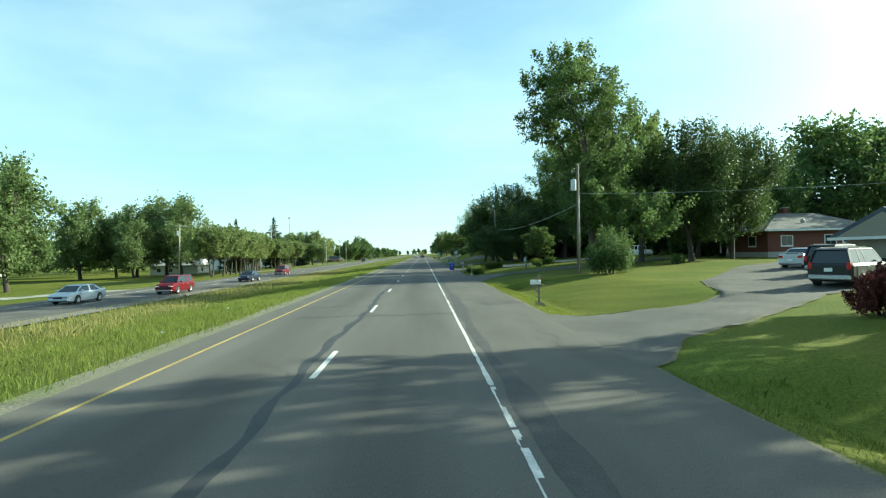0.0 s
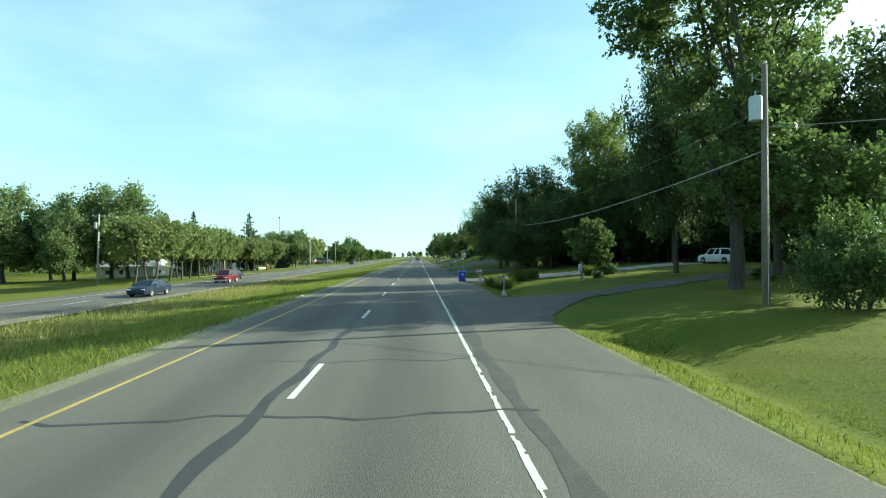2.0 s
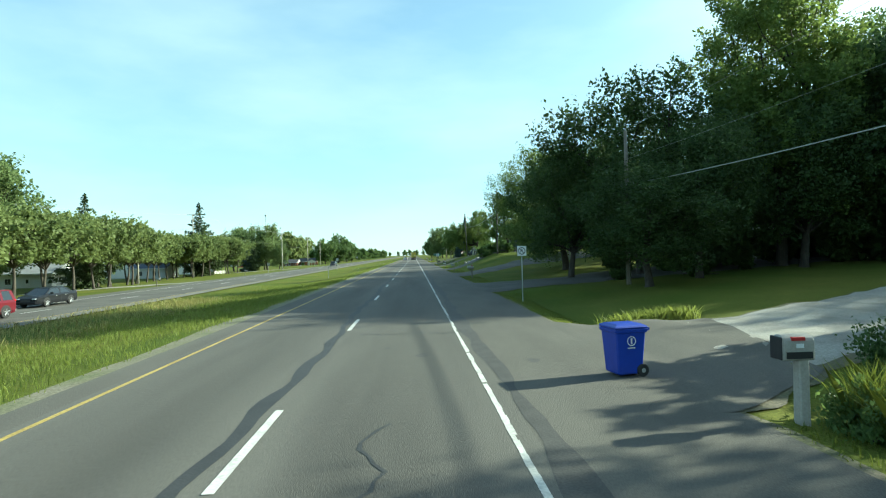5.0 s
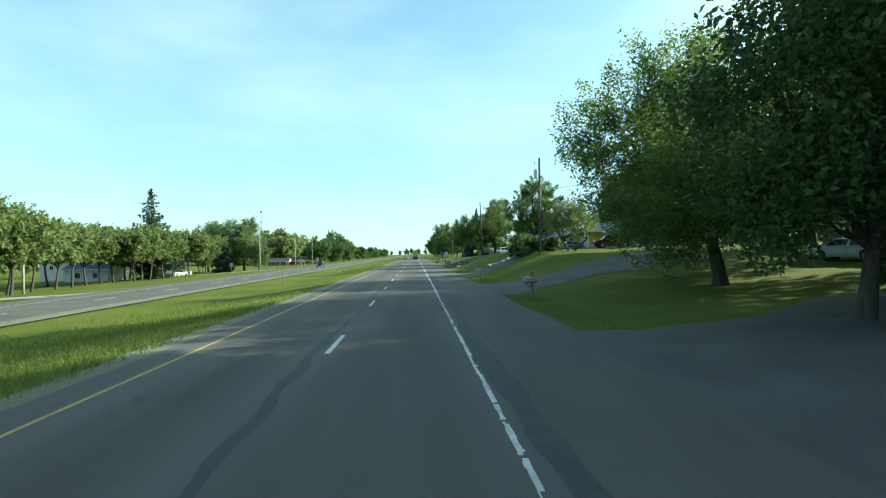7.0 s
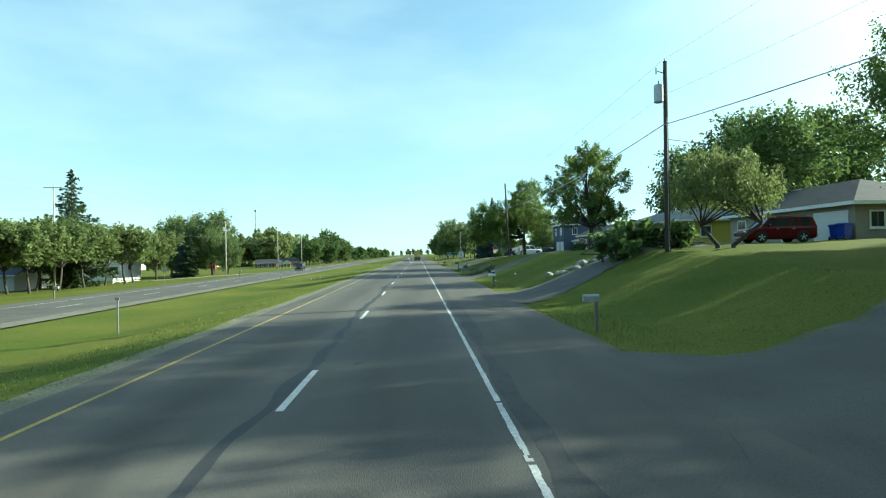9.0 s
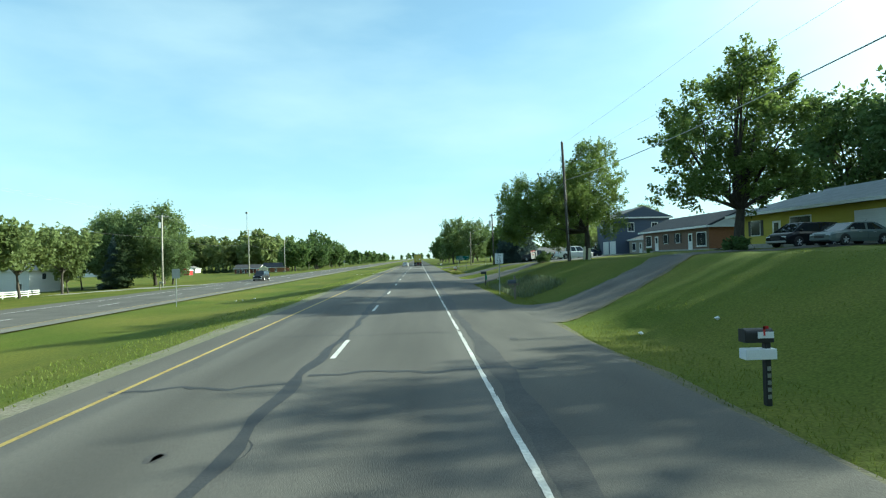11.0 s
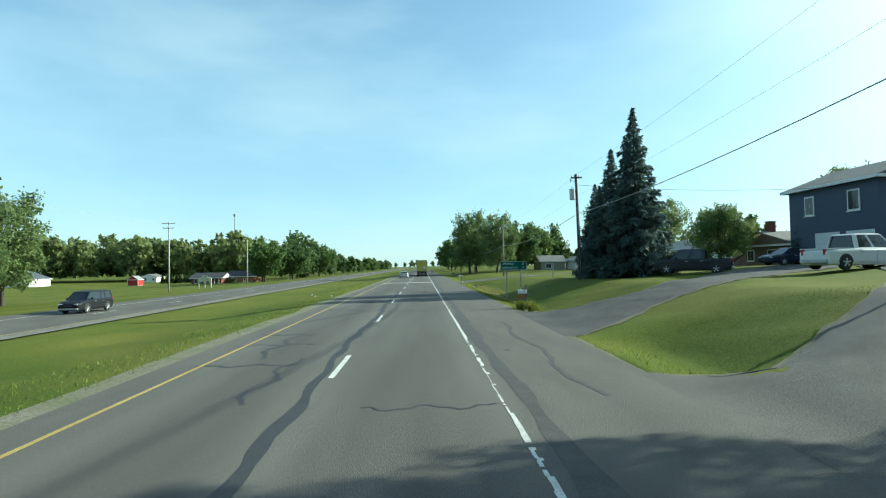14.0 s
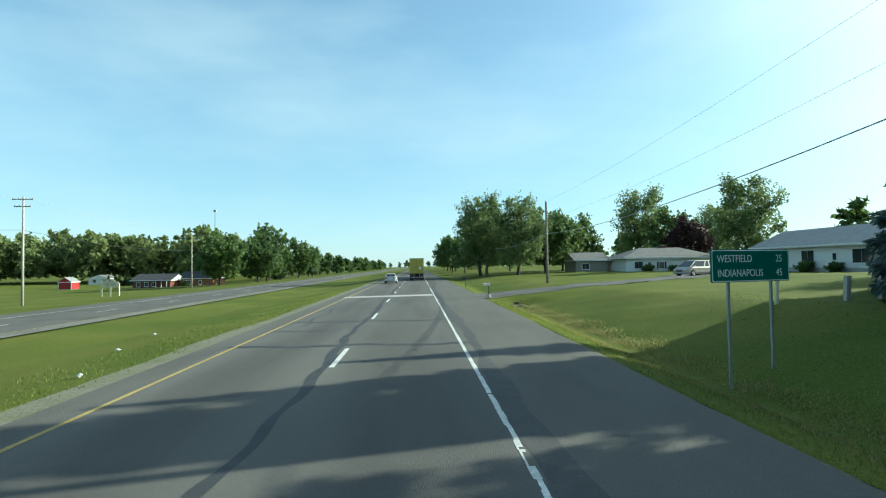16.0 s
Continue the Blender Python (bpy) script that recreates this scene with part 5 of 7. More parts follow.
house("low_wing", 38.6, 46, 236.4, 242.8, 2.35, 2.5, 1.2, "gable", M_SIDING_BEIGE, M_ROOF_GREY, "low beige wing joined to a two-storey house", "y", 0.3,
      (("-x", 1.8, 0.0, 0.95, 2.05, "door"), ("-x", 4.4, 0.8, 1.2, 1.2, "window")))
house("small_brick_house", 44, 53, 262, 274, 1.7, 2.6, 1.7, "gable", M_BRICK_TAN, M_ROOF_GREY, "small brown brick house behind spruces", "x", 0.5,
      (("-x", 4, 0.9, 1.4, 1.2, "window"), ("-x", 8, 0.9, 1.2, 1.2, "window")), (-3.2, 0, 1.3))
house("white_ranch_house", 55, 65, 291, 318.8, 1.55, 2.9, 2.6, "gable", M_SIDING_WHITE, M_ROOF_LIGHT, "long white ranch house with pale grey roof", "y", 0.9,
      (("-x", 4, 0.8, 2.0, 1.5, "window"), ("-x", 9, 0.7, 2.6, 1.7, "window"), ("-x", 13, 0.0, 1.0, 2.1, "door"), ("-x", 17.5, 0.8, 2.2, 1.6, "window"), ("-x", 23, 0.9, 1.3, 1.2, "shuttered"), ("-x", 26, 0, 2.6, 2.4, "porch")))
house("white_hip_house", 42, 60, 338, 348, 0.75, 2.7, 2.0, "hip", M_SIDING_WHITE, M_ROOF_GREY, "low white house with grey hip roof and stone front", "x", 0.7,
      (("-y", 2.5, 0.8, 1.6, 1.3, "window"), ("-y", 4.6, 0.0, 0.95, 2.1, "door"), ("-y", 7.0, 0.8, 1.0, 1.2, "shuttered"), ("-y", 13.5, 0.9, 0.9, 1.0, "window")), (1, 0.4, 0.6))
house("tan_house", 34.5, 41, 345, 353, 0.7, 2.5, 1.6, "gable", M_SIDING_BEIGE, M_ROOF_GREY, "small tan house with brown-grey roof", "x", 0.6, (("-y", 2, 0.8, 1.4, 1.1, "window"),))
# across the road
house("brick_bungalow", -84, -73, 402, 411, -3.2, 2.5, 1.9, "gable", M_BRICK_RED, M_ROOF_DARK, "dark red brick bungalow with white windows and porch", "x", 0.6,
      (("-y", 1.6, 0.8, 1.0, 1.2, "window"), ("-y", 4.0, 0.8, 1.0, 1.2, "window"), ("-y", 6.2, 0.8, 1.0, 1.2, "window"), ("-y", 9.0, 0.0, 3.2, 2.3, "porch")), None, M_WHITE)
house("brick_bungalow", -73, -62.5, 408, 418, -3.0, 2.6, 2.2, "gable", M_BRICK_ORANGE, M_ROOF_DARK, "brick bungalow wing with dark roof and orange gable end", "x", 0.6,
      (("-y", 2.5, 0.8, 2.0, 1.3, "window"), ("-y", 6.5, 0.0, 1.0, 2.1, "door"), ("+x", 3.0, 0.9, 1.0, 1.2, "window")))
house("white_house", -92, -76, 182, 192, -2.9, 3.0, 2.4, "gable", M_SIDING_WHITE, M_ROOF_LIGHT, "long white house behind a row of small trees", "x", 0.6,
      (("-y", 3, 0.9, 1.2, 1.2, "window"), ("-y", 7, 0.9, 1.2, 1.2, "window"), ("-y", 11, 0.0, 1.0, 2.1, "door"), ("+x", 4, 0.9, 1.2, 1.2, "window")))
house("white_barn", -94, -82, 232, 242, -2.9, 5.0, 4.6, "gable", M_SIDING_WHITE, M_ROOF_LIGHT, "tall cream-white gabled barn behind trees", "y", 0.5, (("-y", 3, 3, 0.9, 1.0, "window"), ("-y", 8, 3, 0.9, 1.0, "window")))
house("grey_house", -80, -70, 220, 229, -2.7, 2.8, 2.2, "gable", M_SIDING_WHITE, M_ROOF_BLUE, "small white house with blue-grey roof behind trees", "x", 0.5, (("-y", 3, 0.9, 1.2, 1.2, "window"), ("-y", 7, 0.9, 1.0, 1.2, "window")))
house("white_house", -98, -82, 96, 106, -2.9, 2.8, 1.8, "gable", M_SIDING_WHITE, M_ROOF_LIGHT, "low white house half hidden by trees", "x", 0.5, (("-y", 4, 0.9, 1.2, 1.2, "window"), ("-y", 9, 0.9, 1.2, 1.2, "window")))
house("white_house", -139, -131, 470, 478, -3.4, 2.4, 1.6, "gable", M_SIDING_WHITE, M_ROOF_GREY, "white gabled house behind a hedge", "y", 0.5, (("-y", 2.5, 0.9, 1.2, 1.2, "window"), ("-y", 6.5, 0.9, 1.2, 1.2, "window")))
house("green_roofed_house", -172, -156, 420, 432, -3.4, 3.0, 3.4, "gable", M_SIDING_WHITE, M_ROOF_BLUE, "white house with blue-green roof at the wood's edge", "y", 0.5, (("-y", 4, 0.9, 1.2, 1.2, "window"),))
house("white_house", -85, -75, 262, 272, -2.9, 4.6, 3.2, "gable", M_SIDING_WHITE, M_ROOF_LIGHT, "white gabled house beside tall trees", "y", 0.4, (("-y", 3, 0.9, 1.1, 1.2, "window"), ("-y", 8, 0.9, 1.1, 1.2, "window"), ("+x", 4, 2.8, 1.1, 1.2, "window")))
shed = house("garden_shed", -114.5, -110.5, 415, 419, -3.4, 2.3, 1.5, "gable", M_BARN_RED, M_ROOF_LIGHT, "small barn-red garden shed with white trim", "y", 0.25)
part("corner_board", MB().box(-2.0, -2.02, 1.1, 0.2, 0.06, 2.4).box(2.0, -2.02, 1.1, 0.2, 0.06, 2.4), M_WHITE, shed)


# ---------------------------------------------------------------- vehicles
def ring(y, zb, zs, w, zt, wt, n=1):
    """A cross-section of a body at y: sill, waist and top."""
    return [(-w * 0.93, y, zb), (-w, y, zb + 0.22), (-w, y, zs), (-wt, y, zt), (wt, y, zt), (w, y, zs), (w, y, zb + 0.22), (w * 0.93, y, zb)]


def vehicle(kind, paint, label, category, m, detail=True):
    """A car facing +y: body, cabin glass, roof, four wheels, lamps, bumpers, mirrors."""
    S = {"sedan": dict(L=4.75, w=0.90, belt=0.98, roof=1.46, hood=0.92, tail=1.05, cab=(-1.75, 1.35, -1.05, 0.55), r=0.33, wb=1.38),
         "suv": dict(L=4.7, w=0.93, belt=1.12, roof=1.76, hood=1.08, tail=1.12, cab=(-2.25, 1.30, -2.05, 0.62), r=0.37, wb=1.36),
         "van": dict(L=5.0, w=0.97, belt=1.10, roof=1.76, hood=1.02, tail=1.1, cab=(-2.42, 1.75, -2.15, 0.75), r=0.35, wb=1.5),
         "pickup": dict(L=5.6, w=0.96, belt=1.18, roof=1.92, hood=1.16, tail=1.10, cab=(-0.95, 1.45, -0.86, 0.78), r=0.39, wb=1.75)}[kind]
    root = thing("car" if kind in ("sedan", "suv") else kind, label, category, m)
    h, w = S["L"] / 2, S["w"]
    b0, b1, t0, t1 = S["cab"]
    belt, hood, tail, roof, r, wb = S["belt"], S["hood"], S["tail"], S["roof"], S["r"], S["wb"]
    zb = 0.24
    rings = [ring(-h, zb + 0.14, tail * 0.82, w * 0.86, tail * 0.9, w * 0.78), ring(-h + 0.12, zb + 0.04, tail * 0.86, w * 0.96, tail, w * 0.86), ring(-h + 0.5, zb, belt * 0.86, w, tail, w * 0.90),
             ring(b0 + 0.25, zb, belt * 0.86, w, belt, w * 0.90), ring(b1 - 0.2, zb, belt * 0.86, w, belt, w * 0.89), ring(b1 + 0.2, zb, hood * 0.86, w, hood, w * 0.87),
             ring(h - 0.35, zb, hood * 0.80, w * 0.97, hood * 0.93, w * 0.82), ring(h - 0.08, zb + 0.06, hood * 0.72, w * 0.90, hood * 0.80, w * 0.74), ring(h, zb + 0.14, hood * 0.62, w * 0.82, hood * 0.68, w * 0.70)]
    body = part("body", MB().loft(rings), paint, root, smooth=False, bevel=0.05)
    g = MB()
    bw, tw = w * 0.875, w * 0.70
    base = [(-bw, b0, belt - 0.03), (bw, b0, belt - 0.03), (bw, b1, belt - 0.03), (-bw, b1, belt - 0.03)]
    top = [(-tw, t0, roof - 0.05), (tw, t0, roof - 0.05), (tw, t1, roof - 0.05), (-tw, t1, roof - 0.05)]
    ins = 0.03
    g.loft([[(p[0] * (1 - ins), p[1] * (1 - ins), p[2]) for p in base], [(p[0] * (1 - ins), p[1] * (1 - ins), p[2]) for p in top]])
    part("cabin", g, M_BLACK, root, "dark interior")
    for nm, i, j in (("rear_window", 0, 1), ("side_window", 1, 2), ("windshield", 2, 3), ("side_window", 3, 0)):
        out = [base[i], base[j], top[j], top[i]]
        c = Vector((0, (b0 + b1) / 2, belt))
        part(nm, MB().loft([out, [tuple(Vector(p) + (Vector((c.x, c.y, p[2])) - Vector(p)) * 0.025) for p in out]]), M_GLASS, root, "dark tinted glass")
    rf = MB().loft([[(-tw - 0.03, t0 - 0.10, roof - 0.075), (tw + 0.03, t0 - 0.10, roof - 0.075), (tw + 0.03, t1 + 0.06, roof - 0.075), (-tw - 0.03, t1 + 0.06, roof - 0.075)],
                    [(-tw, t0 + 0.02, roof - 0.01), (tw, t0 + 0.02, roof - 0.01), (tw, t1 - 0.08, roof - 0.01), (-tw, t1 - 0.08, roof - 0.01)],
                    [(-tw * 0.8, t0 + 0.15, roof + 0.015), (tw * 0.8, t0 + 0.15, roof + 0.015), (tw * 0.8, t1 - 0.25, roof + 0.015), (-tw * 0.8, t1 - 0.25, roof + 0.015)]])
    part("roof", rf, paint, root, bevel=0.01)
    mid = (b0 + b1) / 2
    for s in (-1, 1):
        for yb, yt, tk in ((b1 - 0.02, t1, 0.07), (b0 + 0.04, t0, 0.16 if kind == "sedan" else 0.12), (mid - 0.1, (t0 + t1) / 2 - 0.12, 0.08)) + (((b0 * 0.55, t0 * 0.6, 0.09),) if kind in ("suv", "van") else ()):
            part("pillar", MB().loft([[(s * (bw + 0.006), yb - tk, belt - 0.03), (s * (bw - 0.05), yb - tk, belt - 0.03), (s * (bw - 0.05), yb + tk, belt - 0.03), (s * (bw + 0.006), yb + tk, belt - 0.03)],
                      [(s * (tw + 0.008), yt - tk, roof - 0.06), (s * (tw - 0.05), yt - tk, roof - 0.06), (s * (tw - 0.05), yt + tk, roof - 0.06), (s * (tw + 0.008), yt + tk, roof - 0.06)]]), paint, root)
        part("mirror", MB().box(s * (w + 0.07), b1 - 0.42, belt + 0.06, 0.2, 0.13, 0.15), paint, root, bevel=0.03)
        for q in (0.18, -0.85):
            part("door_handle", MB().box(s * (w + 0.008), q + 0.1, belt * 0.83, 0.03, 0.2, 0.035), M_STEEL if detail else paint, root)
        part("door_gap", MB().box(s * (w + 0.001), mid - 0.05, belt * 0.62, 0.006, 0.015, belt * 0.5), M_BLACK, root)
        for yw in (-wb, wb):
            arch = [(s * (w + 0.004), yw + (r + 0.06) * math.cos(a), r + 0.02 + (r + 0.06) * math.sin(a)) for a in [math.pi * k / 12 for k in range(13)]]
            part("wheel_arch", MB().add(arch, [tuple(range(13))]), M_BLACK, root)
            wheel = part("wheel", MB().tube((s * (w - 0.18), yw, r), (s * (w + 0.02), yw, r), r, r, 22), M_RUBBER, root, "black tyre", bevel=0.02)
            rim = MB().tube((s * (w + 0.015), yw, r), (s * (w + 0.028), yw, r), r * 0.66, r * 0.60, 20)
            rim_ob = part("rim", rim, M_BLACK, wheel)
            sp = MB()
            for k in range(5):
                a = 2 * math.pi * k / 5 + 0.3
                sp.tube((s * (w + 0.032), yw, r), (s * (w + 0.032), yw + r * 0.6 * math.cos(a), r + r * 0.6 * math.sin(a)), 0.035, 0.045, 6)
            sp.tube((s * (w + 0.02), yw, r), (s * (w + 0.05), yw, r), 0.06, 0.05, 10)
            part("spokes", sp, M_RIM, wheel)
        part("headlight", MB().box(s * w * 0.66, h - 0.10, hood * 0.70, w * 0.36, 0.16, 0.16), M_HEAD, root, "clear headlight", bevel=0.03)
        part("taillight", MB().box(s * w * (0.70 if kind != "suv" and kind != "van" else 0.80), -h + 0.09, tail * (0.80 if kind == "sedan" else 0.86), w * (0.36 if kind == "sedan" else 0.18), 0.2, 0.22 if kind == "sedan" else 0.34), M_TAIL, root, "red taillight", bevel=0.03)
    part("grille", MB().box(0, h - 0.015, hood * 0.60, w * 0.8, 0.06, 0.16), M_BLACK, root)
    part("front_bumper", MB().box(0, h - 0.06, 0.40, w * 1.7, 0.2, 0.16), paint if kind in ("sedan",) else M_GREY, root, bevel=0.04)
    part("rear_bumper", MB().box(0, -h + 0.05, 0.46, w * 1.76, 0.2, 0.22), paint if kind in ("sedan", "van") else M_STEEL, root, bevel=0.05)
    part("plate", MB().box(0, -h - 0.052, 0.62 if kind == "sedan" else 0.80, 0.32, 0.012, 0.16), M_SIGN_WHITE, root)
    if kind == "sedan":
        part("spoiler", MB().box(0, -h + 0.14, tail + 0.075, w * 1.66, 0.16, 0.03).box(-w * 0.62, -h + 0.14, tail + 0.03, 0.06, 0.1, 0.08).box(w * 0.62, -h + 0.14, tail + 0.03, 0.06, 0.1, 0.08), paint, root, bevel=0.008)
        part("side_stripe", MB().box(w + 0.003, 0.05, 0.42, 0.006, 2.1, 0.11), M_BLACK, root, "black barred stripe along the sill")
        part("antenna", MB().tube((0, t0 + 0.1, roof), (0, t0 - 0.12, roof + 0.22), 0.008, 0.004, 5), M_BLACK, root)
    if kind == "pickup":
        # The body is solid here; a thin black slab stands in for the bed
        part("bed", MB().box(0, (-h + b0) / 2, tail + 0.004, w * 1.62, (b0 + h) - 0.22, 0.012), M_BLACK, root, "black slab in place of a hollow load bed")
        part("bed_rail", MB().box(-w * 0.86, (-h + b0) / 2, tail + 0.03, 0.09, (b0 + h) - 0.1, 0.07).box(w * 0.86, (-h + b0) / 2, tail + 0.03, 0.09, (b0 + h) - 0.1, 0.07).box(0, -h + 0.08, tail + 0.03, w * 1.7, 0.07, 0.07), paint, root)
    if kind == "suv":
        for q in (-1, 1):
            part("roof_rail", MB().box(q * tw * 0.86, -0.8, roof + 0.03, 0.04, 1.9, 0.06), M_BLACK, root)
    return root


P_SILVER = paint_mat("silver_paint", (0.50, 0.52, 0.53), 0.55)
P_LTBLUE = paint_mat("pale_silver_blue_paint", (0.42, 0.48, 0.54), 0.5)
P_RED = paint_mat("deep_red_paint", (0.115, 0.007, 0.011), 0.2)
P_MAROON = paint_mat("maroon_paint", (0.11, 0.010, 0.018), 0.2)
P_NAVY = paint_mat("dark_navy_paint", (0.018, 0.024, 0.045), 0.3)
P_BLACK = paint_mat("black_car_paint", (0.014, 0.015, 0.018), 0.3)
P_CHAR = paint_mat("charcoal_paint", (0.030, 0.031, 0.034), 0.4)
P_TAN = paint_mat("champagne_paint", (0.36, 0.33, 0.28), 0.5)
P_GREYBLUE = paint_mat("grey_green_paint", (0.14, 0.17, 0.17), 0.4)
P_WHITE = paint_mat("white_car_paint", (0.70, 0.70, 0.69), 0.0)


def on_land(x, y, rz=0.0, dz=0.03):
    return pose(x, y, gz(x, y) + dz, 0, 0, rz)


vehicle("sedan", P_SILVER, "silver four-door sedan with rear spoiler driving on the asphalt road", "car", pose(-1.95, 323, 0.004))
vehicle("sedan", P_LTBLUE, "pale silver-blue sedan on the opposite carriageway", "car", pose(-26.0, 43.5, FAR_Z + 0.004, 0, 0, 180))
vehicle("suv", P_RED, "bright red boxy sport utility vehicle on the opposite carriageway", "suv", pose(-22.4, 52.5, FAR_Z + 0.004, 0, 0, 180))
vehicle("sedan", P_NAVY, "dark navy sedan on the opposite carriageway", "car", pose(-22.4, 74.5, FAR_Z + 0.004, 0, 0, 180))
vehicle("suv", P_MAROON, "dark red sport utility vehicle on the opposite carriageway", "suv", pose(-24.2, 98.5, FAR_Z + 0.004, 0, 0, 180))
vehicle("sedan", P_BLACK, "black compact car on the far lane of the opposite carriageway", "car", pose(-27.0, 109.0, FAR_Z + 0.008, 0, 0, 180))
vehicle("suv", P_BLACK, "black sport utility vehicle on the opposite carriageway", "suv", pose(-26.3, 251.0, FAR_Z + 0.004, 0, 0, 180))
vehicle("suv", P_CHAR, "dark charcoal sport utility vehicle parked on a drive", "suv", on_land(22.6, 23.6, -60))
vehicle("suv", P_BLACK, "black sport utility vehicle parked near a house", "suv", on_land(27.3, 30.0, -60))
vehicle("sedan", P_SILVER, "silver sedan parked on a drive", "car", on_land(30.6, 36.8, -62))
vehicle("suv", P_RED, "dark red sport utility vehicle parked before a garage", "suv", on_land(27.0, 158.6, 84))
vehicle("sedan", P_SILVER, "silver car parked in the shade by a brick house", "car", on_land(31.5, 128, 20))
vehicle("van", P_BLACK, "black minivan parked beside a yellow house", "van", on_land(30.0, 191.5, 100))
vehicle("sedan", P_GREYBLUE, "grey-green sedan parked beside a yellow house", "car", on_land(30.5, 188.0, 95))
vehicle("pickup", P_WHITE, "silver-white crew-cab pickup truck parked by a garage", "pickup", on_land(26.0, 233.4, -82))
vehicle("pickup", P_CHAR, "dark grey pickup truck with a pale tailgate by spruces", "pickup", on_land(23.4, 245.8, 55))
vehicle("sedan", P_NAVY, "dark blue car parked before a garage", "car", on_land(33.0, 248.0, 95))
vehicle("van", P_TAN, "champagne minivan parked on a drive", "van", on_land(33.5, 298.0, 112))
vehicle("suv", P_SILVER, "silver sport utility vehicle parked on a lawn drive", "suv", on_land(41.0, 303.0, 110))
vehicle("pickup", P_WHITE, "white pickup truck parked in a shaded yard", "pickup", on_land(40.0, 88.5, 12))
vehicle("sedan", P_RED, "red car parked across the road by trees", "car", on_land(-62, 268, 90))


def semi_trailer(m):
    """A box trailer seen from behind, with its tractor ahead."""
    root = thing("truck", "yellow box-trailer truck with twin rear doors", "truck", m)
    part("box", MB().box(0, 8.0, 2.62, 2.58, 16.0, 2.85), M_TRAILER_YELLOW, root, bevel=0.03)
    for s in (-1, 1):
        d = part("rear_door", MB().box(s * 0.62, -0.03, 2.62, 1.20, 0.05, 2.66), M_TRAILER_YELLOW, root, "scuffed yellow rear door", bevel=0.01)
        for q in (0.18, 0.45):
            part("lock_rod", MB().tube((s * q, -0.08, 1.32), (s * q, -0.08, 3.92), 0.018, 0.018, 6), M_STEEL, d)
            part("lock_handle", MB().box(s * (q + 0.12), -0.09, 2.0, 0.26, 0.02, 0.03), M_STEEL, d)
        for z in (1.6, 2.3, 3.0, 3.7):
            part("hinge", MB().box(s * 1.2, -0.06, z, 0.12, 0.03, 0.06), M_STEEL, d)
        part("corner_post", MB().box(s * 1.27, -0.02, 2.62, 0.06, 0.08, 2.86), M_GREY, root)
        part("taillight", MB().box(s * 0.98, -0.05, 1.08, 0.34, 0.06, 0.14), M_TAIL, root)
        part("mud_flap", MB().box(s * 0.95, -0.0, 0.55, 0.6, 0.03, 0.75), M_BLACK, root)
        part("guard_post", MB().box(s * 0.5, -0.03, 0.82, 0.1, 0.1, 0.55), M_STEEL, root)
        for y in (0.75, 2.0):
            for q in (0.82, 1.13):
                wheel = part("wheel", MB().tube((s * (q - 0.13), y, 0.5), (s * (q + 0.13), y, 0.5), 0.5, 0.5, 20), M_RUBBER, root, "black truck tyre", bevel=0.03)
                part("rim", MB().tube((s * (q + 0.12), y, 0.5), (s * (q + 0.14), y, 0.5), 0.28, 0.26, 14), M_STEEL, wheel)
    part("door_label", MB().box(0.62, -0.062, 2.2, 0.42, 0.01, 0.5), M_SIGN_WHITE, root, "white notice panel")
    part("header", MB().box(0, -0.02, 3.98, 2.58, 0.08, 0.12), M_GREY, root)
    part("sill", MB().box(0, -0.02, 1.17, 2.58, 0.12, 0.16), M_BLACK, root)
    part("bumper_bar", MB().box(0, -0.06, 0.56, 2.2, 0.1, 0.12), M_SIGN_WHITE, root, "red and white underride bar")
    for k in range(4):
        part("red_band", MB().box(-0.83 + k * 0.55, -0.115, 0.56, 0.27, 0.008, 0.1), M_SIGN_RED, root)
    part("chassis", MB().box(-0.5, 8, 1.02, 0.16, 15.6, 0.3).box(0.5, 8, 1.02, 0.16, 15.6, 0.3), M_BLACK, root)
    cab = part("cab", MB().box(0, 18.4, 2.1, 2.4, 2.4, 2.8), M_WHITE, root, bevel=0.12)
    part("cab_wheel", MB().tube((-1.2, 18.8, 0.5), (1.2, 18.8, 0.5), 0.5, 0.5, 18), M_RUBBER, cab)
    part("drive_wheel", MB().tube((-1.2, 14.6, 0.5), (1.2, 14.6, 0.5), 0.5, 0.5, 18).tube((-1.2, 15.9, 0.5), (1.2, 15.9, 0.5), 0.5, 0.5, 18), M_RUBBER, cab)
    return root


semi_trailer(pose(2.05, 336.0, 0.0, 0, 0, 0))


# ---------------------------------------------------------------- utility poles and wires
def insulator(mb, x, y, z):
    return mb.tube((x, y, z), (x, y, z + 0.16), 0.05, 0.03, 6)


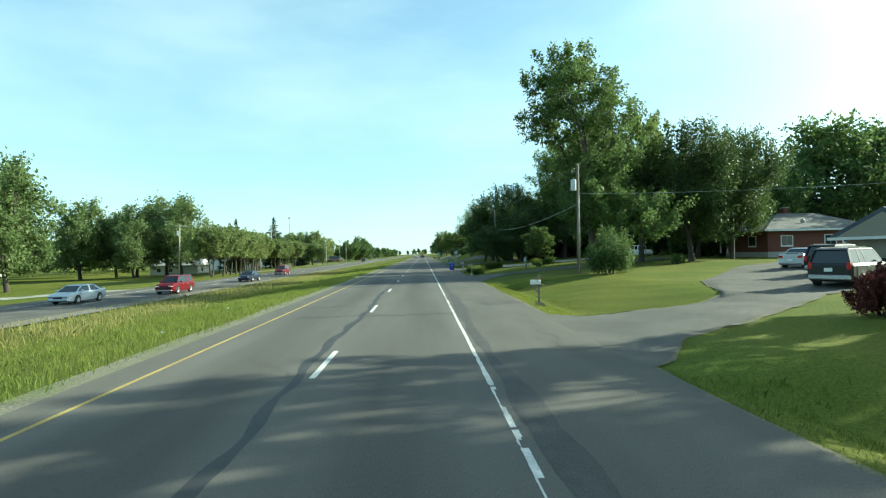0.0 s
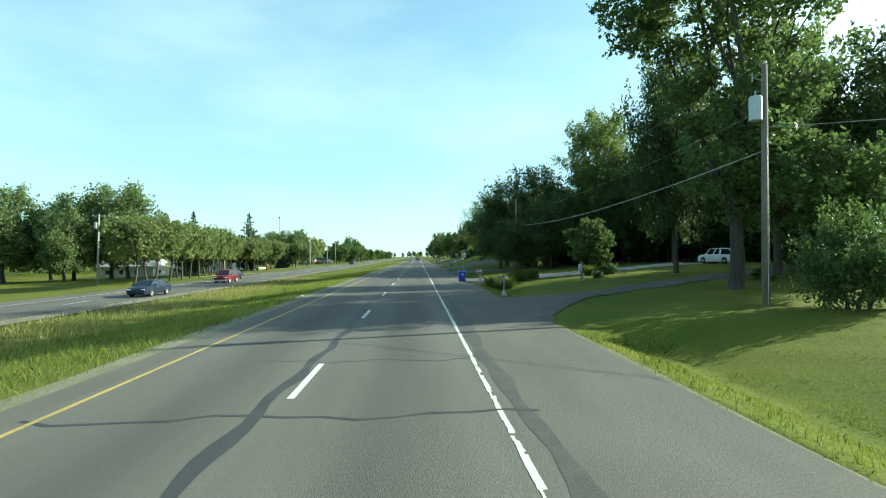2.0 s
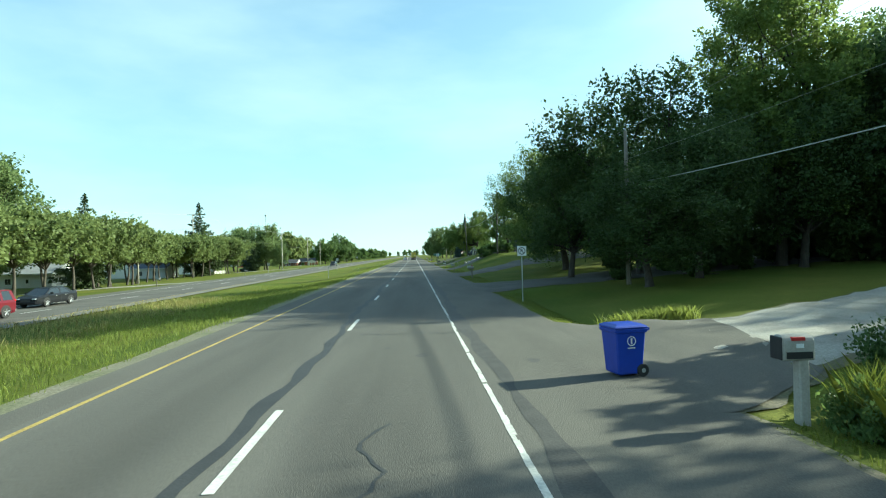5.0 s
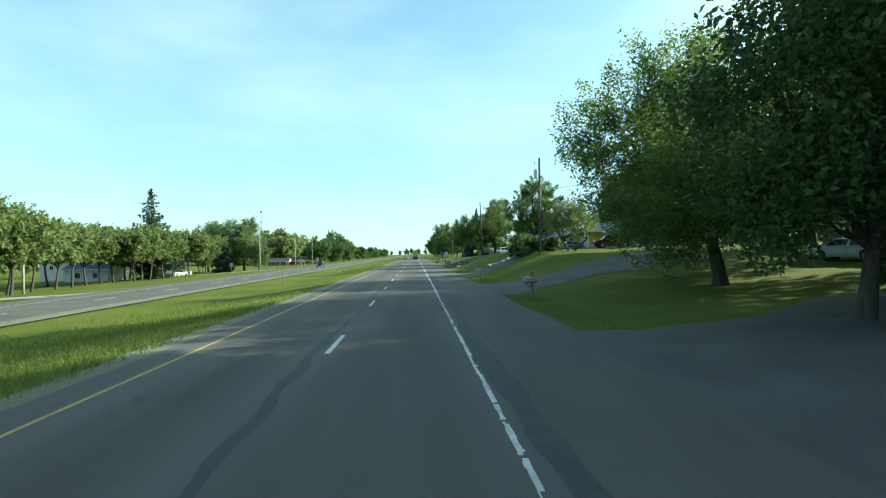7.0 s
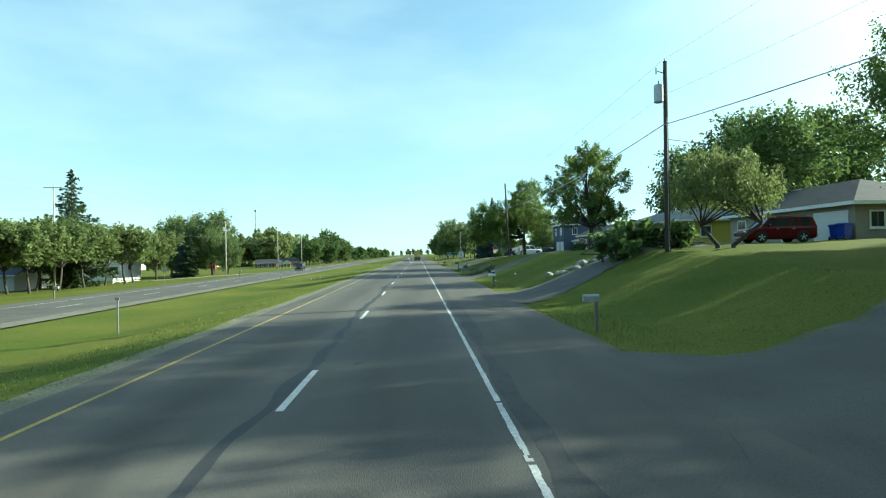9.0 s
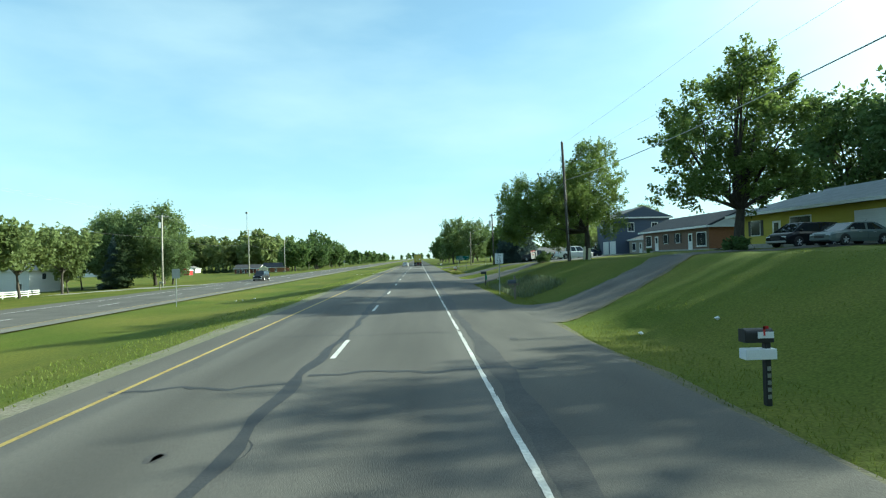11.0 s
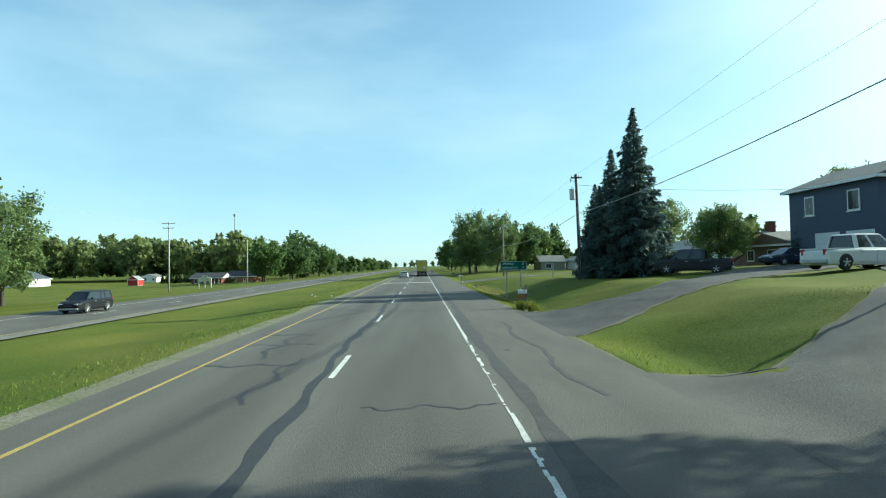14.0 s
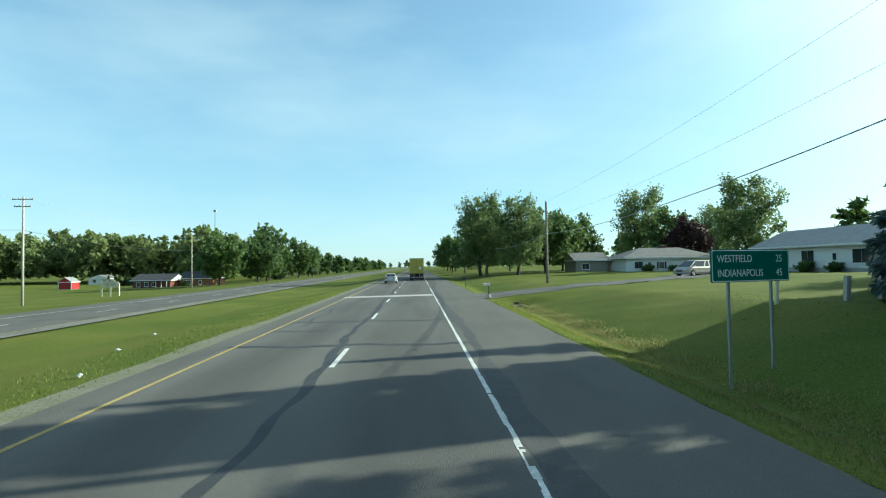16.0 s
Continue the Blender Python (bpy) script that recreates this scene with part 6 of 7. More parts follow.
def utility_pole(x, y, h, wood, label, transformer=False, arm=0.0, lean=0.0, arms=1, pipe=True, rz=0):
    root = thing("utility_pole", label, "utility pole", pose(x, y, gz(x, y), 0, lean, rz), "utility poles")
    part("pole", MB().tube((0, 0, -0.8), (0, 0, h), 0.165, 0.11, 12), wood, root, smooth=True)
    if arm:
        for k in range(arms):
            z = h - 0.35 - k * 0.9
            a = part("crossarm", MB().box(0, -0.13, z, arm * (1 - 0.2 * k), 0.09, 0.12), wood, root)
            mb = MB()
            for q in (-0.46, -0.2, 0.2, 0.46):
                insulator(mb, q * arm * (1 - 0.2 * k), -0.13, z + 0.06)
            part("insulators", mb, M_GREY, a)
    else:
        part("top_pin", insulator(MB(), 0, 0, h), M_GREY, root)
    if transformer:
        t = part("transformer", MB().tube((-0.42, -0.05, h - 2.35), (-0.42, -0.05, h - 1.35), 0.25, 0.25, 16), M_TRANSF, root, "grey can-shaped transformer", smooth=False, bevel=0.03)
        part("bushing", MB().tube((-0.42, -0.05, h - 1.35), (-0.42, -0.05, h - 1.12), 0.04, 0.03, 8), M_GREY, t)
        part("bracket", MB().box(-0.2, -0.02, h - 1.6, 0.2, 0.08, 0.06).box(-0.2, -0.02, h - 2.1, 0.2, 0.08, 0.06), M_STEEL, t)
        part("fuse_arm", MB().tube((0, 0, h - 0.7), (-0.55, -0.05, h - 0.55), 0.025, 0.02, 6).tube((-0.55, -0.05, h - 0.75), (-0.55, -0.05, h - 0.4), 0.03, 0.03, 6), M_GREY, root)
    if pipe:
        part("ground_wire", MB().tube((0.0, -0.17, 0), (0.0, -0.13, h * 0.7), 0.012, 0.012, 5), M_STEEL, root)
    return root


RP = [(16.5, 46.2, 9.9), (16.5, 99.5, 10.2), (16.4, 152.5, 10.7), (16.6, 204.0, 11.3), (16.5, 252.3, 9.6), (16.9, 299.0, 9.2), (16.8, 350.0, 9.6), (17, 402, 9.8)]
for i, (x, y, h) in enumerate(RP):
    utility_pole(x, y, h, M_POLE_DARK if i in (2, 3, 4) else M_POLE, ("dark creosoted" if i in (2, 3, 4) else "weathered brown") + " wooden utility pole" + (" with a grey transformer" if i in (0, 2, 4) else " on the grass bank"),
                 i in (0, 2, 4), 1.0 if i == 4 else 0.0, (0.6, 0, 0.5, -2.3, -1.3, 0, 0, 0)[i])
LP = [(-49.4, 111.5, 11.6, 2.0), (-60.2, 216, 18.0, 3.2), (-44.6, 252.6, 13.1, 2.4), (-46.9, 308, 13.6, 2.6), (-52, 368, 13.4, 0.0), (-55, 428, 15.0, 2.4), (-53, 480, 13.5, 0.0), (-54, 535, 13.5, 2.4), (-55, 590, 13.5, 0.0), (-56, 650, 13.5, 2.0), (-57, 720, 13.5, 2.0), (-50, 60, 11.6, 2.0), (-49, 165, 11.0, 0.0)]
for i, (x, y, h, arm) in enumerate(LP):
    utility_pole(x, y, h, M_POLE_PALE, "pale grey wooden utility pole across the road" if not arm else "pale wooden utility pole with a crossarm", i in (0, 2), arm, 1.5 if i == 0 else 0.0, 2 if i == 3 else 1, False)


def wire(name, a, b, sag, r, material, label, n=14):
    pts = []
    for k in range(n + 1):
        t = k / n
        p = Vector(a).lerp(Vector(b), t)
        p.z -= sag * 4 * t * (1 - t)
        pts.append(p)
    d = (Vector(b) - Vector(a)).normalized()
    u = d.cross(Vector((0, 0, 1))).normalized()
    w = u.cross(d)
    rings = [[tuple(p + (u * math.cos(q) + w * math.sin(q)) * r) for q in (0.8, 2.37, 3.94, 5.51)] for p in pts]
    return tagged(part(name, MB().loft(rings), material), label, "cable", "overhead wires")


for (x0, y0, h0), (x1, y1, h1) in zip(RP, RP[1:]):
    za, zb = gz(x0, y0) + h0, gz(x1, y1) + h1
    wire("power_line", (x0, y0, za + 0.1), (x1, y1, zb + 0.1), 0.5, 0.006, M_WIRE, "thin overhead power line between poles")
    wire("neutral_line", (x0, y0, za - 1.9), (x1, y1, zb - 1.9), 0.6, 0.006, M_WIRE, "thin overhead neutral wire between poles")
    wire("phone_cable", (x0 - 0.1, y0, za - 3.6), (x1 - 0.1, y1, zb - 3.6), 0.8, 0.026, M_WIRE, "thick grey telephone cable between poles")
for (x0, y0, h0, a0), (x1, y1, h1, a1) in zip(LP[:8], LP[1:8]):
    za, zb = gz(x0, y0) + h0, gz(x1, y1) + h1
    for dx in (-0.8, 0.8):
        wire("power_line", (x0 + dx, y0, za - 0.2), (x1 + dx, y1, zb - 0.2), 0.7, 0.009, M_WIRE, "thin overhead power line across the road")
    wire("phone_cable", (x0, y0, za - 4.2), (x1, y1, zb - 4.2), 0.9, 0.022, M_CABLE, "dark telephone cable across the road")
wire("service_drop", (16.5, 46.2, gz(16.5, 46.2) + 7.3), (42, 22, 6.4), 0.5, 0.018, M_WIRE, "pale service cable running to a house")
wire("service_drop", (16.4, 152.5, gz(16.4, 152.5) + 6.3), (37, 150, 7.0), 0.4, 0.016, M_CABLE, "service cable running to a house")
wire("service_drop", (16.5, 252.3, gz(16.5, 252.3) + 8.6), (40, 246, 8.6), 0.5, 0.016, M_CABLE, "service cable running to a blue house")

# distant mast
mast = thing("radio_mast", "tall thin steel radio mast on the horizon", "mast", pose(-180, 715, -3.4))
part("shaft", MB().tube((0, 0, 0), (0, 0, 60), 0.55, 0.35, 8), M_GREY, mast)
part("antennas", MB().box(0, 0, 58.5, 2.2, 2.2, 1.6), M_GREY, mast)


# ---------------------------------------------------------------- signs
def lettering(name, text, size, material, parent, m, label=""):
    cu = bpy.data.curves.new(name, "FONT")
    cu.body, cu.size, cu.align_x, cu.extrude = text, size, "LEFT", 0.002
    tmp = bpy.data.objects.new(name, cu)
    me = bpy.data.meshes.new_from_object(tmp)
    bpy.data.objects.remove(tmp)
    me.materials.clear()
    me.materials.append(material)
    ob = new(name, me)
    ob.parent, ob.matrix_basis = parent, m
    return tagged(ob, label)


def rounded(w, h, r, n=4):
    out = []
    for cx, cy, a0 in ((w / 2 - r, h / 2 - r, 0), (-w / 2 + r, h / 2 - r, 90), (-w / 2 + r, -h / 2 + r, 180), (w / 2 - r, -h / 2 + r, 270)):
        for k in range(n + 1):
            a = radians(a0 + 90 * k / n)
            out.append((cx + r * math.cos(a), cy + r * math.sin(a)))
    return out


def panel(mb, w, h, r, y0, y1, cx=0, cz=0):
    return mb.prism([(p[0] + cx, p[1] + cz) for p in rounded(w, h, r)], y0, y1, "y")


# guide sign
gs = thing("guide_sign", "green distance sign with white lettering on two steel posts", "road sign", pose(10.7, 254.0, gz(10.7, 254), 0, 0, 18))
gzb = 2.06 - gz(10.7, 254)
bd = part("board", panel(MB(), 2.72, 0.82, 0.05, -0.02, 0.02, 0, gzb + 0.41), M_SIGN_GREEN, gs)
bm_ = MB()
panel(bm_, 2.69, 0.79, 0.05, -0.023, -0.021, 0, gzb + 0.41)
part("border", bm_, M_SIGN_WHITE, bd)
part("face", panel(MB(), 2.64, 0.74, 0.045, -0.027, -0.024, 0, gzb + 0.41), M_SIGN_GREEN, bd)
for tx, x, z in (("WESTFIELD", -1.18, 0.48), ("25", 0.86, 0.48), ("INDIANAPOLIS", -1.18, 0.12), ("45", 0.86, 0.12)):
    lettering("legend", tx, 0.262, M_SIGN_WHITE, bd, pose(x, -0.031, gzb + z + 0.02, 90) @ Matrix.Diagonal((0.90, 1, 1, 1)), "white legend " + tx)
for s in (-0.75, 0.75):
    part("post", MB().box(s, 0.05, gzb / 2 + 0.2, 0.07, 0.05, gzb + 1.2), M_STEEL, gs)

# speed limit
sp = thing("speed_limit_sign", "white speed limit sign reading 55 on a steel post", "road sign", pose(8.1, 192.6, gz(8.1, 192.6), 0, 0, 0))
z0 = 2.82 - gz(8.1, 192.6)
pl = part("plate", panel(MB(), 0.61, 0.76, 0.04, -0.004, 0.004, 0, z0 - 0.38), M_SIGN_WHITE, sp)
part("border", panel(MB(), 0.58, 0.73, 0.035, -0.008, -0.005, 0, z0 - 0.38), M_BLACK, pl)
part("face", panel(MB(), 0.555, 0.705, 0.03, -0.012, -0.009, 0, z0 - 0.38), M_SIGN_WHITE, pl)
for tx, x, z, s_ in (("SPEED", -0.21, -0.19, 0.145), ("LIMIT", -0.18, -0.335, 0.145), ("55", -0.215, -0.66, 0.40)):
    lettering("legend", tx, s_, M_BLACK, pl, pose(x, -0.016, z0 + z, 90) @ Matrix.Diagonal((0.86, 1, 1, 1)), "black legend " + tx)
part("post", MB().box(0, 0.03, z0 / 2 - 0.2, 0.06, 0.04, z0 + 0.4), M_STEEL, sp)

# no parking
npk = thing("no_parking_sign", "square white no-parking sign on a thin steel post", "road sign", pose(8.5, 95.4, gz(8.5, 95.4)))
z0 = 2.95 - gz(8.5, 95.4)
pl = part("plate", panel(MB(), 0.52, 0.56, 0.03, -0.004, 0.004, 0, z0 - 0.28), M_SIGN_WHITE, npk)
ringm = MB()
for k in range(28):
    a, b = 2 * math.pi * k / 28, 2 * math.pi * (k + 1) / 28
    ringm.quad((0.21 * math.cos(a), -0.009, z0 - 0.28 + 0.21 * math.sin(a)), (0.21 * math.cos(b), -0.009, z0 - 0.28 + 0.21 * math.sin(b)), (0.165 * math.cos(b), -0.009, z0 - 0.28 + 0.165 * math.sin(b)), (0.165 * math.cos(a), -0.009, z0 - 0.28 + 0.165 * math.sin(a)))
part("ring", ringm, M_BLACK, pl)
part("slash", MB().add([(-0.15, -0.011, z0 - 0.15), (-0.12, -0.011, z0 - 0.12), (0.15, -0.011, z0 - 0.41), (0.12, -0.011, z0 - 0.44)], [(0, 1, 2, 3)]), M_BLACK, pl)
lettering("legend", "R", 0.30, M_BLACK, pl, pose(-0.10, -0.013, z0 - 0.385, 90), "black letter R")
part("post", MB().box(0, 0.025, z0 / 2 - 0.2, 0.05, 0.035, z0 + 0.4), M_STEEL, npk)

# small sign and markers in and beyond the median
for x, y, h in ((-17.2, 198.2, 3.0), (-36, 204, 2.6), (-30.5 - 4, 33, 2.6)):
    s_ = thing("road_sign", "grey back of a small road sign on a post", "road sign", pose(x, y, gz(x, y)))
    part("plate", panel(MB(), 0.62, 0.76, 0.03, -0.005, 0.005, 0, h - 0.38), M_STEEL, s_)
    part("post", MB().box(0, 0.03, h / 2 - 0.2, 0.05, 0.04, h + 0.2), M_STEEL, s_)
st = thing("stop_sign", "red octagonal stop sign beside a far drive", "road sign", pose(-36.5, 47, gz(-36.5, 47), 0, 0, 20))
part("plate", MB().prism([(0.38 * math.cos(radians(22.5 + 45 * k)), 2.3 + 0.38 * math.sin(radians(22.5 + 45 * k))) for k in range(8)], -0.005, 0.005, "y"), M_SIGN_RED, st)
part("post", MB().box(0, 0.03, 1.2, 0.05, 0.04, 2.8), M_STEEL, st)
md = thing("median_marker", "slim grey reflector post in the grass median", "marker post", pose(-11.2, 148, gz(-11.2, 148)))
part("post", MB().box(0, 0, 0.75, 0.06, 0.04, 1.9), M_STEEL, md)
part("reflector", MB().box(0, -0.025, 1.6, 0.2, 0.02, 0.12), M_PLASTIC_GREY, md)
dm = thing("warning_sign", "diamond-shaped sign seen from behind on a post", "road sign", pose(-40, 452, gz(-40, 452)))
part("plate", MB().prism([(0, 3.9), (0.75, 3.15), (0, 2.4), (-0.75, 3.15)], -0.01, 0.01, "y"), M_STEEL, dm)
part("post", MB().box(0, 0.04, 1.5, 0.07, 0.05, 3.4), M_STEEL, dm)

# entrance sign across the road
cs = thing("entrance_sign", "cream-painted wooden entrance sign with an arched top", "sign", pose(-49.6, 331, gz(-49.6, 331) - 0.1, 0, 0, 8))
for x in (-1.35, 0, 1.35):
    part("post", MB().box(x, 0, 1.15, 0.22, 0.22, 2.5), M_CREAM, cs, bevel=0.02)
brd = part("board", MB().box(0, 0, 2.15, 2.5, 0.12, 0.95), M_CREAM, cs, bevel=0.02)
part("arch", MB().prism([(0.75 * math.cos(radians(a)), 2.62 + 0.5 * math.sin(radians(a))) for a in range(0, 181, 15)], -0.06, 0.06, "y"), M_CREAM, brd)
part("roundel", MB().tube((0, -0.06, 2.78), (0, -0.075, 2.78), 0.2, 0.2, 16), M_GREY, brd)
for z, w in ((2.38, 1.5), (2.16, 1.9), (1.96, 1.2)):
    part("text_bar", MB().box(0, -0.066, z, w, 0.012, 0.09), M_GREY, brd)

# yard sale-board
ys = thing("yard_sign", "white real-estate yard board on a leaning white post", "sign", pose(17.0, 220.5, gz(17, 220.5), 0, -6, 25))
part("post", MB().box(0.45, 0, 0.7, 0.1, 0.1, 1.8), M_WHITE, ys)
part("arm", MB().box(0, 0, 1.45, 1.0, 0.08, 0.08), M_WHITE, ys)
bo = part("board", MB().box(-0.1, 0, 1.0, 0.62, 0.04, 0.7), M_SIGN_WHITE, ys)
rd = part("rider", MB().box(-0.1, 0, 1.58, 0.74, 0.03, 0.20), M_SIGN_RED, ys, "red rider panel")
lettering("legend", "FOR SALE", 0.16, M_SIGN_WHITE, rd, pose(-0.43, -0.018, 1.525, 90) @ Matrix.Diagonal((0.92, 1, 1, 1)), "white legend FOR SALE")
for z in (1.18, 1.02, 0.85):
    part("text_bar", MB().box(-0.1, -0.026, z, 0.44, 0.01, 0.07), M_SIGN_RED if z > 1.1 else M_GREY, bo)


# ---------------------------------------------------------------- mailboxes
def box_arch(mb, w, h, l, x0=0.0, z=0.0):
    """A mailbox body: half-round top, lying along x."""
    prof = [(-w / 2, 0), (w / 2, 0), (w / 2, h - w / 2)] + [(w / 2 * math.cos(radians(a)), h - w / 2 + w / 2 * math.sin(radians(a))) for a in range(20, 161, 20)] + [(-w / 2, h - w / 2)]
    return mb.prism([(p[0], p[1] + z) for p in prof], x0 - l / 2, x0 + l / 2, "x")


def mailbox(x, y, label, body, post, h=1.05, rz=0.0, lean=0.0, post_w=0.1, arm=False, flag=True, extra=None, boxes=((0, 0),)):
    root = thing("mailbox", label, "mailbox", pose(x, y, gz(x, y), lean, 0, rz))
    part("post", MB().box(0.05, 0, h / 2 - 0.25, post_w, post_w, h + 0.5), post, root, bevel=0.008)
    if arm:
        part("arm", MB().box(-0.05, 0, h - 0.06, 0.75, post_w, 0.09), post, root)
        part("brace", MB().tube((0.05, 0, h - 0.45), (-0.3, 0, h - 0.1), 0.035, 0.035, 6), post, root)
        part("post_top", MB().box(0.05, 0, h + 0.22, post_w, post_w, 0.54), post, root)
    for dy, dz in boxes:
        b = part("box", box_arch(MB(), 0.19, 0.24, 0.50, -0.12, h + dz), body, root, bevel=0.006)
        b.location = (0, dy, 0)
        part("door", MB().box(-0.375, 0, h + dz + 0.115, 0.012, 0.185, 0.22), body, b)
        if flag:
            part("flag", MB().box(-0.05, -0.105, h + dz + 0.2, 0.03, 0.012, 0.16).box(-0.02, -0.105, h + dz + 0.26, 0.09, 0.012, 0.05), M_SIGN_RED, b)
    if extra:
        extra(root, h)
    return root


def planter(root, h):
    for dx, dy, lx, ly in ((0.05, -0.21, 0.45, 0.04), (0.05, 0.21, 0.45, 0.04), (-0.17, 0, 0.04, 0.38), (0.27, 0, 0.04, 0.38)):
        part("planter_board", MB().box(dx, dy, 0.02, lx, ly, 0.16), M_POLE, root, "grey weathered planter board")


mailbox(8.2, 26.0, "white metal mailbox on a weathered wooden post in a low planter", M_WHITE, M_POLE, 1.05, arm=True, extra=planter)


def stone_base(root, h):
    part("base_stone", MB().tube((0.05, 0, -0.1), (0.05, 0, 0.28), 0.22, 0.10, 9), M_CONCRETE, root)


mailbox(8.05, 60.4, "weathered bare-metal mailbox on a thin stalk set in concrete", mat("rusted_mailbox", (0.27, 0.24, 0.215), rough=0.6, var=0.35, scale=8.0), M_STEEL, 1.12, post_w=0.045, extra=stone_base)
pm = thing("mailbox", "taupe plastic mailbox and broad post with red panel", "mailbox", pose(8.0, 73.5, gz(8.0, 73.5)))
part("post", MB().box(0.06, 0, 0.45, 0.17, 0.17, 1.3, taper=0.92), M_PLASTIC_GREY, pm, bevel=0.02)
pb = part("box", box_arch(MB(), 0.27, 0.38, 0.50, -0.06, 0.98), M_PLASTIC_GREY, pm, bevel=0.02)
part("newspaper_slot", MB().box(-0.06, -0.137, 1.06, 0.40, 0.014, 0.10), M_BLACK, pb)
part("flag", MB().box(-0.07, -0.118, 1.30, 0.20, 0.05, 0.05), M_SIGN_RED, pb, "red flag")
part("number_bar", MB().box(-0.05, -0.139, 1.2, 0.11, 0.012, 0.06), M_SIGN_WHITE, pb)
part("door", MB().box(-0.318, 0, 1.16, 0.02, 0.255, 0.34), M_BLACK, pb, "dark front door", bevel=0.01)
mailbox(8.6, 122.6, "group of dark metal mailboxes on one wooden post", M_GREY, M_POLE, 1.05, rz=8, arm=True, boxes=((-0.32, 0.0), (0.0, 0.03), (0.32, 0.0)))


def news_tube(root, h):
    part("news_box", MB().box(-0.1, 0, h - 0.2, 0.55, 0.2, 0.18), M_SIGN_WHITE, root, "white newspaper box", bevel=0.01)
    part("number_bar", MB().box(-0.02, -0.1, h + 0.13, 0.28, 0.012, 0.11), M_SIGN_WHITE, root)
    for k in range(5):
        part("reflector", MB().box(0.05, -0.058, h - 0.45 - k * 0.12, 0.06, 0.01, 0.07), M_STEEL, root)


mailbox(8.2, 164.4, "black mailbox with a white newspaper box on a dark post", M_BLACK, M_BLACK, 1.1, extra=news_tube)
mailbox(8.35, 188.4, "slate-grey metal mailbox on a weathered wooden post", mat("slate_mailbox", (0.08, 0.09, 0.11), rough=0.5, var=0.15), M_POLE, 1.0, arm=True, flag=False)


def green_tube(root, h):
    part("news_box", MB().box(0.10, -0.02, h - 0.35, 0.14, 0.2, 0.5), mat("green_plastic", (0.01, 0.16, 0.09), rough=0.5, var=0.1), root, "green newspaper tube", bevel=0.02)


mailbox(8.55, 204.2, "dark weathered mailbox on a leaning post with a green tube", M_BLACK, M_POLE_DARK, 1.1, rz=-12, lean=5, extra=green_tube, flag=False)

def orange_tube(root, h):
    part("news_box", MB().box(-0.12, 0.02, h - 0.16, 0.46, 0.14, 0.13), mat("orange_plastic", (0.42, 0.12, 0.03), rough=0.5, var=0.1), root, "faded orange newspaper tube", bevel=0.02)


mailbox(8.15, 236.2, "white metal mailbox on a wooden arm amid tall grass", M_WHITE, M_POLE, 1.0, arm=True, extra=orange_tube)
mailbox(7.95, 283.0, "white mailbox on a short post with a stone foot", M_WHITE, M_POLE, 0.95, extra=stone_base)
mailbox(8.2, 306.0, "distant dark mailbox on a post", M_BLACK, M_POLE, 1.0, flag=False)
mailbox(8.0, 140.5, "small dark mailbox on a post by a drive", M_GREY, M_POLE, 1.0, flag=False)
for x, y in ((-33.0, 228), (-33.5, 140), (-33, 176)):
    mailbox(x, y, "pale mailbox on a post across the road", M_GREY, M_POLE, 1.0, rz=180, flag=False)

# utility meter post and small posts
mp = thing("meter_post", "grey utility meters on a short wooden post", "meter", pose(16.4, 69.6, gz(16.4, 69.6)))
part("post", MB().box(0, 0, 0.7, 0.14, 0.14, 2.0), M_POLE, mp)
part("cabinet", MB().box(-0.16, -0.12, 1.15, 0.28, 0.12, 0.6), M_TRANSF, mp, bevel=0.01)
for z in (1.0, 1.3):
    part("meter", MB().tube((-0.16, -0.18, z), (-0.16, -0.27, z), 0.09, 0.085, 14), M_STEEL, mp)
part("pedestal", MB().box(0.16, 0.1, 0.3, 0.16, 0.16, 0.7), M_TRANSF, mp)
for x, y, h in ((16.0, 260.5, 1.75), (18.3, 259.9, 0.9), (19.3, 259.5, 0.8), (18.2, 204.6, 1.3), (18.9, 205.2, 1.1)):
    po = thing("marker_post", "pale leaning marker post on the lawn" if h > 1 else "short weathered wooden post on the lawn", "post", pose(x, y, gz(x, y), 0, 4, 0))
    part("post", MB().box(0, 0, h / 2 - 0.1, (0.22 if y < 210 else 0.11) if h > 1 else 0.18, 0.1 if h > 1 else 0.18, h + 0.2), M_CREAM if h > 1 else M_POLE_PALE, po, bevel=0.01)
    part("cap", MB().box(0, 0, h + 0.02, 0.12 if h > 1 else 0.19, 0.11 if h > 1 else 0.19, 0.03), M_POLE_PALE, po)


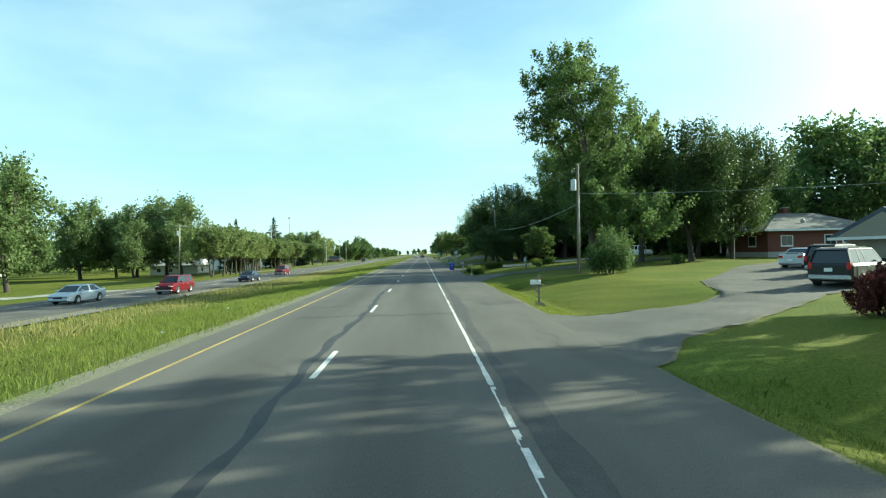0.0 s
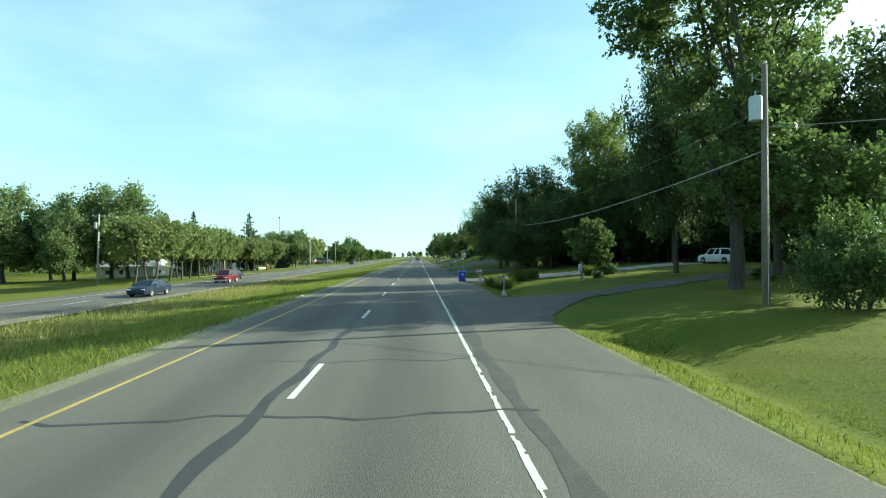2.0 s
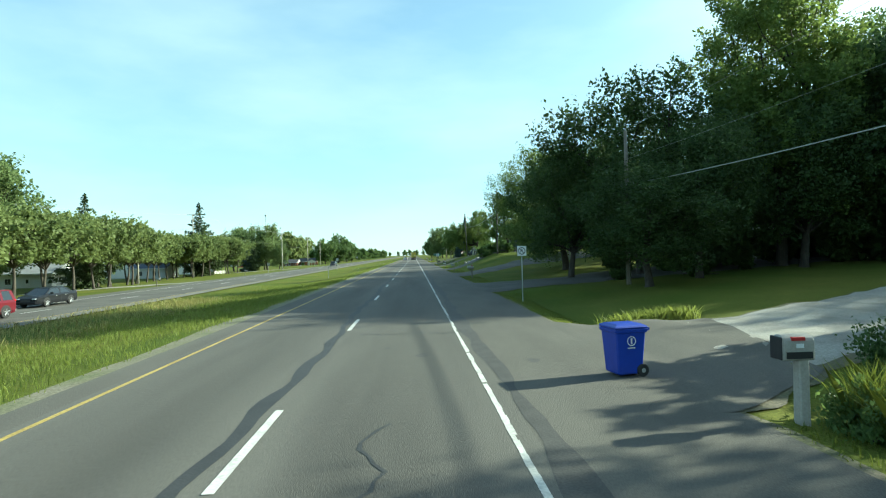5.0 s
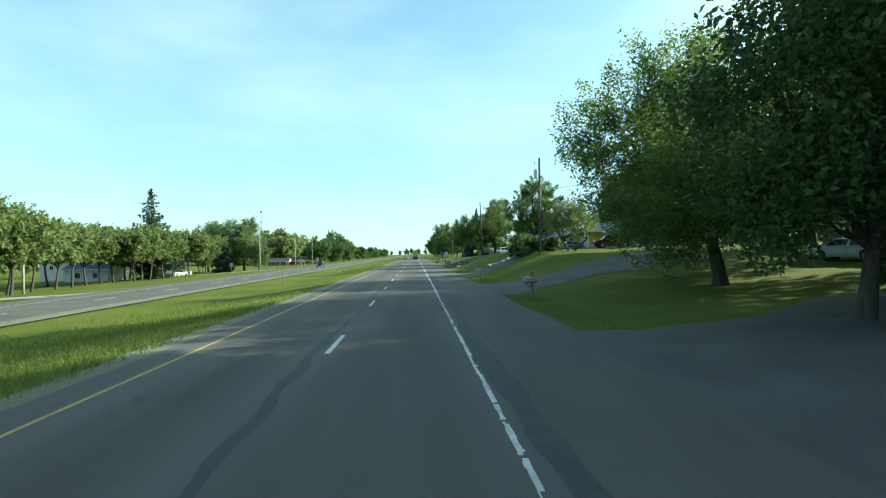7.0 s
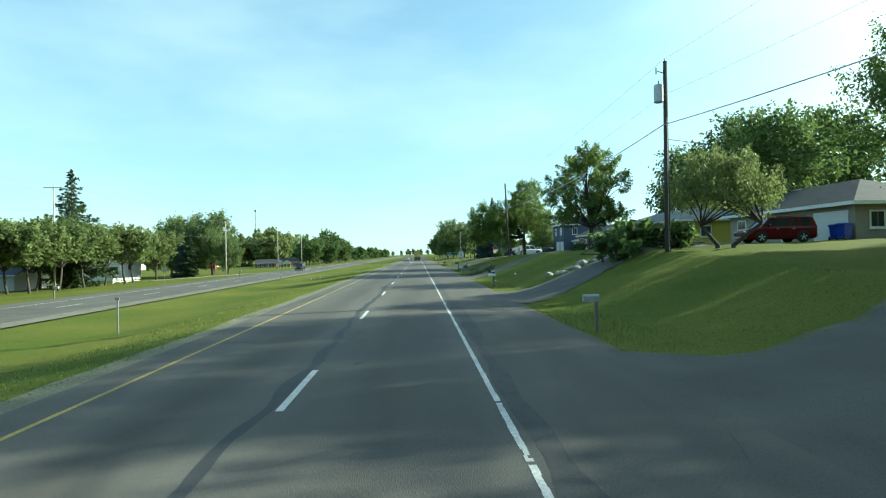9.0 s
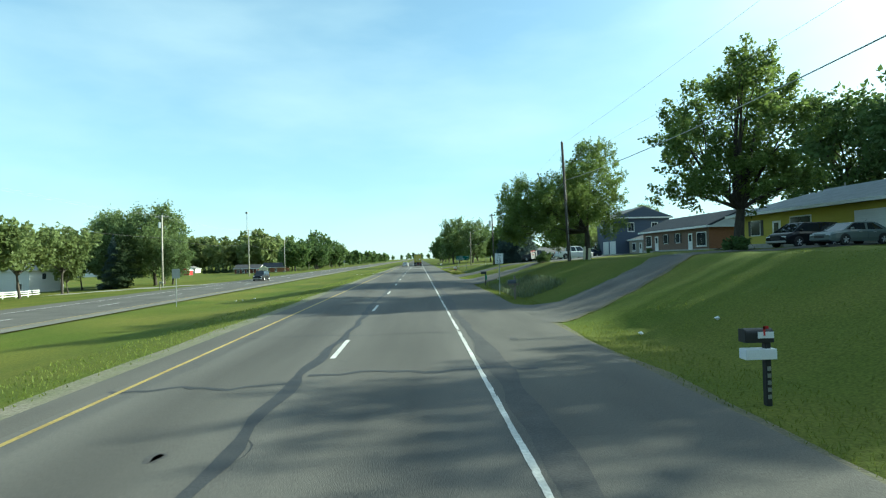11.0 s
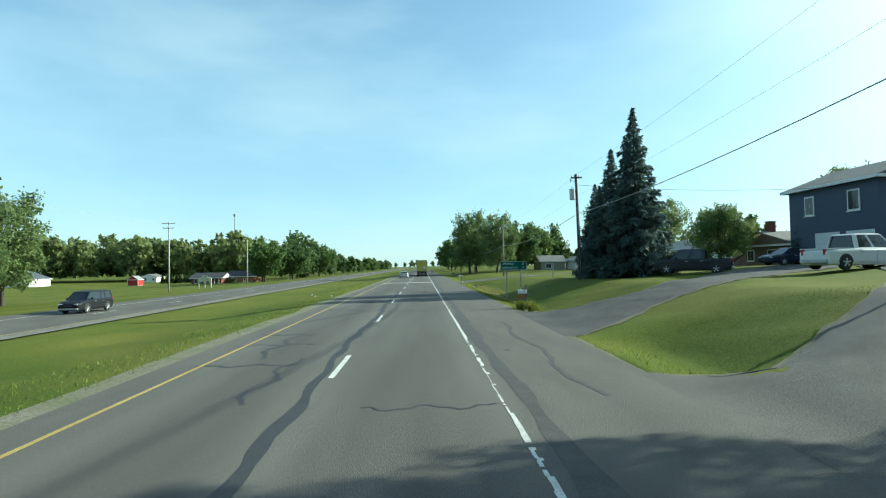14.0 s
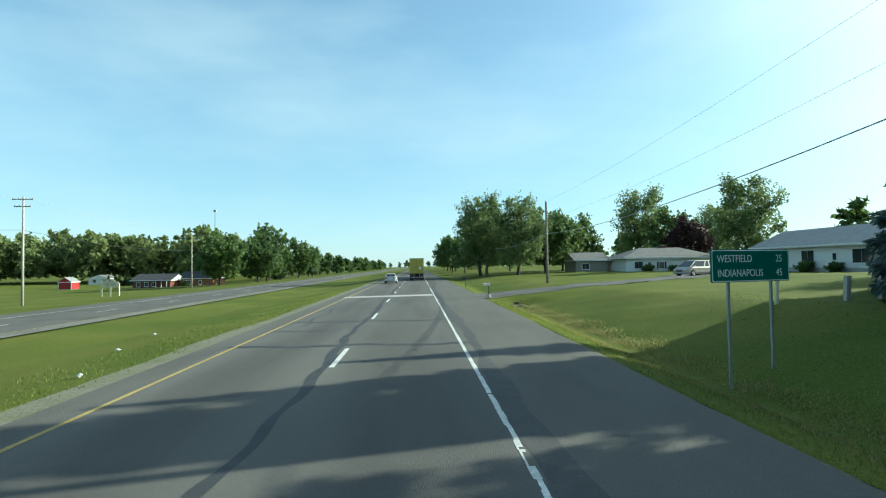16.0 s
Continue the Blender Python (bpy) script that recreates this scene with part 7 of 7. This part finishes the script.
# ---------------------------------------------------------------- wheeled bins
def wheelie_bin(m, label):
    root = thing("recycling_bin", label, "wheeled bin", m)
    def rg(z, w, d, y=0.0):
        return [(-w, -d + y, z), (w, -d + y, z), (w, d + y, z), (-w, d + y, z)]
    part("body", MB().loft([rg(0.05, 0.24, 0.27), rg(0.12, 0.25, 0.28), rg(0.95, 0.295, 0.34)]), M_BLUE_BIN, root, bevel=0.025)
    part("rim", MB().loft([rg(0.90, 0.315, 0.36), rg(0.985, 0.325, 0.37)]), M_BLUE_BIN, root, bevel=0.015)
    part("lid", MB().loft([rg(0.99, 0.325, 0.375), rg(1.03, 0.32, 0.37), rg(1.075, 0.22, 0.27)]), M_BLUE_BIN, root, bevel=0.015)
    part("handle", MB().tube((-0.24, 0.42, 0.97), (0.24, 0.42, 0.97), 0.018, 0.018, 8).box(-0.24, 0.39, 0.96, 0.05, 0.1, 0.06).box(0.24, 0.39, 0.96, 0.05, 0.1, 0.06), M_BLUE_BIN, root)
    for s in (-1, 1):
        w = part("wheel", MB().tube((s * 0.23, 0.27, 0.13), (s * 0.29, 0.27, 0.13), 0.13, 0.13, 18), M_RUBBER, root, "black wheel", bevel=0.015)
        part("hub", MB().tube((s * 0.285, 0.27, 0.13), (s * 0.297, 0.27, 0.13), 0.05, 0.045, 10), M_GREY, w)
    part("axle", MB().tube((-0.28, 0.27, 0.13), (0.28, 0.27, 0.13), 0.015, 0.015, 6), M_STEEL, root)
    ring_ = MB()
    for k in range(18):
        a, b = 2 * math.pi * k / 18, 2 * math.pi * (k + 1) / 18
        q = lambda r, t: (0.2995 + 0.0, 0.0 + r * math.cos(t), 0.74 + r * math.sin(t))
        ring_.quad(q(0.10, a), q(0.10, b), q(0.08, b), q(0.08, a))
    em = part("emblem", ring_, M_SIGN_WHITE, root, "round white emblem")
    part("emblem_bar", MB().box(0.299, 0, 0.74, 0.008, 0.035, 0.11).box(0.296, 0, 0.60, 0.008, 0.16, 0.02), M_SIGN_WHITE, em)
    return root


wb1 = wheelie_bin(pose(6.6, 76.55, 0.0, 0, 0, -80), "blue plastic recycling bin with black wheels at the kerb")
for x, y, r in ((30.3, 156.6, 100), (30.4, 157.3, 95)):
    copy_thing(wb1, pose(x, y, gz(x, y) + 0.03, 0, 0, r))
copy_thing(wb1, pose(35.4, 124.5, gz(35.4, 124.5), 0, 0, 100))

# ---------------------------------------------------------------- beds, shrubs, stones
red_bush = make_tree("barberry_shrub", 88, [(0, 0, 0.9, 1.5, 1.4, 0.95), (0.9, 0.5, 0.9, 1.1, 1.1, 0.85), (-0.8, 0.1, 0.7, 1.0, 1.0, 0.75), (0.2, -0.6, 1.2, 1.0, 1.0, 0.7)], 0.3, 0.04, 24000, 0.06, M_LEAF_RED, "rounded dark red barberry shrub beside a drive", "shrub", trunks=3)
red_bush.matrix_basis = pose(16.1, 14.6, gz(16.1, 14.6)) @ Matrix.Diagonal((0.64, 0.64, 0.78, 1))
plant(red_bush, 17.6, 13.4, 0.8, 60)
first(T_BUSH, 16.7, 214.6, 0.42, 10, "upright leafy shrub at the edge of a drive")
first(T_SHRUB, 22.6, 187.6, 1.1, 0, "round clipped shrub at the top of a bank")
for x, y, s, lb in ((21.2, 77.0, 1.3, "dark shrub under a small tree"), (18.8, 72.5, 0.8, "small rounded shrub on the lawn"), (17.6, 104, 0.9, "small leafy bush before dark trees"), (14.6, 155.2, 1.9, "dark spreading shrub on a bank"), (16.6, 157.0, 2.1, "dark spreading shrub on a bank"), (18.8, 156.2, 1.8, "dark spreading shrub on a bank"),
                    (54.0, 308, 1.6, "clipped shrub before a white house"), (54.0, 303, 1.4, "clipped shrub before a white house"), (54.2, 296, 1.3, "clipped shrub before a white house"), (46, 337, 1.4, "clipped shrub before a white house"), (51, 337, 1.3, "clipped shrub before a white house"),
                    (36.8, 231, 0.8, "small shrub by a brick house"), (30, 55, 1.2, "low dark shrub under maples"), (26, 60, 1.0, "low dark shrub under maples"), (-70, 405, 1.6, "dark clipped shrub by a bungalow"), (22.8, 102, 1.0, "low dark shrub under trees"), (37.8, 250, 1.5, "dark shrub by a garage")):
    plant(T_SHRUB, x, y, s, x * 31 % 360, lb)
for k in range(9):
    (first if k == 0 else plant)(T_HEDGE, -98 - k * 1.9, 440 + (k % 2), 1.0, k * 40, "clipped dark evergreen in a hedge", group="evergreen hedge")


def stone(x, y, s, seed, label, z=None):
    rs_ = random.Random(seed)
    bm = bmesh.new()
    bmesh.ops.create_icosphere(bm, subdivisions=2, radius=1.0)
    for v in bm.verts:
        v.co *= 1 + 0.22 * noise.noise(v.co * 1.3 + Vector((seed, 0, 0)))
        v.co.z *= 0.62
    me = bpy.data.meshes.new("stone")
    bm.to_mesh(me)
    bm.free()
    me.materials.append(M_STONE)
    ob = new("stone", me)
    ob.matrix_basis = pose(x, y, (gz(x, y) if z is None else z) + s * 0.25, rs_.uniform(-15, 15), rs_.uniform(-15, 15), rs_.uniform(0, 360)) @ Matrix.Diagonal((s, s * 0.8, s, 1))
    return tagged(ob, label, "stone", "bed of stones")


for k in range(26):
    stone(12.0 + 3.6 * rs.random(), 158.6 + 2.2 * rs.random(), rs.uniform(0.14, 0.34), k, "rounded grey field stone in a rock bed")
stone(11.8, 161.0, 0.35, 90, "upright grey boulder on the lawn")
for x, y, s in ((8.6, 235.4, 0.16), (8.0, 235.2, 0.12), (-60, 398, 0.7)):
    stone(x, y, s, int(y), "pale stone in the grass")


# ---------------------------------------------------------------- grasses
def blades(name, n, xr, yr, h, material, seed, label, lean=0.35, width=0.02, dens=None, kind="stuff", avoid=True, clump=0.0, edge=None):
    """Upright blades over the ground, one mesh."""
    r = np.random.RandomState(seed)
    x = xr[0] + (xr[1] - xr[0]) * r.rand(n)
    y = yr[0] + (yr[1] - yr[0]) * r.rand(n)
    if clump:
        k = r.randint(0, max(2, int(n / 30)), n)
        cx, cy = xr[0] + (xr[1] - xr[0]) * r.rand(k.max() + 1), yr[0] + (yr[1] - yr[0]) * r.rand(k.max() + 1)
        x, y = cx[k] + r.normal(size=n) * clump, cy[k] + r.normal(size=n) * clump
    keep = np.ones(n, dtype=bool)
    if avoid:
        for y0, y1 in MOUTHS:
            keep &= ~((x > 7) & (y > y0 - 0.3) & (y < y1 + 0.3) & (x < 40))
    keep &= (x < ROAD_L - 0.35) | (x > ROAD_R + 0.06)
    x, y = x[keep], y[keep]
    n = len(x)
    z = land(x, y) - 0.02
    a = r.rand(n) * 2 * np.pi
    hh = h * (0.5 + 0.9 * r.rand(n))
    w = width * (0.6 + 0.8 * r.rand(n))
    lx, ly = r.normal(size=n) * lean * hh, r.normal(size=n) * lean * hh
    p = np.stack([x, y, z], axis=1)
    s = np.stack([np.cos(a) * w, np.sin(a) * w, 0 * a], axis=1)
    mid = p + np.stack([lx * 0.35, ly * 0.35, hh * 0.6], axis=1)
    tip = p + np.stack([lx, ly, hh], axis=1)
    v = np.stack([p - s, p + s, mid + s * 0.7, tip, mid - s * 0.7], axis=1).reshape(-1, 3)
    f = np.arange(5 * n).reshape(n, 5)
    ob = new(name, raw(name, v, f, material))
    return tagged(ob, label, "grass", kind=kind)


blades("verge_grass", 60000, (7.4, 9.6), (2, 290), 0.085, M_LAWN_BLADE, 1, "uneven green grass along the right verge", width=0.007)
blades("verge_weeds", 7000, (7.55, 10.5), (2, 75), 0.15, M_LAWN_BLADE, 2, "tufts of taller weeds along the ditch", clump=0.4, width=0.008)
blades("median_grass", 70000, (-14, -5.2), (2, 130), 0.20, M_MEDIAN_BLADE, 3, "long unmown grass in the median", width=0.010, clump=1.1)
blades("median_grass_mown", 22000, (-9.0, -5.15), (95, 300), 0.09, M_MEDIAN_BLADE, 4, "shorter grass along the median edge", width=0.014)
blades("median_seed_heads", 14000, (-18.8, -13.5), (2, 110), 0.34, M_DRYGRASS, 5, "yellowed seeding grass along the far edge of the median", width=0.014, clump=1.1)
blades("reeds", 4600, (8.7, 12.4), (190.6, 203.6), 0.42, M_REED, 6, "tall grey-green reeds standing in the ditch", lean=0.14, width=0.012)
blades("ditch_grass", 20000, (9.2, 10.7), (246, 281), 0.09, M_DRYGRASS, 7, "dry yellowish grass in the bottom of the ditch", width=0.012, clump=0.35)
mound = make_tree("ornamental_shrub", 89, [(0, 0, 0.35, 0.95, 0.95, 0.55), (0.5, 0.3, 0.5, 0.7, 0.7, 0.5), (-0.5, 0.2, 0.45, 0.7, 0.7, 0.5), (0.1, -0.5, 0.4, 0.7, 0.7, 0.45), (0, 0.1, 0.75, 0.7, 0.7, 0.35)], 0.2, 0.03, 9500, 0.05, M_LEAF_DARK, "dense dark green mounded shrub beside a mailbox", "shrub", trunks=3, droop=0.8, full=0.5)
first(mound, 9.3, 73.1, 0.85)
for x, y, q in ((10.3, 72.8, 0.75), (12.2, 75.4, 0.9), (13.3, 76.1, 0.75)):
    plant(mound, x, y, q, x * 70 % 360, "dense dark green mounded shrub beside a gravel drive")
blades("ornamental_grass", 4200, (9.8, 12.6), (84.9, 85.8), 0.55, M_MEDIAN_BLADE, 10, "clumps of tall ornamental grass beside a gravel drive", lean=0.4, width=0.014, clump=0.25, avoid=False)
for gx_, gy_, gr in ((9.3, 73.2, 0.42), (10.5, 72.9, 0.40), (12.3, 75.3, 0.45), (13.5, 76.0, 0.40), (19.4, 77.4, 0.40)):
    blades("fountain_grass", 900, (gx_ - gr, gx_ + gr), (gy_ - gr, gy_ + gr), 0.85, M_LAWN_BLADE, int(gx_ * 10), "arching clump of fountain grass beside a gravel drive", lean=0.42, width=0.012, avoid=False)
blades("mailbox_grass", 2600, (8.0, 8.8), (235.8, 236.7), 0.50, M_LAWN_BLADE, 11, "tall grass tuft around a mailbox", lean=0.32, width=0.008, clump=0.22, avoid=False)
blades("bank_grass", 16000, (9.5, 17.0), (136, 176), 0.05, M_LAWN_BLADE, 12, "mown grass on a bank", width=0.010)
blades("lawn_grass", 50000, (8.5, 18), (2, 46), 0.055, M_LAWN_BLADE, 13, "mown lawn grass beside the ditch", width=0.007)
blades("lawn_grass_far", 26000, (8.5, 18), (206, 290), 0.055, M_LAWN_BLADE, 14, "mown lawn grass along the wide ditch", width=0.010)

# white rail fence across the road
for k in range(4):
    fn = thing("fence_section", "white wooden rail fence section behind trees", "fence", pose(-62, 236 + k * 2.6, gz(-62, 236 + k * 2.6), 0, 0, 90), "white rail fence")
    part("post", MB().box(0, 0, 0.5, 0.12, 0.12, 1.3), M_WHITE, fn)
    for z in (0.35, 0.7, 1.0):
        part("rail", MB().box(1.3, 0, z, 2.6, 0.05, 0.14), M_WHITE, fn)

# litter blown along the verges
for k, (x, y) in enumerate(((-13.6, 201.5), (-13.2, 201.9), (-12.4, 202.6), (-9.2, 31.0), (-7.8, 20.5), (-11.0, 268.0), (-9.4, 262.0), (-6.4, 255.0), (9.6, 172.5), (11.2, 170.8), (10.2, 207.0), (-5.3, 60.0))):
    rl = random.Random(k)
    vs = [(0.09 * (0.6 + rl.random()) * math.cos(a), 0.07 * (0.6 + rl.random()) * math.sin(a), 0.05 + 0.05 * rl.random()) for a in (0.2, 1.3, 2.5, 3.6, 4.9, 5.7)]
    mb = MB().add(vs + [(0, 0, 0.13), (0, 0, 0.0)], [(i, (i + 1) % 6, 6) for i in range(6)] + [((i + 1) % 6, i, 7) for i in range(6)])
    lt = part("litter", mb, M_SIGN_WHITE)
    lt.location = (x, y, gz(x, y))
    tagged(lt, "crumpled white paper litter lying in the grass", "litter", "roadside litter")

cv = thing("culvert_pipe", "rusted corrugated culvert pipe under a driveway", "pipe", pose(9.85, 280.6, gz(9.85, 279.6) + 0.16))
cvm = MB()
for k in range(8):
    cvm.tube((0, k * 0.12, 0), (0, k * 0.12 + 0.06, 0), 0.24, 0.26, 16, cap=False).tube((0, k * 0.12 + 0.06, 0), (0, k * 0.12 + 0.12, 0), 0.26, 0.24, 16, cap=False)
part("pipe", cvm, M_POLE_DARK, cv)
# Black disc paints the shade of the hollow just inside the mouth
part("inside", MB().tube((0, 0.25, 0), (0, 0.27, 0), 0.235, 0.235, 16), M_BLACK, cv, "black disc painted as the shade inside")
for k in range(5):
    stone(9.5 + 0.2 * k, 280.2 + 0.1 * (k % 2), 0.11, 200 + k, "broken stone beside a culvert pipe")

# satellite dish and rain pipes of the red brick house
dish = thing("satellite_dish", "small dark satellite dish on a grey shingle roof", "satellite dish", pose(51.5, 64.6, 5.0))
part("dish", MB().loft([[(0.32 * q * math.cos(a), -0.1 + 0.12 * q * q, 0.75 + 0.32 * q * math.sin(a)) for a in [math.pi * k / 8 for k in range(16)]] for q in (1.0, 0.6, 0.1)]), M_GREY, dish)
part("mast", MB().tube((0, 0, -0.2), (0, 0, 0.72), 0.025, 0.025, 6), M_STEEL, dish)
